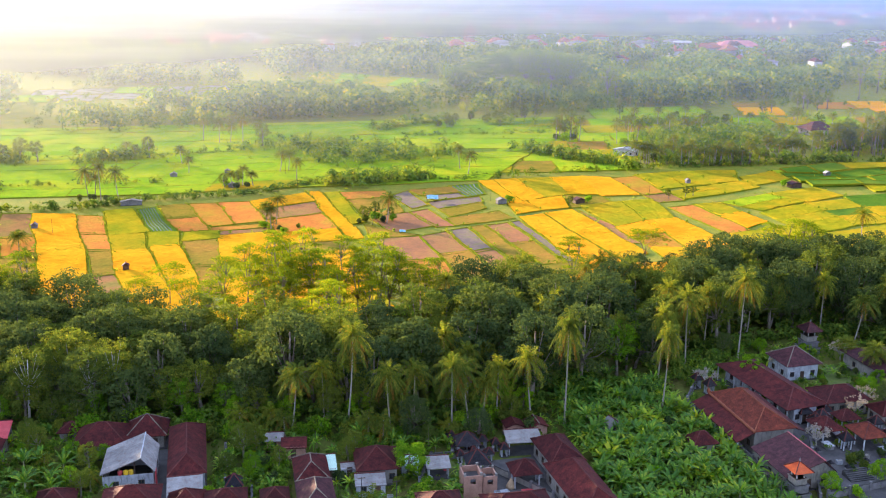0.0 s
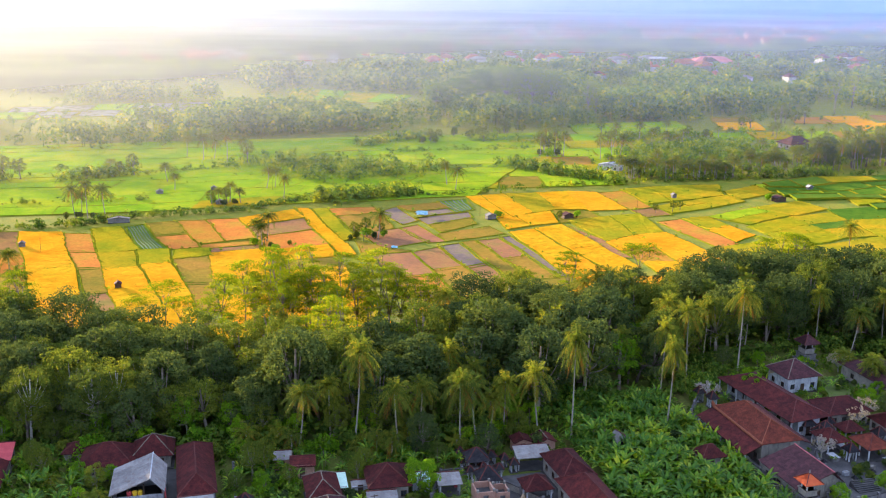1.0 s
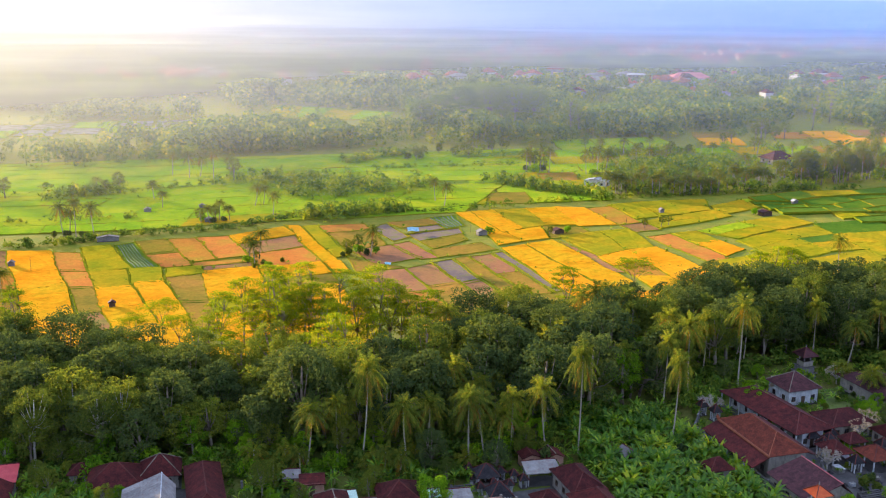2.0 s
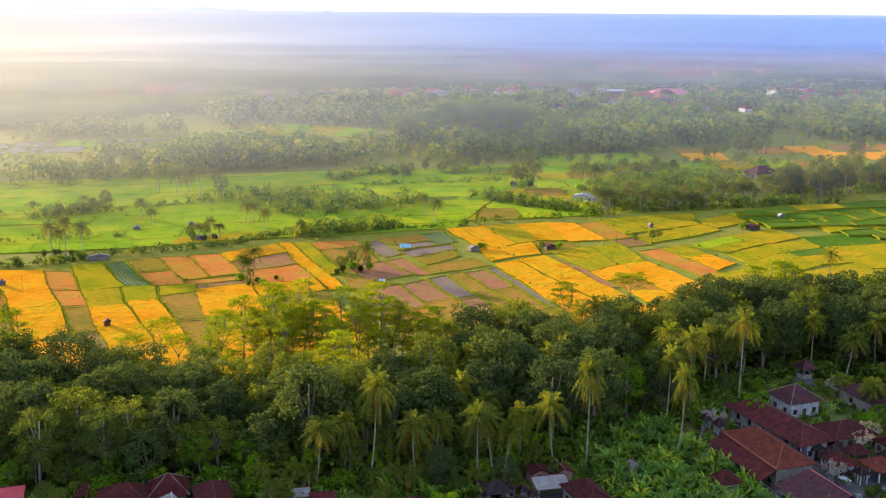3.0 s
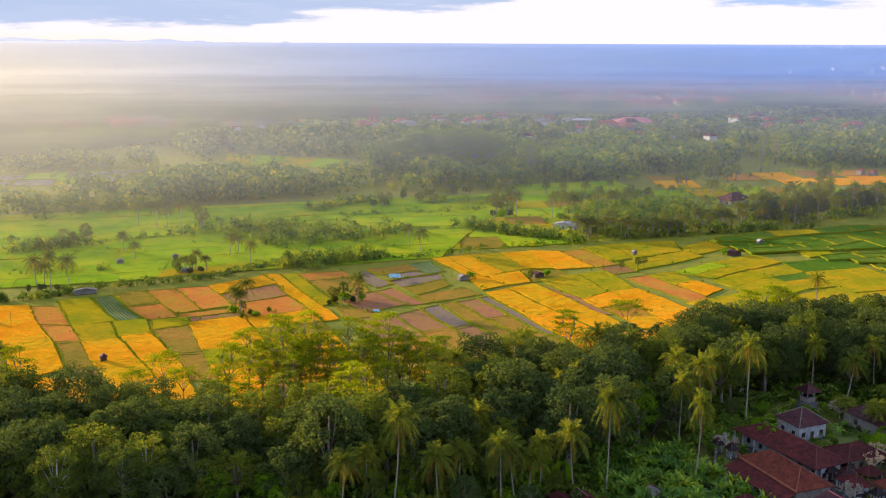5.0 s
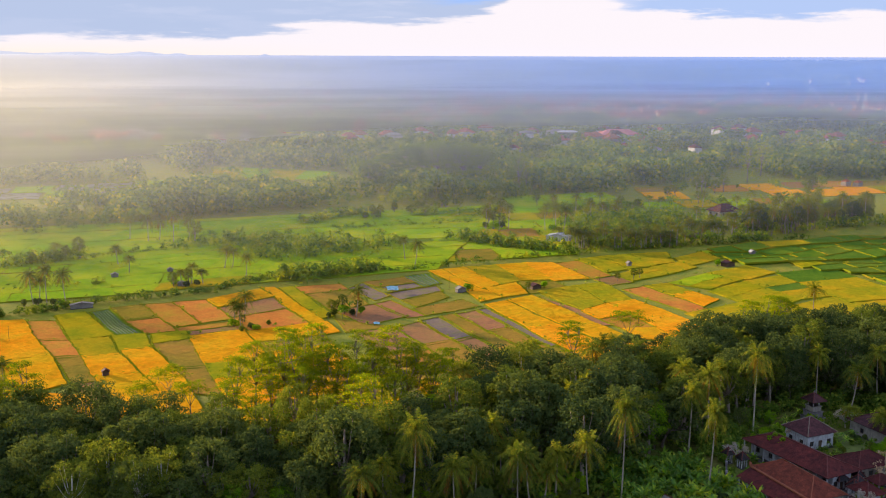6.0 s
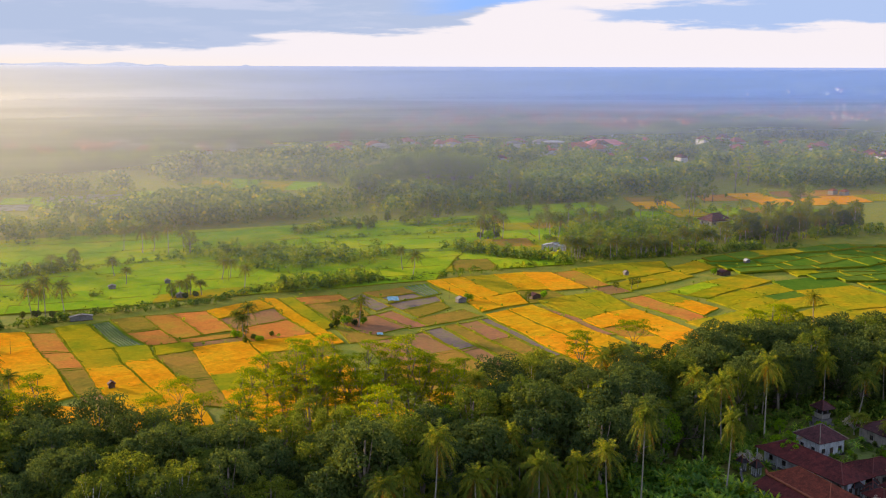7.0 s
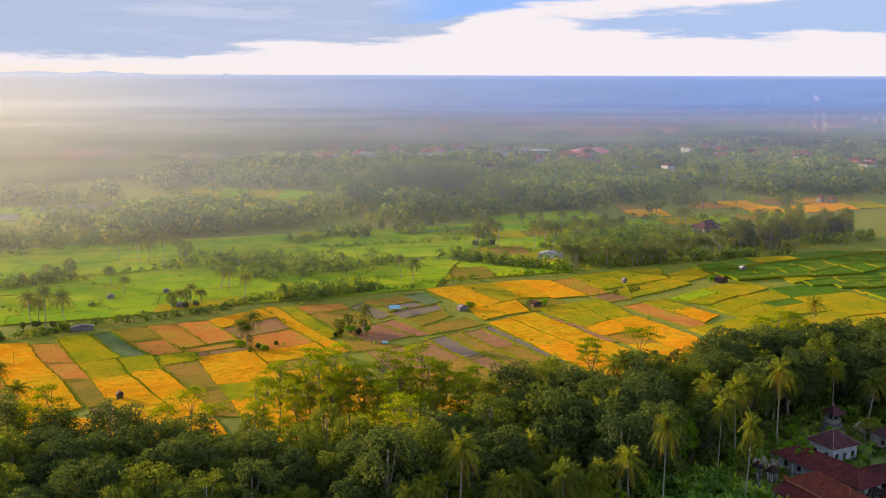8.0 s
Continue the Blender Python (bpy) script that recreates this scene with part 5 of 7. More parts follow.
# ---- distant growth, too many to count ----
def tree_template(kind, rng, fine=1.0):
    """A far tree as a handful of leaf clumps, (n, 4, 3), one metre tall."""
    s = Shape()
    if kind == "palm":
        for i in range(9):
            a, e = i * 0.7 + rng.uniform(-0.2, 0.2), rng.uniform(-0.4, 0.8)
            o = Vector((math.cos(a), math.sin(a), 0))
            w = o.cross(Vector((0, 0, 1))) * 0.045
            p0, p1 = Vector((0, 0, 0.78)), Vector((0, 0, 0.78)) + o * 0.19 + Vector((0, 0, 0.17 * math.sin(e)))
            p2 = p1 + o * 0.13 - Vector((0, 0, 0.10))
            s.add([p0 - w * 0.4, p0 + w * 0.4, p1 + w, p1 - w], [(0, 1, 2, 3)])
            s.add([p1 - w, p1 + w, p2 + w * 0.3, p2 - w * 0.3], [(0, 1, 2, 3)])
        for a in (0.3, 1.8):
            o = Vector((math.cos(a), math.sin(a), 0)) * 0.012
            s.add([-o, o, o * 0.8 + Vector((0, 0, 0.78)), -o * 0.8 + Vector((0, 0, 0.78))], [(0, 1, 2, 3)])
    elif kind == "banana":
        for i in range(13):
            a, e = i * 2.4 + rng.uniform(-0.3, 0.3), rng.uniform(0.3, 1.2)
            o = Vector((math.cos(a), math.sin(a), 0))
            w = o.cross(Vector((0, 0, 1))) * 0.055
            p = [Vector((0, 0, 0.40)) + o * (0.62 * math.cos(e) * t * 0.9 + 0.12 * t * t) + Vector((0, 0, 0.74 * math.sin(e) * t - 0.55 * t * t * (1.55 - e))) for t in (0.0, 0.4, 0.75, 1.0)]
            for k, (w0, w1) in enumerate(((0.25, 1.0), (1.0, 0.85), (0.85, 0.05))):
                s.add([p[k] - w * w0, p[k] + w * w0, p[k + 1] + w * w1, p[k + 1] - w * w1], [(0, 1, 2, 3)])
    elif kind == "round":
        lobes = 5 + int(rng.integers(2))
        n = int(50 * fine / lobes)
        for i in range(lobes):
            a = i * 6.28 / lobes + rng.uniform(-0.5, 0.5)
            c = np.array([math.cos(a) * 0.21, math.sin(a) * 0.21, rng.uniform(0.45, 0.72) if i % 2 else rng.uniform(0.16, 0.4)]) if i else np.array([0, 0, 0.70])
            d = unit(rng.normal(size=(n, 3)) + np.array([0, 0, 0.45]))
            p = c + d * rng.uniform(0.85, 1.05, (n, 1)) * np.array([0.25, 0.25, 0.24]) * rng.uniform(0.8, 1.15)
            s.quads(p, unit(d + rng.normal(size=(n, 3)) * 0.28), 0.22 / math.sqrt(fine) * rng.uniform(0.7, 1.3, n), rng, 0.8)
    else:
        n = int(28 * fine)
        p = rng.normal(size=(n, 3)) * np.array([0.24, 0.24, 0.07]) + np.array([0, 0, 0.85])
        s.quads(p, unit(rng.normal(size=(n, 3)) * 0.6 + np.array([0, 0, 1.0])), 0.24 / math.sqrt(fine) * rng.uniform(0.7, 1.3, n), rng, 0.7)
    return np.array(s.v).reshape(-1, 4, 3)


def scatter(name, label, places, kinds, mat, seed, category="woods", fine=1.0):
    """One mesh of distant plants at (x, y, height) places."""
    rng = np.random.default_rng(seed)
    temps = [tree_template(k, rng, fine) for k in kinds for _ in range(4)]
    out = []
    for x, y, h in places:
        t = temps[int(rng.integers(len(temps)))]
        a = rng.uniform(0, 6.28)
        c, sn = math.cos(a), math.sin(a)
        wide = rng.uniform(0.85, 1.25)
        q = t * np.array([h * wide, h * wide, h])
        out.append(np.stack([q[..., 0] * c - q[..., 1] * sn + x, q[..., 0] * sn + q[..., 1] * c + y, q[..., 2] + rise(x, y)], axis=-1))
    ob = new(name, bulk_mesh(name, np.concatenate(out), mat))
    return tagged(ob, label, category, "", "stuff")


def far_edge(x):
    return np.interp(x, [-400, -240, -150, -119, -75, -29, 3, 24, 62, 92, 136, 190, 400], [545, 545, 556, 584, 602, 628, 645, 632, 626, 640, 672, 672, 690])


def clearing(x, y):
    """Open ground inside the far woods: fields, ponds, streets."""
    if -122 < x < 4 and 700 < y < 895 - (x + 112) * 0.55:
        return True
    if x > 188 and 628 < y < 712 + (x - 195) * 0.1:
        return True
    if -310 < x < -120 and 598 + (x + 290) * 0.3 < y < 745 + (x + 290) * 0.3:
        return True
    return noise.noise((x * 0.008, y * 0.008, 4)) > 0.30


# where the distant houses stand; trees keep clear of their fronts
rng_far = np.random.default_rng(33)
FAR_SPOTS = [(30, 1150), (-60, 1140), (-100, 1160), (-200, 1130)]
FAR_SPOTS += [(rng_far.uniform(-420, 560), rng_far.normal(1120, 55)) for _ in range(60)]
FAR_SPOTS += [(rng_far.uniform(150, 620), rng_far.uniform(900, 1090)) for _ in range(45)]
FAR_SPOTS += [(rng_far.normal(850, 330), rng_far.normal(2150, 300)) for _ in range(30)]
FAR_SPOTS += [(rng_far.normal(300, 700), rng_far.normal(1750, 260)) for _ in range(20)]
FAR_SPOTS += [(290, 543), (372, 688), (366, 694)]
SPOT_XY = np.array(FAR_SPOTS + [(316, 1085), (300, 1085), (332, 1085), (262, 1100), (32, 1175)])


def before_house(x, y):
    d = SPOT_XY - np.array((x, y))
    k = 1.0 + max(0.0, y - 1400) / 1400
    return bool(np.any((np.abs(d[:, 0]) < 9 * k) & (d[:, 1] > -8 * k) & (d[:, 1] < 42 * k)))


def woods():
    rng = np.random.default_rng(5)
    near, far, last = [], [], []
    y = 540.0
    while y < 4600:
        step = 7.0 if y < 1100 else 9.5 if y < 1600 else 0.0078 * y
        half = 0.50 * y + 60
        x = -half - 0.08 * y
        while x < half + 0.28 * y:
            px, py = x + rng.uniform(-0.5, 0.5) * step, y + rng.uniform(-0.5, 0.5) * step
            x += step * rng.uniform(0.9, 1.25)
            open_ground = clearing(px, py)
            if py < far_edge(px) or (open_ground and rng.uniform() > (0.24 if px > 188 and py < 760 else 0.10)) or before_house(px, py) or (-0.6 < -px / py and noise.noise((px * 0.02, py * 0.02, 9)) > 0.5):
                continue
            h = max(5.0, rng.uniform(8, 17) + 15 * noise.noise((px * 0.016, py * 0.016, 2)) + 6 * noise.noise((px * 0.05, py * 0.05, 6)))
            h = h * 0.4 if open_ground else h
            h = h * 0.6 if 1400 < py < 2800 and px > 0.08 * py else h
            h = h * (1.0 + 0.9 * max(0.0, noise.noise((px * 0.004, py * 0.010, 12)))) if py > 1200 else h
            h = h * 0.72 if 1040 < py < 1200 else min(h, 11.0) if math.hypot(px, py) > 3900 else h
            if y < 1000:
                near.append((px, py, min(h, 27.0)))
            elif y < 1700:
                far.append((px, py, h))
            else:
                last.append((px, py, min(28.0, h * (0.95 if y < 2600 else 0.8))))
        y += step * (0.95 if y < 1600 else 1.6)
    scatter("woodland", "mixed palms and broadleaf trees of the valley woods", near, ("round", "palm", "round", "palm", "round"), LEAF_FAR, 6, fine=2.0)
    scatter("distant_woodland", "hazy woods round the distant villages", far, ("round", "palm", "round", "flat"), LEAF_HAZY, 7, fine=0.75)
    scatter("horizon_woodland", "endless flat woods towards the horizon", last, ("round",), LEAF_HAZY, 8, fine=0.4)


woods()


# footprints that stay clear of garden plants: centre x, half width, centre y, half depth
YARD_CLEAR = ((-56.6, 5.5, 165.4, 6.5), (-65.3, 5.5, 176.5, 5), (-57.6, 4.5, 180, 4.3), (-47.2, 6.5, 169, 11), (-23, 4.5, 160, 12), (-11.8, 4.6, 165.5, 7), (-28, 3, 174.6, 2.4), (-0.2, 2.8, 167.5, 2.6),
              (51.4, 3.2, 177.4, 2.8), (35.5, 2.2, 186, 2.0), (72.6, 8.5, 202.6, 13), (82.8, 5.2, 217.2, 5), (16.4, 4, 177.6, 2.6), (17, 5.5, 184.5, 2.6), (-20.4, 2, 167.6, 3), (-36.5, 4, 153, 4), (-28.4, 3, 154.6, 3), (-65.8, 4, 152.6, 4))


def undergrowth():
    rng = np.random.default_rng(25)
    low = []
    for i in range(2000):
        x = rng.uniform(-150, 140)
        lo = np.interp(x, [-150, -60, -45, -10, 20, 24, 50, 62, 75, 92, 140], [181, 183, 182, 185, 190, 203, 205, 216, 232, 240, 226])
        hi = np.interp(x, [-150, -90, -60, -20, 10, 45, 90, 150], [240, 244, 242, 250, 258, 270, 290, 302])
        y = lo + (hi - lo) * rng.uniform() ** 1.4
        low.append((x, y, rng.uniform(1.6, 4.6)))
    yards = []
    for x0, x1, y0, y1, n in ((-84, -61, 152, 184, 90), (-43, -25, 150, 184, 130), (-18, 3, 150, 184, 100), (-62, -46, 178, 187, 40), (54, 64, 200, 226, 30), (66, 80, 206, 232, 50), (88, 112, 222, 238, 40), (4, 24, 180, 202, 70), (93, 104, 170, 206, 30)):
        yards += [(rng.uniform(x0, x1), rng.uniform(y0, y1), rng.uniform(1.0, 3.2)) for _ in range(n)]
    for i in range(520):
        y = rng.uniform(150, 210)
        yards.append((rng.uniform(25 + (207 - y) * 0.13, 50 + (202 - y) * 0.30), y, rng.uniform(0.8, 2.2)))
    yards = [(x, y, h) for x, y, h in yards if not any(abs(x - a) < b and abs(y - c) < d for a, b, c, d in YARD_CLEAR)]
    grove = []
    for i in range(760):
        y = rng.uniform(150, 211)
        grove.append((rng.uniform(24 + (207 - y) * 0.13, 50 + (202 - y) * 0.30), y, rng.uniform(1.8, 5.0)))
    for x0, x1, y0, y1, n in ((-84, -62, 152, 184, 60), (-42, -27, 152, 186, 70), (-18, 2, 170, 186, 45), (6, 26, 184, 204, 40), (56, 66, 206, 226, 25)):
        grove += [(rng.uniform(x0, x1), rng.uniform(y0, y1), rng.uniform(1.8, 3.6)) for _ in range(n)]
    grove = [(x, y, h) for x, y, h in grove if not any(abs(x - a) < b and abs(y - c) < d for a, b, c, d in YARD_CLEAR)]
    scatter("banana_thicket", "dense young banana plants and suckers", grove, ("banana",), LEAF_BANANA, 28, "banana plants")
    scatter("garden_growth", "tangled garden plants and young bananas between houses", yards, ("round", "palm", "round", "flat"), LEAF_YARD, 27, "garden plants", fine=1.6)
    for x0, x1, y0, y1, n in ((-84, -60, 152, 182, 120), (-44, -26, 150, 182, 120), (-19, 2, 150, 182, 110), (56, 76, 200, 226, 60), (76, 112, 204, 236, 70), (68, 100, 158, 200, 70), (24, 60, 150, 206, 160), (4, 24, 178, 200, 80)):
        low += [(rng.uniform(x0, x1), rng.uniform(y0, y1), rng.uniform(0.5, 1.5)) for _ in range(n)]
    scatter("undergrowth", "dark tangled undergrowth beneath the trees", low, ("round", "round", "flat"), LEAF_UNDER, 26, "undergrowth", fine=1.4)


def thickets():
    rng = np.random.default_rng(15)
    bush, rows = [], []
    # scrub islands in the green plain, each a long drift
    for x0, y0, x1, y1, wide, n in ((-96, 505, -30, 500, 22, 190), (-62, 470, 2, 492, 20, 170), (-46, 418, -6, 436, 9, 110), (43, 506, 90, 462, 9, 130), (-170, 461, -142, 478, 8, 60),
                                    (-215, 460, -190, 462, 9, 50), (96, 474, 165, 482, 8, 110), (165, 478, 200, 482, 5, 60), (196, 500, 296, 530, 12, 160), (110, 515, 190, 560, 30, 330), (200, 545, 290, 590, 22, 150), (120, 592, 175, 606, 7, 90), (190, 612, 300, 622, 6, 60), (-40, 560, 0, 600, 6, 50), (110, 545, 180, 575, 14, 160), (30, 590, 80, 575, 4, 40)):
        for i in range(n):
            u = rng.uniform()
            bush.append((x0 + (x1 - x0) * u + rng.normal() * wide * 0.4, y0 + (y1 - y0) * u + rng.normal() * wide * 0.5, rng.uniform(2.6, 7.4)))
    # hedges and grass tufts along the banks
    for x0, y0, x1, y1, n in ((-172, 366, -140, 373, 50), (-140, 373, -113, 389, 60), (-113, 389, -77, 400, 70), (-77, 401, -52, 424, 60), (-52, 424, 14, 434, 70), (14, 434, 90, 462, 60), (90, 460, 225, 486, 110),
                              (-150, 470, -95, 500, 50), (-235, 400, -120, 420, 60), (-20, 545, 60, 560, 60)):
        for i in range(int(1.7 * n)):
            u = rng.uniform()
            rows.append((x0 + (x1 - x0) * u + rng.normal() * 1.6, y0 + (y1 - y0) * u + rng.normal() * 1.6, rng.uniform(0.8, 2.2) if rng.uniform() < 0.8 else rng.uniform(2.2, 3.8)))
    scatter("bank_tufts", "grass tufts and weeds along the paddy banks", TUFTS, ("round", "round", "flat"), LEAF_SCRUB, 18, "grass", fine=0.4)
    scatter("thicket", "banana and scrub thickets between the fields", bush, ("banana", "banana", "palm", "banana", "round"), LEAF_SCRUB, 16, "scrub")
    scatter("hedge_growth", "low hedge plants along the field banks", rows, ("round", "banana", "round", "flat"), LEAF_SCRUB, 17, "hedge")


LEAF_SCRUB = foliage("scrub_leaf", (0.092, 0.165, 0.024), (0.165, 0.250, 0.034), 0.44, (0.27, 0.34, 0.048), drift=9.0)
LEAF_YARD = foliage("garden_leaf", (0.055, 0.12, 0.016), (0.10, 0.19, 0.024), 0.36, (0.20, 0.27, 0.03))
LEAF_UNDER = foliage("undergrowth_leaf", (0.05, 0.105, 0.020), (0.105, 0.18, 0.028), 0.36, (0.20, 0.26, 0.035))
thickets()
undergrowth()


# ---- hills on the horizon ----
def horizon_hills():
    mat, n, l, bsdf, out = nodes_of("haze_glow")
    socket_set(bsdf, 1.0, 0, 0.0)
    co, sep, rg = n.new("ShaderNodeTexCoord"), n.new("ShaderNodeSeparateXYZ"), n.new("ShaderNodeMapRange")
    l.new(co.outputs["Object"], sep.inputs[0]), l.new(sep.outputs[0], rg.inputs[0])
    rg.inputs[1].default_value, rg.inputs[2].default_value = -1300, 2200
    # distance haze painted as emission colour, graded by bearing and height; the hills glow unlit
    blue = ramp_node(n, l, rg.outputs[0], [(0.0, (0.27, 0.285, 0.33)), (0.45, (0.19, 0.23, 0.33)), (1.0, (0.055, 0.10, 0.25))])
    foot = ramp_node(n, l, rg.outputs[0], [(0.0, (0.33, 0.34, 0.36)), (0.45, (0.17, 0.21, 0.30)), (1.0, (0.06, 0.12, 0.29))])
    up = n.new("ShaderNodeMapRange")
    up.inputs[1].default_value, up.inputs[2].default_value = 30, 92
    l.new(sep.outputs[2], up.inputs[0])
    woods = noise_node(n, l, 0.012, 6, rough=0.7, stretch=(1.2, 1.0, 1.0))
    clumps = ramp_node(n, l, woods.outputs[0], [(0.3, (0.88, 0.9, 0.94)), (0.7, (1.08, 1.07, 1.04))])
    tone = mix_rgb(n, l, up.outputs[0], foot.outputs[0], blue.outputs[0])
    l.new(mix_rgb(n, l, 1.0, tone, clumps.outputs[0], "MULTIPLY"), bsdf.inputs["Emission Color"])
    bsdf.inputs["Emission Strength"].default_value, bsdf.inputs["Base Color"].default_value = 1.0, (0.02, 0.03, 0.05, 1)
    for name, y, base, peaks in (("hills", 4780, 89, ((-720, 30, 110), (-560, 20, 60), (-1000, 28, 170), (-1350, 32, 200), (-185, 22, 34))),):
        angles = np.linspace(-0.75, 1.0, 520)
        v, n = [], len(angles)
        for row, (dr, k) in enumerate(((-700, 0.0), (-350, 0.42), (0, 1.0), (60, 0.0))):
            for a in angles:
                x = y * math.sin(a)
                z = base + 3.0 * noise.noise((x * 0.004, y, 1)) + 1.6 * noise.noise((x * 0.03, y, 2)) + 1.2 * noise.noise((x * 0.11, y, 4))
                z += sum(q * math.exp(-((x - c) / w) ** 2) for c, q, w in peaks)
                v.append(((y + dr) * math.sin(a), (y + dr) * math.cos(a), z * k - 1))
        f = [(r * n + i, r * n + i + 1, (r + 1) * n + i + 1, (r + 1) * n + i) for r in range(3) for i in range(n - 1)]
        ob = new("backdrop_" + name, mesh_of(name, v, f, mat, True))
        tagged(ob, "low wooded hills on the horizon, blue haze painted as glow", "hills", "", "structure")


horizon_hills()


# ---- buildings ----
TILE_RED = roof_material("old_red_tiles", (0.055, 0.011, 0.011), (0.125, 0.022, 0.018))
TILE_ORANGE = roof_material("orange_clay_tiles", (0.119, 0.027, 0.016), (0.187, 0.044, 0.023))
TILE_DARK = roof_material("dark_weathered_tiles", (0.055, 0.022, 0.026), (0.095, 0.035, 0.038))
# a paler, more orange tile used on the distant houses
TILE_FAR = roof_material("pale_red_tiles", (0.26, 0.075, 0.045), (0.40, 0.13, 0.075))
THATCH = roof_material("black_palm_thatch", (0.025, 0.024, 0.028), (0.06, 0.055, 0.06), 6.0)
SHEET_GREY = stained("rust_stained_grey_sheet", (0.19, 0.175, 0.165), (0.32, 0.30, 0.275), (0.20, 0.105, 0.07))
SHEET_RED = surface("red_painted_sheet", (0.50, 0.05, 0.06), (0.62, 0.09, 0.09), 0.8, 6, 0.55, 0.2)
SHEET_GREEN = surface("pale_green_sheet", (0.45, 0.62, 0.50), (0.58, 0.74, 0.60), 0.8, 6, 0.5, 0.2)
WHITEWASH = stained("stained_whitewash", (0.34, 0.35, 0.37), (0.56, 0.57, 0.58))
CREAM = stained("cream_plaster", (0.21, 0.19, 0.16), (0.34, 0.30, 0.25))
BLUE_WALL = stained("pale_blue_plaster", (0.34, 0.43, 0.52), (0.48, 0.55, 0.61))
BRICK = surface("pinkish_brick", (0.36, 0.19, 0.13), (0.48, 0.27, 0.19), 0.7, 7, 0.9, 0.5)
STONE = surface("grey_lava_stone", (0.13, 0.12, 0.12), (0.24, 0.22, 0.21), 0.8, 7, 0.9, 0.6)
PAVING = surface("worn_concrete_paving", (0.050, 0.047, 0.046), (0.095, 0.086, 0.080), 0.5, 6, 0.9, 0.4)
LAWN = surface("mown_lawn", (0.09, 0.13, 0.025), (0.14, 0.17, 0.035), 0.5, 6, 0.9, 0.5)
CAP_CREAM = surface("cream_ridge_mortar", (0.17, 0.135, 0.10), (0.25, 0.20, 0.15), 1.0, 6, 0.85, 0.3)
CAP_RED = surface("red_ridge_tiles", (0.085, 0.022, 0.018), (0.14, 0.036, 0.026), 1.0, 6, 0.8, 0.3)
CAP_ORANGE = surface("orange_ridge_tiles", (0.22, 0.060, 0.026), (0.29, 0.092, 0.042), 1.0, 6, 0.8, 0.3)
CAP_PINK = surface("pink_painted_ridge", (0.55, 0.12, 0.13), (0.66, 0.20, 0.20), 1.0, 6, 0.7, 0.2)
TIMBER = surface("dark_timber", (0.07, 0.045, 0.03), (0.13, 0.08, 0.05), 1.0, 8, 0.7, 0.3)
BLUE_SHEET = surface("turquoise_tarpaulin", (0.10, 0.42, 0.52), (0.50, 0.70, 0.74), 0.9, 5, 0.5, 0.4)
YELLOW_STUFF = surface("yellow_plastic", (0.70, 0.42, 0.02), (0.80, 0.52, 0.04), 1.0, 6, 0.4, 0.1)
ORANGE_PAINT = surface("bright_orange_paint", (0.55, 0.08, 0.02), (0.68, 0.13, 0.03), 1.0, 6, 0.6, 0.2)
PINK_ROOF = surface("rose_red_sheet_roof", (0.55, 0.14, 0.16), (0.66, 0.22, 0.22), 0.2, 2, 0.7, 0.2)


def glass_material():
    m, n, l, bsdf, out = nodes_of("dark_window_glass")
    socket_set(bsdf, 0.12, 0, 0.5)
    nz = noise_node(n, l, 1.5, 2)
    r = ramp_node(n, l, nz.outputs[0], [(0.3, (0.02, 0.025, 0.03)), (0.7, (0.05, 0.055, 0.06))])
    l.new(r.outputs[0], bsdf.inputs["Base Color"])
    return m


GLASS = glass_material()


def roof_planes(w, d, z0, rise, kind, off=0.0):
    """Corner loops of a roof's slopes, and its ridge and hip lines; the ridge runs along y."""
    x, y = w / 2, d / 2
    a, b, c, e = (Vector(p) for p in ((-x, -y, z0), (x, -y, z0), (x, y, z0), (-x, y, z0)))
    if kind == "mono":
        c, e = c + Vector((0, 0, rise)), e + Vector((0, 0, rise))
        return [[a, b, c, e]], [(e, c)]
    if kind == "gable":
        p, q = Vector((off, -y, z0 + rise)), Vector((off, y, z0 + rise))
        return [[a, p, q, e], [p, b, c, q]], [(p, q)]
    k = max(0.0, y - x) if d >= w else 0.0
    if d >= w:
        p, q = Vector((off, -k, z0 + rise)), Vector((off, k, z0 + rise))
        return [[a, p, q, e], [b, c, q, p], [a, b, p], [c, e, q]], [(p, q), (a, p), (b, p), (c, q), (e, q)]
    k = x - y
    p, q = Vector((-k, 0, z0 + rise)), Vector((k, 0, z0 + rise))
    return [[a, b, q, p], [c, e, p, q], [e, a, p], [b, c, q]], [(p, q), (a, p), (e, p), (b, q), (c, q)]


def roof(top, w, d, z0, rise, kind, mat, cap, off=0.0, name="roof", thick=0.14, label="", cap_r=0.10):
    planes, lines = roof_planes(w, d, z0, rise, kind, off)
    s = Shape()
    for loop in planes:
        n = (loop[1] - loop[0]).cross(loop[2] - loop[0]).normalized()
        n = n if n.z > 0 else -n
        k = len(loop)
        sag = [p.copy() for p in loop]
        up = sag if (loop[1] - loop[0]).cross(loop[2] - loop[0]).z > 0 else sag[::-1]
        low = [p - n * thick for p in up]
        s.add(up + low, [tuple(range(k)), tuple(range(2 * k - 1, k - 1, -1))] + [(i, k + i, k + (i + 1) % k, (i + 1) % k) for i in range(k)])
    ob = part(name, s.v, s.f, mat, top, label)
    if cap:
        for p, q in lines:
            if (p - q).length < 0.3:
                continue
            c = Shape()
            n = max(2, int((q - p).length / 0.9))
            lift = Vector((0, 0, 0.05))
            c.tube([p.lerp(q, i / n) + lift for i in range(n + 1)], [cap_r * (1.0 + 0.18 * (i % 2)) for i in range(n + 1)], 6)
            part("ridge_cap", c.v, c.f, cap, ob)
    return ob


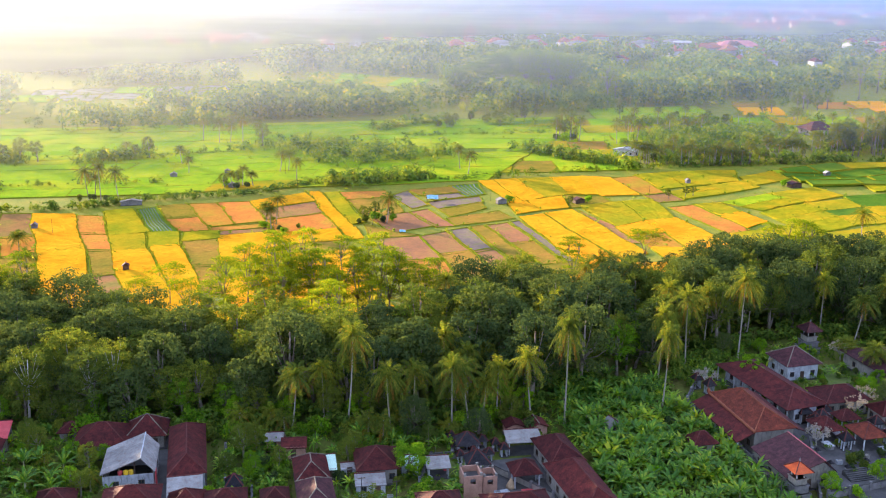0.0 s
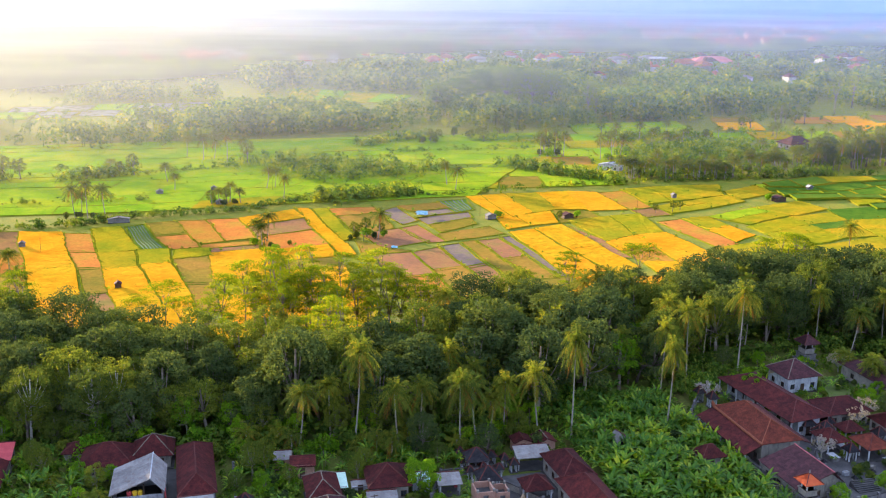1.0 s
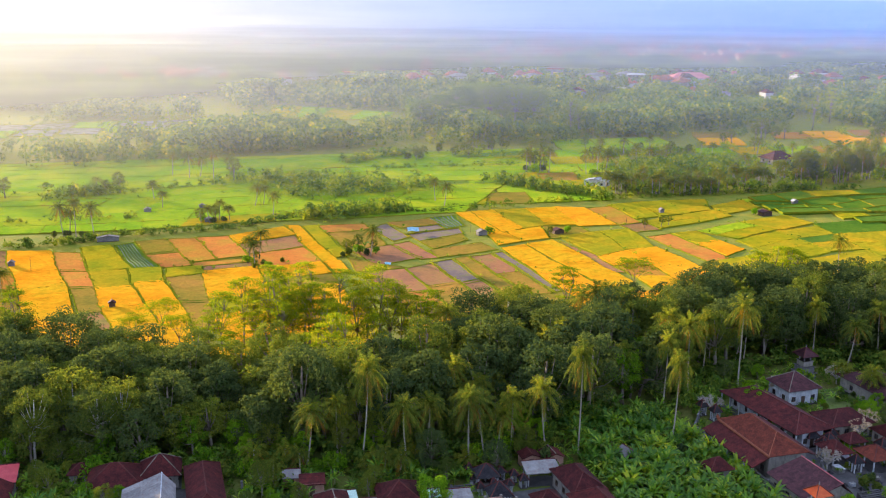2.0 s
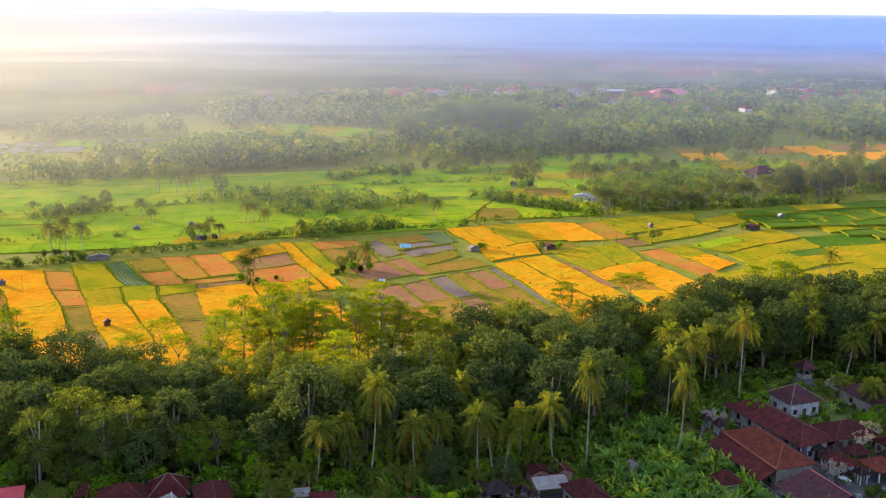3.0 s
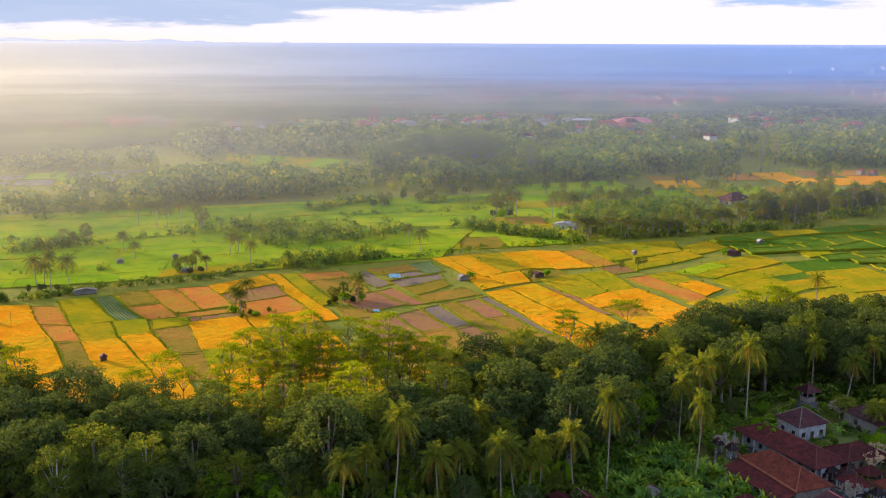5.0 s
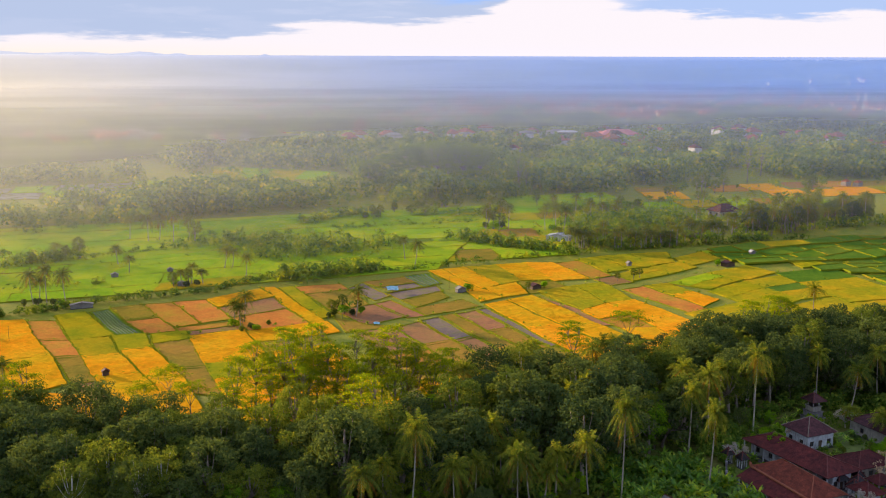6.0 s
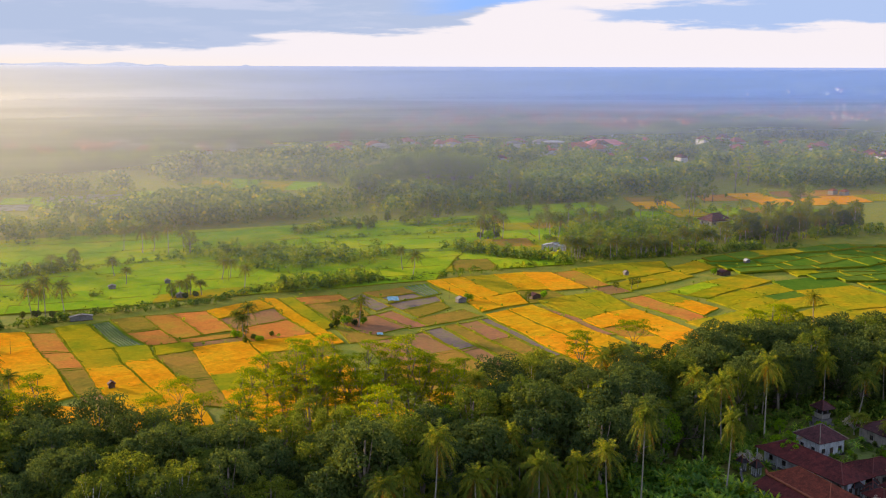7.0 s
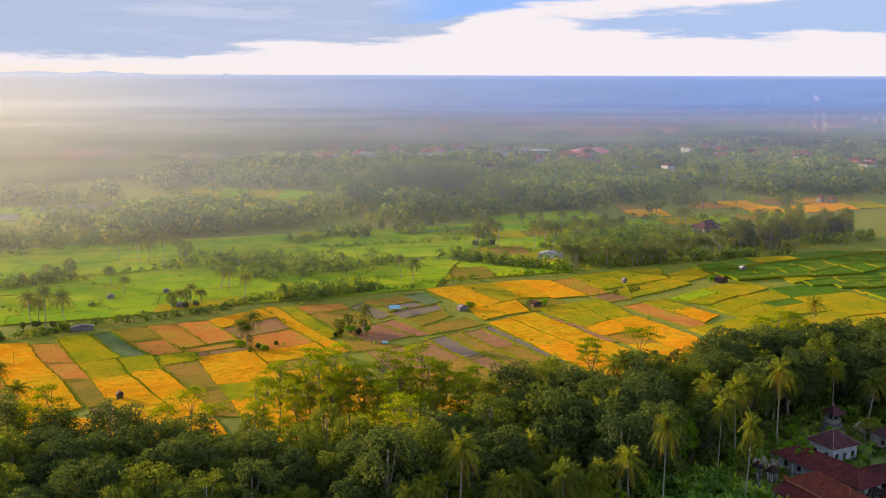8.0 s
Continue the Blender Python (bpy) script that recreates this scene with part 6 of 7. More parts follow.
def wall(top, m, length, height, thick, mat, openings=(), name="wall", label=""):
    """A wall along local x from 0 to length, with openings (start, width, sill, head, kind) cut through it."""
    s = Shape()
    x = 0.0
    for a, w, sill, head, kind in sorted(openings):
        s.box(x, 0, -0.2, a, thick, height, m)
        if sill > 0:
            s.box(a, 0, -0.2, a + w, thick, sill, m)
        if head < height:
            s.box(a, 0, head, a + w, thick, height, m)
        x = a + w
    s.box(x, 0, -0.2, length, thick, height, m)
    ob = part(name, s.v, s.f, mat, top, label)
    for a, w, sill, head, kind in openings:
        if kind == "open":
            continue
        win = part("window" if kind == "window" else "door", *frame_shape(a, w, sill, head, thick, m), TIMBER, top)
        g = Shape()
        if kind == "window":
            for i in range(2):
                g = Shape()
                x0 = a + 0.09 + i * (w - 0.13) / 2
                g.box(x0, thick * 0.45, sill + 0.09, x0 + (w - 0.23) / 2, thick * 0.55, head - 0.09, m)
                part("pane", g.v, g.f, GLASS, win)
        else:
            g.box(a + 0.08, thick * 0.35, sill, a + w - 0.08, thick * 0.6, head - 0.08, m)
            part("door_leaf", g.v, g.f, TIMBER, win)
    return ob


def frame_shape(a, w, sill, head, thick, m):
    s, t, o = Shape(), 0.08, -0.03
    s.box(a, o, sill, a + t, thick * 0.8, head, m).box(a + w - t, o, sill, a + w, thick * 0.8, head, m)
    s.box(a + t, o, head - t, a + w - t, thick * 0.8, head, m)
    if sill > 0:
        s.box(a + t, o - 0.06, sill, a + w - t, thick * 0.8, sill + t, m)
        s.box(a + w / 2 - 0.025, o + 0.02, sill + t, a + w / 2 + 0.025, thick * 0.7, head - t, m)
    return s.v, s.f


def spread(length, n, w=1.1, sill=1.0, head=2.2, kind="window"):
    return [((i + 0.5) * length / n - w / 2, w, sill, head, kind) for i in range(n)]


FOOT = []


def clear_of(x, y, gap=0.7):
    """True where no house or paved court stands."""
    for hx, hy, w, d, turn in FOOT:
        c, k = math.cos(-turn), math.sin(-turn)
        u, v = (x - hx) * c - (y - hy) * k, (x - hx) * k + (y - hy) * c
        if abs(u) < w / 2 + gap and abs(v) < d / 2 + gap:
            return False
    return True


def house(x, y, w, d, turn, wall_h=3.0, rise=2.2, kind="hip", walls=None, tiles=None, cap=None, eave=0.8, label="", name="house", front=2, sides=2, off=0.0, posts=False, category="house", door=True, z=0.0, open_front=False, lift=0.0):
    top = thing(name, label, category, "houses of the village")
    top.matrix_basis = pose(x, y, z, 0, 0, turn)
    FOOT.append((x, y, w, d, radians(turn)))
    walls, tiles = walls or WHITEWASH, tiles or TILE_RED
    iw, idp, t = w - 2 * eave, d - 2 * eave, 0.18
    base = Shape().box(-w / 2 + 0.2, -d / 2 + 0.2, -0.3, w / 2 - 0.2, d / 2 - 0.2, 0.12)
    part("plinth", base.v, base.f, PAVING, top)
    if posts:
        n = max(2, int(idp / 3)) + 1
        for sx in (-1, 1):
            for i in range(n):
                p = Shape().box(sx * (w / 2 - 0.5) - 0.11, -d / 2 + 0.5 + (d - 1.0) * i / (n - 1) - 0.11, 0.1, sx * (w / 2 - 0.5) + 0.11, -d / 2 + 0.5 + (d - 1.0) * i / (n - 1) + 0.11, wall_h)
                part("post", p.v, p.f, WHITEWASH, top)
        iw *= 0.62
    if posts != "open":
        op = spread(iw, front) if front else []
        if op and door:
            k = len(op) // 2
            op[k] = (op[k][0], 1.0, 0.0, 2.15, "door")
        wall(top, pose(-iw / 2, -idp / 2, 0), iw, wall_h, t, walls, op)
        wall(top, pose(iw / 2, idp / 2, 0, 0, 0, 180), iw, wall_h, t, walls)
        sd = spread(idp - 2 * t - 0.02, sides) if sides else []
        wall(top, pose(iw / 2, -idp / 2 + t, 0, 0, 0, 90), idp - 2 * t, wall_h, t, walls, sd)
        wall(top, pose(-iw / 2, idp / 2 - t, 0, 0, 0, -90), idp - 2 * t, wall_h, t, walls, sd)
        if kind == "gable":
            for sy in ((1,) if open_front else (-1, 1)):
                g, yy = Shape(), sy * (idp / 2 - t / 2)
                pts = [(-iw / 2, yy, wall_h), (iw / 2, yy, wall_h), (off * 0.9, yy, wall_h + rise * 0.8)]
                g.add([(a, b - t / 2, c) for a, b, c in pts] + [(a, b + t / 2, c) for a, b, c in pts], [(0, 1, 2), (5, 4, 3), (0, 3, 4, 1), (1, 4, 5, 2), (2, 5, 3, 0)])
                part("gable_wall", g.v, g.f, walls, top)
    roof(top, w, d, wall_h - 0.05 + lift, rise, kind, tiles, cap or CAP_RED, off)
    return top


# houses along the near edge
white = house(-56.6, 165.4, 9.6, 10.5, 11, 3.3, 2.7, "gable", WHITEWASH, SHEET_GREY, WHITEWASH, 0.35, "whitewashed house with open attic under grey sheet roof", front=2, sides=2, off=2.4, door=False, open_front=True, lift=0.6)
for x in (-4.2, -1.5, 1.2, 4.2):
    s = Shape().box(x - 0.09, -4.8, 3.3, x + 0.09, -4.62, 3.95 + 0.27 * max(0.0, x + 4.2 if x < 2.4 else (4.8 - x) * 3))
    part("attic_post", s.v, s.f, TIMBER, white)
for i, (x, m) in enumerate(((-0.4, YELLOW_STUFF), (0.5, YELLOW_STUFF), (-1.4, SHEET_RED))):
    s = Shape()
    s.tube([(x, -4.45, 3.28), (x, -4.45, 4.0), (x, -4.45, 4.15)], [0.42, 0.45, 0.25], 8)
    part("stored_drum", s.v, s.f, m, white, "yellow plastic drum" if m is YELLOW_STUFF else "red drum")
s = Shape().box(4.7, -5.2, 0, 4.85, -3.4, 3.6)
part("red_side_sheet", s.v, s.f, SHEET_RED, white, "upright red metal sheet beside the wall")
# panels lapped over the grey roof
for i in range(5):
    for j in range(2):
        s = Shape()
        n = Vector((-2.7, 0, 7.2)).normalized()
        u0, u1, y0 = 0.02 + j * 0.5, 0.5 + j * 0.49, -5.2 + i * 2.1
        a, b = Vector((-4.8, 0, 3.86)), Vector((2.4, 0, 6.56))
        p = [a.lerp(b, u0) + Vector((0, y0, 0.03 + 0.03 * (i % 2))), a.lerp(b, u1) + Vector((0, y0, 0.03 + 0.03 * (i % 2))), a.lerp(b, u1) + Vector((0, y0 + 2.06, 0.05)), a.lerp(b, u0) + Vector((0, y0 + 2.06, 0.05))]
        s.add(p + [q - n * 0.02 for q in p], [(0, 1, 2, 3), (7, 6, 5, 4), (0, 4, 5, 1), (1, 5, 6, 2), (2, 6, 7, 3), (3, 7, 4, 0)])
        part("roof_panel", s.v, s.f, SHEET_GREY, white)
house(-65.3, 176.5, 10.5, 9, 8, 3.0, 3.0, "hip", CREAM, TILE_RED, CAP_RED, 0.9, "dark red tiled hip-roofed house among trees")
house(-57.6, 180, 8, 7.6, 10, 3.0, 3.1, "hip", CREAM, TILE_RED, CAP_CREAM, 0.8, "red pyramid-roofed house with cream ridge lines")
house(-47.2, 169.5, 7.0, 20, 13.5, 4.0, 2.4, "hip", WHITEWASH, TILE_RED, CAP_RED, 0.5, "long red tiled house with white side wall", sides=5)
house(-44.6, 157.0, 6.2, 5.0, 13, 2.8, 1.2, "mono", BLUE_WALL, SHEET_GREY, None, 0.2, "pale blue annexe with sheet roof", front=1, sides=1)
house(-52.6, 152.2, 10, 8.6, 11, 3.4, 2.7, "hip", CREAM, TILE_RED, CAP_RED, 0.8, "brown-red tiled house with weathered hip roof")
house(-65.8, 152.6, 7, 7, 11, 2.8, 2.4, "hip", CREAM, TILE_RED, CAP_RED, 0.8, "small dark red pyramid-roofed pavilion house")
house(-43.3, 152.6, 6.6, 6.6, 12, 2.8, 2.6, "hip", CREAM, TILE_RED, CAP_RED, 0.8, "small red pyramid-roofed house beside a lane")
house(-87.5, 177.5, 7, 6, 12, 3.0, 1.0, "mono", CREAM, SHEET_RED, None, 0.3, "house with bright red painted sheet roof", front=2)
house(-86, 167.5, 8, 13, 12, 3.0, 2.4, "gable", CREAM, TILE_RED, CAP_CREAM, 0.5, "dark red gabled house with grey gable wall")
house(-73, 181, 5, 4.5, 5, 2.4, 1.5, "hip", CREAM, TILE_RED, CAP_RED, 0.5, "little red-roofed outbuilding under trees", front=1, sides=1)
house(-28, 174.6, 5, 3.6, 6, 2.6, 0.5, "mono", BRICK, TILE_RED, None, 0.3, "shed with rust-red sheet roof", "shed", 1, 1, category="shed")
house(-32.2, 177.3, 3.6, 3, 6, 2.5, 0.5, "mono", BRICK, SHEET_GREY, None, 0.3, "small shed with grey sheet roof", "shed", 1, 0, category="shed")
house(-23.3, 163.7, 6.4, 9.5, 12, 3.3, 2.3, "hip", CREAM, TILE_RED, CAP_CREAM, 0.5, "red tiled house with cream hip lines", sides=3)
house(-21.2, 154.2, 6.6, 10.5, 12, 3.4, 2.4, "hip", CREAM, TILE_DARK, CAP_CREAM, 0.5, "weathered brown tiled house with cream ridge", sides=3)
house(-20.4, 167.6, 2.6, 5.2, 10, 2.3, 0.5, "mono", CREAM, SHEET_GREEN, None, 0.2, "lean-to with pale green sheet roof", "lean_to", 1, 1, category="shed")
house(-16.6, 167.2, 3.4, 2.2, 10, 1.9, 0.3, "mono", WHITEWASH, SHEET_GREY, None, 0.15, "low grey-roofed wash house", "shed", 1, 0, category="shed")
house(-11.6, 167.3, 8.2, 8.6, 9, 3.4, 2.7, "hip", CREAM, TILE_RED, CAP_RED, 0.7, "house with sooty red hip roof and cream walls", front=4)
house(-12.3, 161.0, 5.6, 3.6, 8, 2.4, 0.6, "mono", WHITEWASH, SHEET_GREY, None, 0.2, "whitewashed kitchen with grey sheet roof", front=2, sides=0)
house(-5.5, 168.5, 3.5, 3, 8, 2.4, 0.5, "mono", WHITEWASH, SHEET_GREEN, None, 0.2, "small pale green roofed shed", "shed", 1, 0, category="shed")
house(-0.2, 167.5, 4.6, 4.0, 8, 2.5, 0.6, "mono", WHITEWASH, SHEET_GREY, None, 0.3, "open shed with grey roof on posts", "shed", 1, 0, posts="open", category="shed")
house(-28.4, 154.6, 5.2, 5.4, 12, 2.8, 1.8, "hip", CREAM, TILE_RED, CAP_RED, 0.6, "small red tiled house in a garden", front=1)
house(-36.5, 152.8, 7.5, 6.6, 12, 3.2, 2.1, "hip", CREAM, TILE_RED, CAP_RED, 0.7, "red tiled house in a walled yard")
house(-36.5, 159.6, 3.2, 3.2, 12, 2.6, 1.8, "hip", STONE, THATCH, CAP_RED, 0.5, "black thatched family shrine", "shrine", 0, 0, posts="open", category="shrine")
house(5.4, 176.2, 4.8, 4.6, 10, 2.8, 2.0, "hip", STONE, THATCH, None, 0.6, "black thatched shrine pavilion", "shrine", 0, 0, posts="open", category="shrine")
house(7.1, 168.4, 4.6, 4.4, 10, 2.8, 2.2, "hip", STONE, THATCH, None, 0.6, "black thatched shrine pavilion with stone base", "shrine", 0, 0, posts="open", category="shrine")
house(15.0, 184.5, 4.2, 3.6, 12, 2.5, 0.8, "gable", BRICK, TILE_RED, CAP_RED, 0.3, "small rust-red roofed outhouse", "shed", 1, 0, category="shed")
house(19.6, 184.6, 4.2, 4.4, 14, 2.6, 0.9, "gable", BRICK, TILE_RED, CAP_CREAM, 0.3, "small outhouse with patched red roof", "shed", 1, 0, category="shed")
house(16.4, 177.6, 7.0, 4.4, 8, 2.9, 0.7, "mono", CREAM, SHEET_GREY, None, 0.3, "open shed with rusty grey sheet roof", "shed", 1, 0, posts="open", category="shed")
house(22.6, 171.5, 7.2, 11, 15.5, 3.5, 2.4, "hip", CREAM, TILE_RED, CAP_RED, 0.6, "dark red tiled long house beside bananas", sides=3)
house(25.6, 157.5, 8.2, 19, 15.5, 3.6, 2.8, "hip", CREAM, TILE_RED, CAP_RED, 0.6, "long dark red tiled house beside bananas", sides=5)
house(15.7, 165.2, 5.6, 5.2, 12, 2.8, 2.0, "hip", CREAM, TILE_RED, CAP_RED, 0.7, "open red-roofed pavilion in a paved court", "pavilion", 0, 0, posts="open", category="pavilion")
house(13.5, 152.2, 12, 7.6, 10, 3.3, 2.0, "hip", CREAM, TILE_RED, CAP_RED, 0.7, "wide red tiled house before the court", front=4)
house(0.2, 152.6, 8, 6.8, 8, 3.2, 2.0, "hip", CREAM, TILE_RED, CAP_RED, 0.7, "red tiled house by the lane")
house(35.5, 186, 3.8, 3.4, 25, 1.9, 1.2, "gable", TIMBER, SHEET_GREY, None, 0.3, "little brown-roofed field hut among bananas", "hut", 0, 0, category="hut", posts="open")
house(51.4, 177.4, 5.4, 4.6, 12, 2.8, 1.9, "hip", CREAM, TILE_RED, CAP_RED, 0.6, "small red-roofed hut among banana plants", front=1, sides=1)


def brick_shell(x, y, w, d, h, turn):
    top = thing("roofless_tower", "unfinished pinkish brick building without a roof", "building", "houses of the village")
    top.matrix_basis = pose(x, y, 0, 0, 0, turn)
    t = 0.25
    wall(top, pose(-w / 2, -d / 2, 0), w, h, t, BRICK, [(w / 2 - 0.5, 1.0, h - 1.6, h - 0.6, "open")])
    wall(top, pose(w / 2, d / 2, 0, 0, 0, 180), w, h, t, BRICK)
    wall(top, pose(w / 2, -d / 2 + t, 0, 0, 0, 90), d - 2 * t, h, t, BRICK)
    wall(top, pose(-w / 2, d / 2 - t, 0, 0, 0, -90), d - 2 * t, h, t, BRICK)
    s = Shape().box(-w / 2 + t, -d / 2 + t, h - 1.3, w / 2 - t, d / 2 - t, h - 1.15)
    part("floor_slab", s.v, s.f, PAVING, top)
    for sx in (-1, 1):
        for sy in (-1, 1):
            s = Shape().box(sx * (w / 2 - 0.2) - 0.2, sy * (d / 2 - 0.2) - 0.2, h, sx * (w / 2 - 0.2) + 0.2, sy * (d / 2 - 0.2) + 0.2, h + 0.5)
            part("corner_pier", s.v, s.f, CREAM, top)


brick_shell(5.8, 161.6, 3.4, 4.2, 4.2, 10)
brick_shell(9.0, 162.6, 2.6, 3.4, 3.4, 10)

# ---- the temple compound ----
# great hall: an upper hipped roof over a wide lower skirt
hall = house(63.6, 186.6, 9.4, 19, 13, 5.0, 2.8, "hip", CREAM, TILE_ORANGE, CAP_ORANGE, 0.5, "great hall with orange tiled two-tier roof", "hall", 3, 5, category="hall")
for nm, xs, mat in (("skirt_roof", (-8.2, -4.4), TILE_RED), ("skirt_roof", (4.4, 6.6), TILE_RED)):
    s = Shape()
    (x0, x1) = xs
    z0, z1 = (3.2, 4.9) if x0 < 0 else (4.9, 4.1)
    p = [Vector((x0, -9.5, z0)), Vector((x1, -9.5, z1)), Vector((x1, 9.5, z1)), Vector((x0, 9.5, z0))]
    s.add(p + [q - Vector((0, 0, 0.15)) for q in p], [(0, 1, 2, 3), (7, 6, 5, 4), (0, 4, 5, 1), (1, 5, 6, 2), (2, 6, 7, 3), (3, 7, 4, 0)])
    part(nm, s.v, s.f, mat, hall, "darker lower skirt of the roof")
c = Shape()
c.tube([(-4.55, -9.6 + i * 0.95, 5.0) for i in range(21)], [0.24 + 0.05 * (i % 2) for i in range(21)], 6)
c.tube([(-4.55, 9.2, 5.2), (-4.55, 9.6, 5.6), (-4.55, 9.8, 6.2)], [0.4, 0.4, 0.1], 6)
part("ridge_cap", c.v, c.f, CAP_ORANGE, hall, "orange tiled ridge with end ornament")
for i in range(7):
    p = Shape().box(-7.9, -9.1 + i * 3.0, 0.1, -7.6, -8.8 + i * 3.0, 3.25)
    part("post", p.v, p.f, WHITEWASH, hall)
front_hall = house(66.2, 168.6, 10.4, 12.2, 14.5, 3.4, 2.4, "gable", CREAM, TILE_DARK, CAP_PINK, 0.6, "hall with dark red gable roof and pink ridge", "hall", 3, 3, off=2.6, category="hall")
rear_hall = house(72.6, 202.6, 10.5, 26, 18.5, 3.9, 2.3, "hip", WHITEWASH, TILE_RED, CAP_RED, 0.8, "long dark red hall with white veranda posts", "hall", 3, 6, posts=True, category="hall")
house(82.8, 217.2, 9.4, 9, 15, 3.9, 3.1, "hip", WHITEWASH, TILE_DARK, CAP_CREAM, 0.7, "white house with dark purple-brown hip roof", front=3, sides=2)
house(86.2, 198.6, 11, 8.5, 12, 3.3, 2.2, "hip", CREAM, TILE_RED, CAP_RED, 0.8, "cream-walled house with red hip roof", front=4)
house(104, 217, 12, 17, 15, 3.6, 2.6, "hip", CREAM, TILE_DARK, CAP_RED, 0.8, "large house with dark brown hip roof")
house(84.0, 188.6, 4.8, 4.2, 14, 2.8, 1.6, "hip", CREAM, TILE_RED, CAP_RED, 0.6, "open red-roofed temple pavilion", "pavilion", 0, 0, posts="open", category="pavilion")
house(85.6, 181.8, 6.0, 6.6, 14, 2.8, 1.9, "hip", CREAM, TILE_ORANGE, CAP_RED, 0.6, "open pavilion with red tiled roof", "pavilion", 0, 0, posts="open", category="pavilion")
house(78.4, 184.6, 5.4, 6.2, 14, 2.7, 1.8, "hip", CREAM, TILE_RED, CAP_RED, 0.6, "temple pavilion with dull red roof", "pavilion", 0, 0, posts="open", category="pavilion")
house(93.5, 191.5, 6, 6, 14, 3.0, 2.0, "hip", CREAM, TILE_RED, CAP_RED, 0.6, "red-roofed house at the compound wall")
house(94.5, 178.5, 6.5, 7, 14, 3.0, 2.0, "hip", CREAM, TILE_RED, CAP_RED, 0.6, "red-roofed house by the temple steps")
for x, y, w in ((76.2, 191.5, 3.2), (79.4, 189.6, 2.8), (77.4, 187.6, 2.6), (81.2, 192.6, 2.4), (89.6, 186.8, 2.6), (80.5, 179.4, 2.6), (90.4, 181.8, 2.4), (60.2, 205.4, 2.4), (58.2, 208.6, 2.2)):
    house(x, y, w, w, 14, 2.2 + 0.25 * (w - 2), 1.6, "hip", STONE, THATCH, None, 0.35, "small grey stone shrine with black thatch", "shrine", 0, 0, posts="open", category="shrine")


def stone_tower(x, y, base_w, tiers, roof_mat, label, name, top_w):
    top = thing(name, label, "shrine", "temple shrines")
    top.matrix_basis = pose(x, y, 0, 0, 0, 14)
    z, w = -0.2, base_w
    for i, h in enumerate(tiers):
        s = Shape().box(-w / 2, -w / 2, z, w / 2, w / 2, z + h)
        s.box(-w / 2 - 0.15, -w / 2 - 0.15, z + h - 0.2, w / 2 + 0.15, w / 2 + 0.15, z + h)
        part("plinth_tier", s.v, s.f, STONE if i < 2 else CREAM, top)
        z, w = z + h, w * 0.8
    for sx in (-1, 1):
        for sy in (-1, 1):
            p = Shape().box(sx * w * 0.42 - 0.1, sy * w * 0.42 - 0.1, z, sx * w * 0.42 + 0.1, sy * w * 0.42 + 0.1, z + 1.5)
            part("post", p.v, p.f, WHITEWASH, top)
    roof(top, top_w, top_w, z + 1.4, top_w * 0.42, "hip", roof_mat, CAP_RED if roof_mat is not SHEET_RED else CAP_ORANGE)
    s = Shape().tube([(0, 0, z + 1.3 + top_w * 0.42), (0, 0, z + 1.6 + top_w * 0.42), (0, 0, z + 2.1 + top_w * 0.42)], [0.2, 0.14, 0.03], 6)
    part("finial", s.v, s.f, STONE, top)
    return top


stone_tower(91.2, 231, 4.2, (1.8, 1.6, 1.4), TILE_DARK, "tall stone shrine tower with brown tiled roof", "shrine_tower", 4.6)
stone_tower(64.4, 160.6, 3.6, (1.6, 1.6, 1.2), ORANGE_PAINT, "stone gate shrine with bright orange roof", "gate_shrine", 3.8)



def paving(x, y, w, d, turn, label, mat, name="pavement", z=0.05):
    s = Shape()
    m = pose(x, y, 0, 0, 0, turn)
    s.box(-w / 2, -d / 2, -0.15, w / 2, d / 2, z, m)
    if mat is PAVING:
        FOOT.append((x, y, w, d, radians(turn)))
    ob = new(name, mesh_of(name, s.v, s.f, mat))
    return tagged(ob, label, "pavement" if name == "pavement" else "lawn", "", "structure")


paving(79, 176, 17, 32, 14, "worn grey paving of the temple court", PAVING)
paving(14, 165, 14, 18, 12, "worn paving of a family court", PAVING, z=0.04)
paving(-51.5, 166, 4, 22, 12, "concrete lane between two houses", PAVING, z=0.045)
paving(95, 216, 14, 13, 14, "short lawn beside the white house", LAWN, "lawn", 0.08)
paving(-17.5, 157, 5, 12, 12, "mown grass yard", LAWN, "lawn", 0.06)
paving(4, 171, 9, 12, 12, "mossy yard of the family shrine", LAWN, "lawn", 0.07)


def garden_wall(x0, y0, x1, y1, h=1.6, mat=None, label="grey moss-stained compound wall"):
    a, b = Vector((x0, y0, 0)), Vector((x1, y1, 0))
    n = (b - a).length
    top = thing("compound_wall", label, "wall", "compound walls")
    top.matrix_basis = pose(x0, y0, 0, 0, 0, math.degrees(math.atan2(y1 - y0, x1 - x0)))
    s = Shape().box(0, -0.12, -0.2, n, 0.12, h)
    part("wall_body", s.v, s.f, mat or STONE, top)
    s = Shape().box(-0.1, -0.2, h, n + 0.1, 0.2, h + 0.14)
    part("coping", s.v, s.f, PAVING, top)
    k = max(2, int(n / 4))
    for i in range(k + 1):
        s = Shape().box(n * i / k - 0.22, -0.24, -0.2, n * i / k + 0.22, 0.24, h + 0.4)
        part("pier", s.v, s.f, STONE, top)


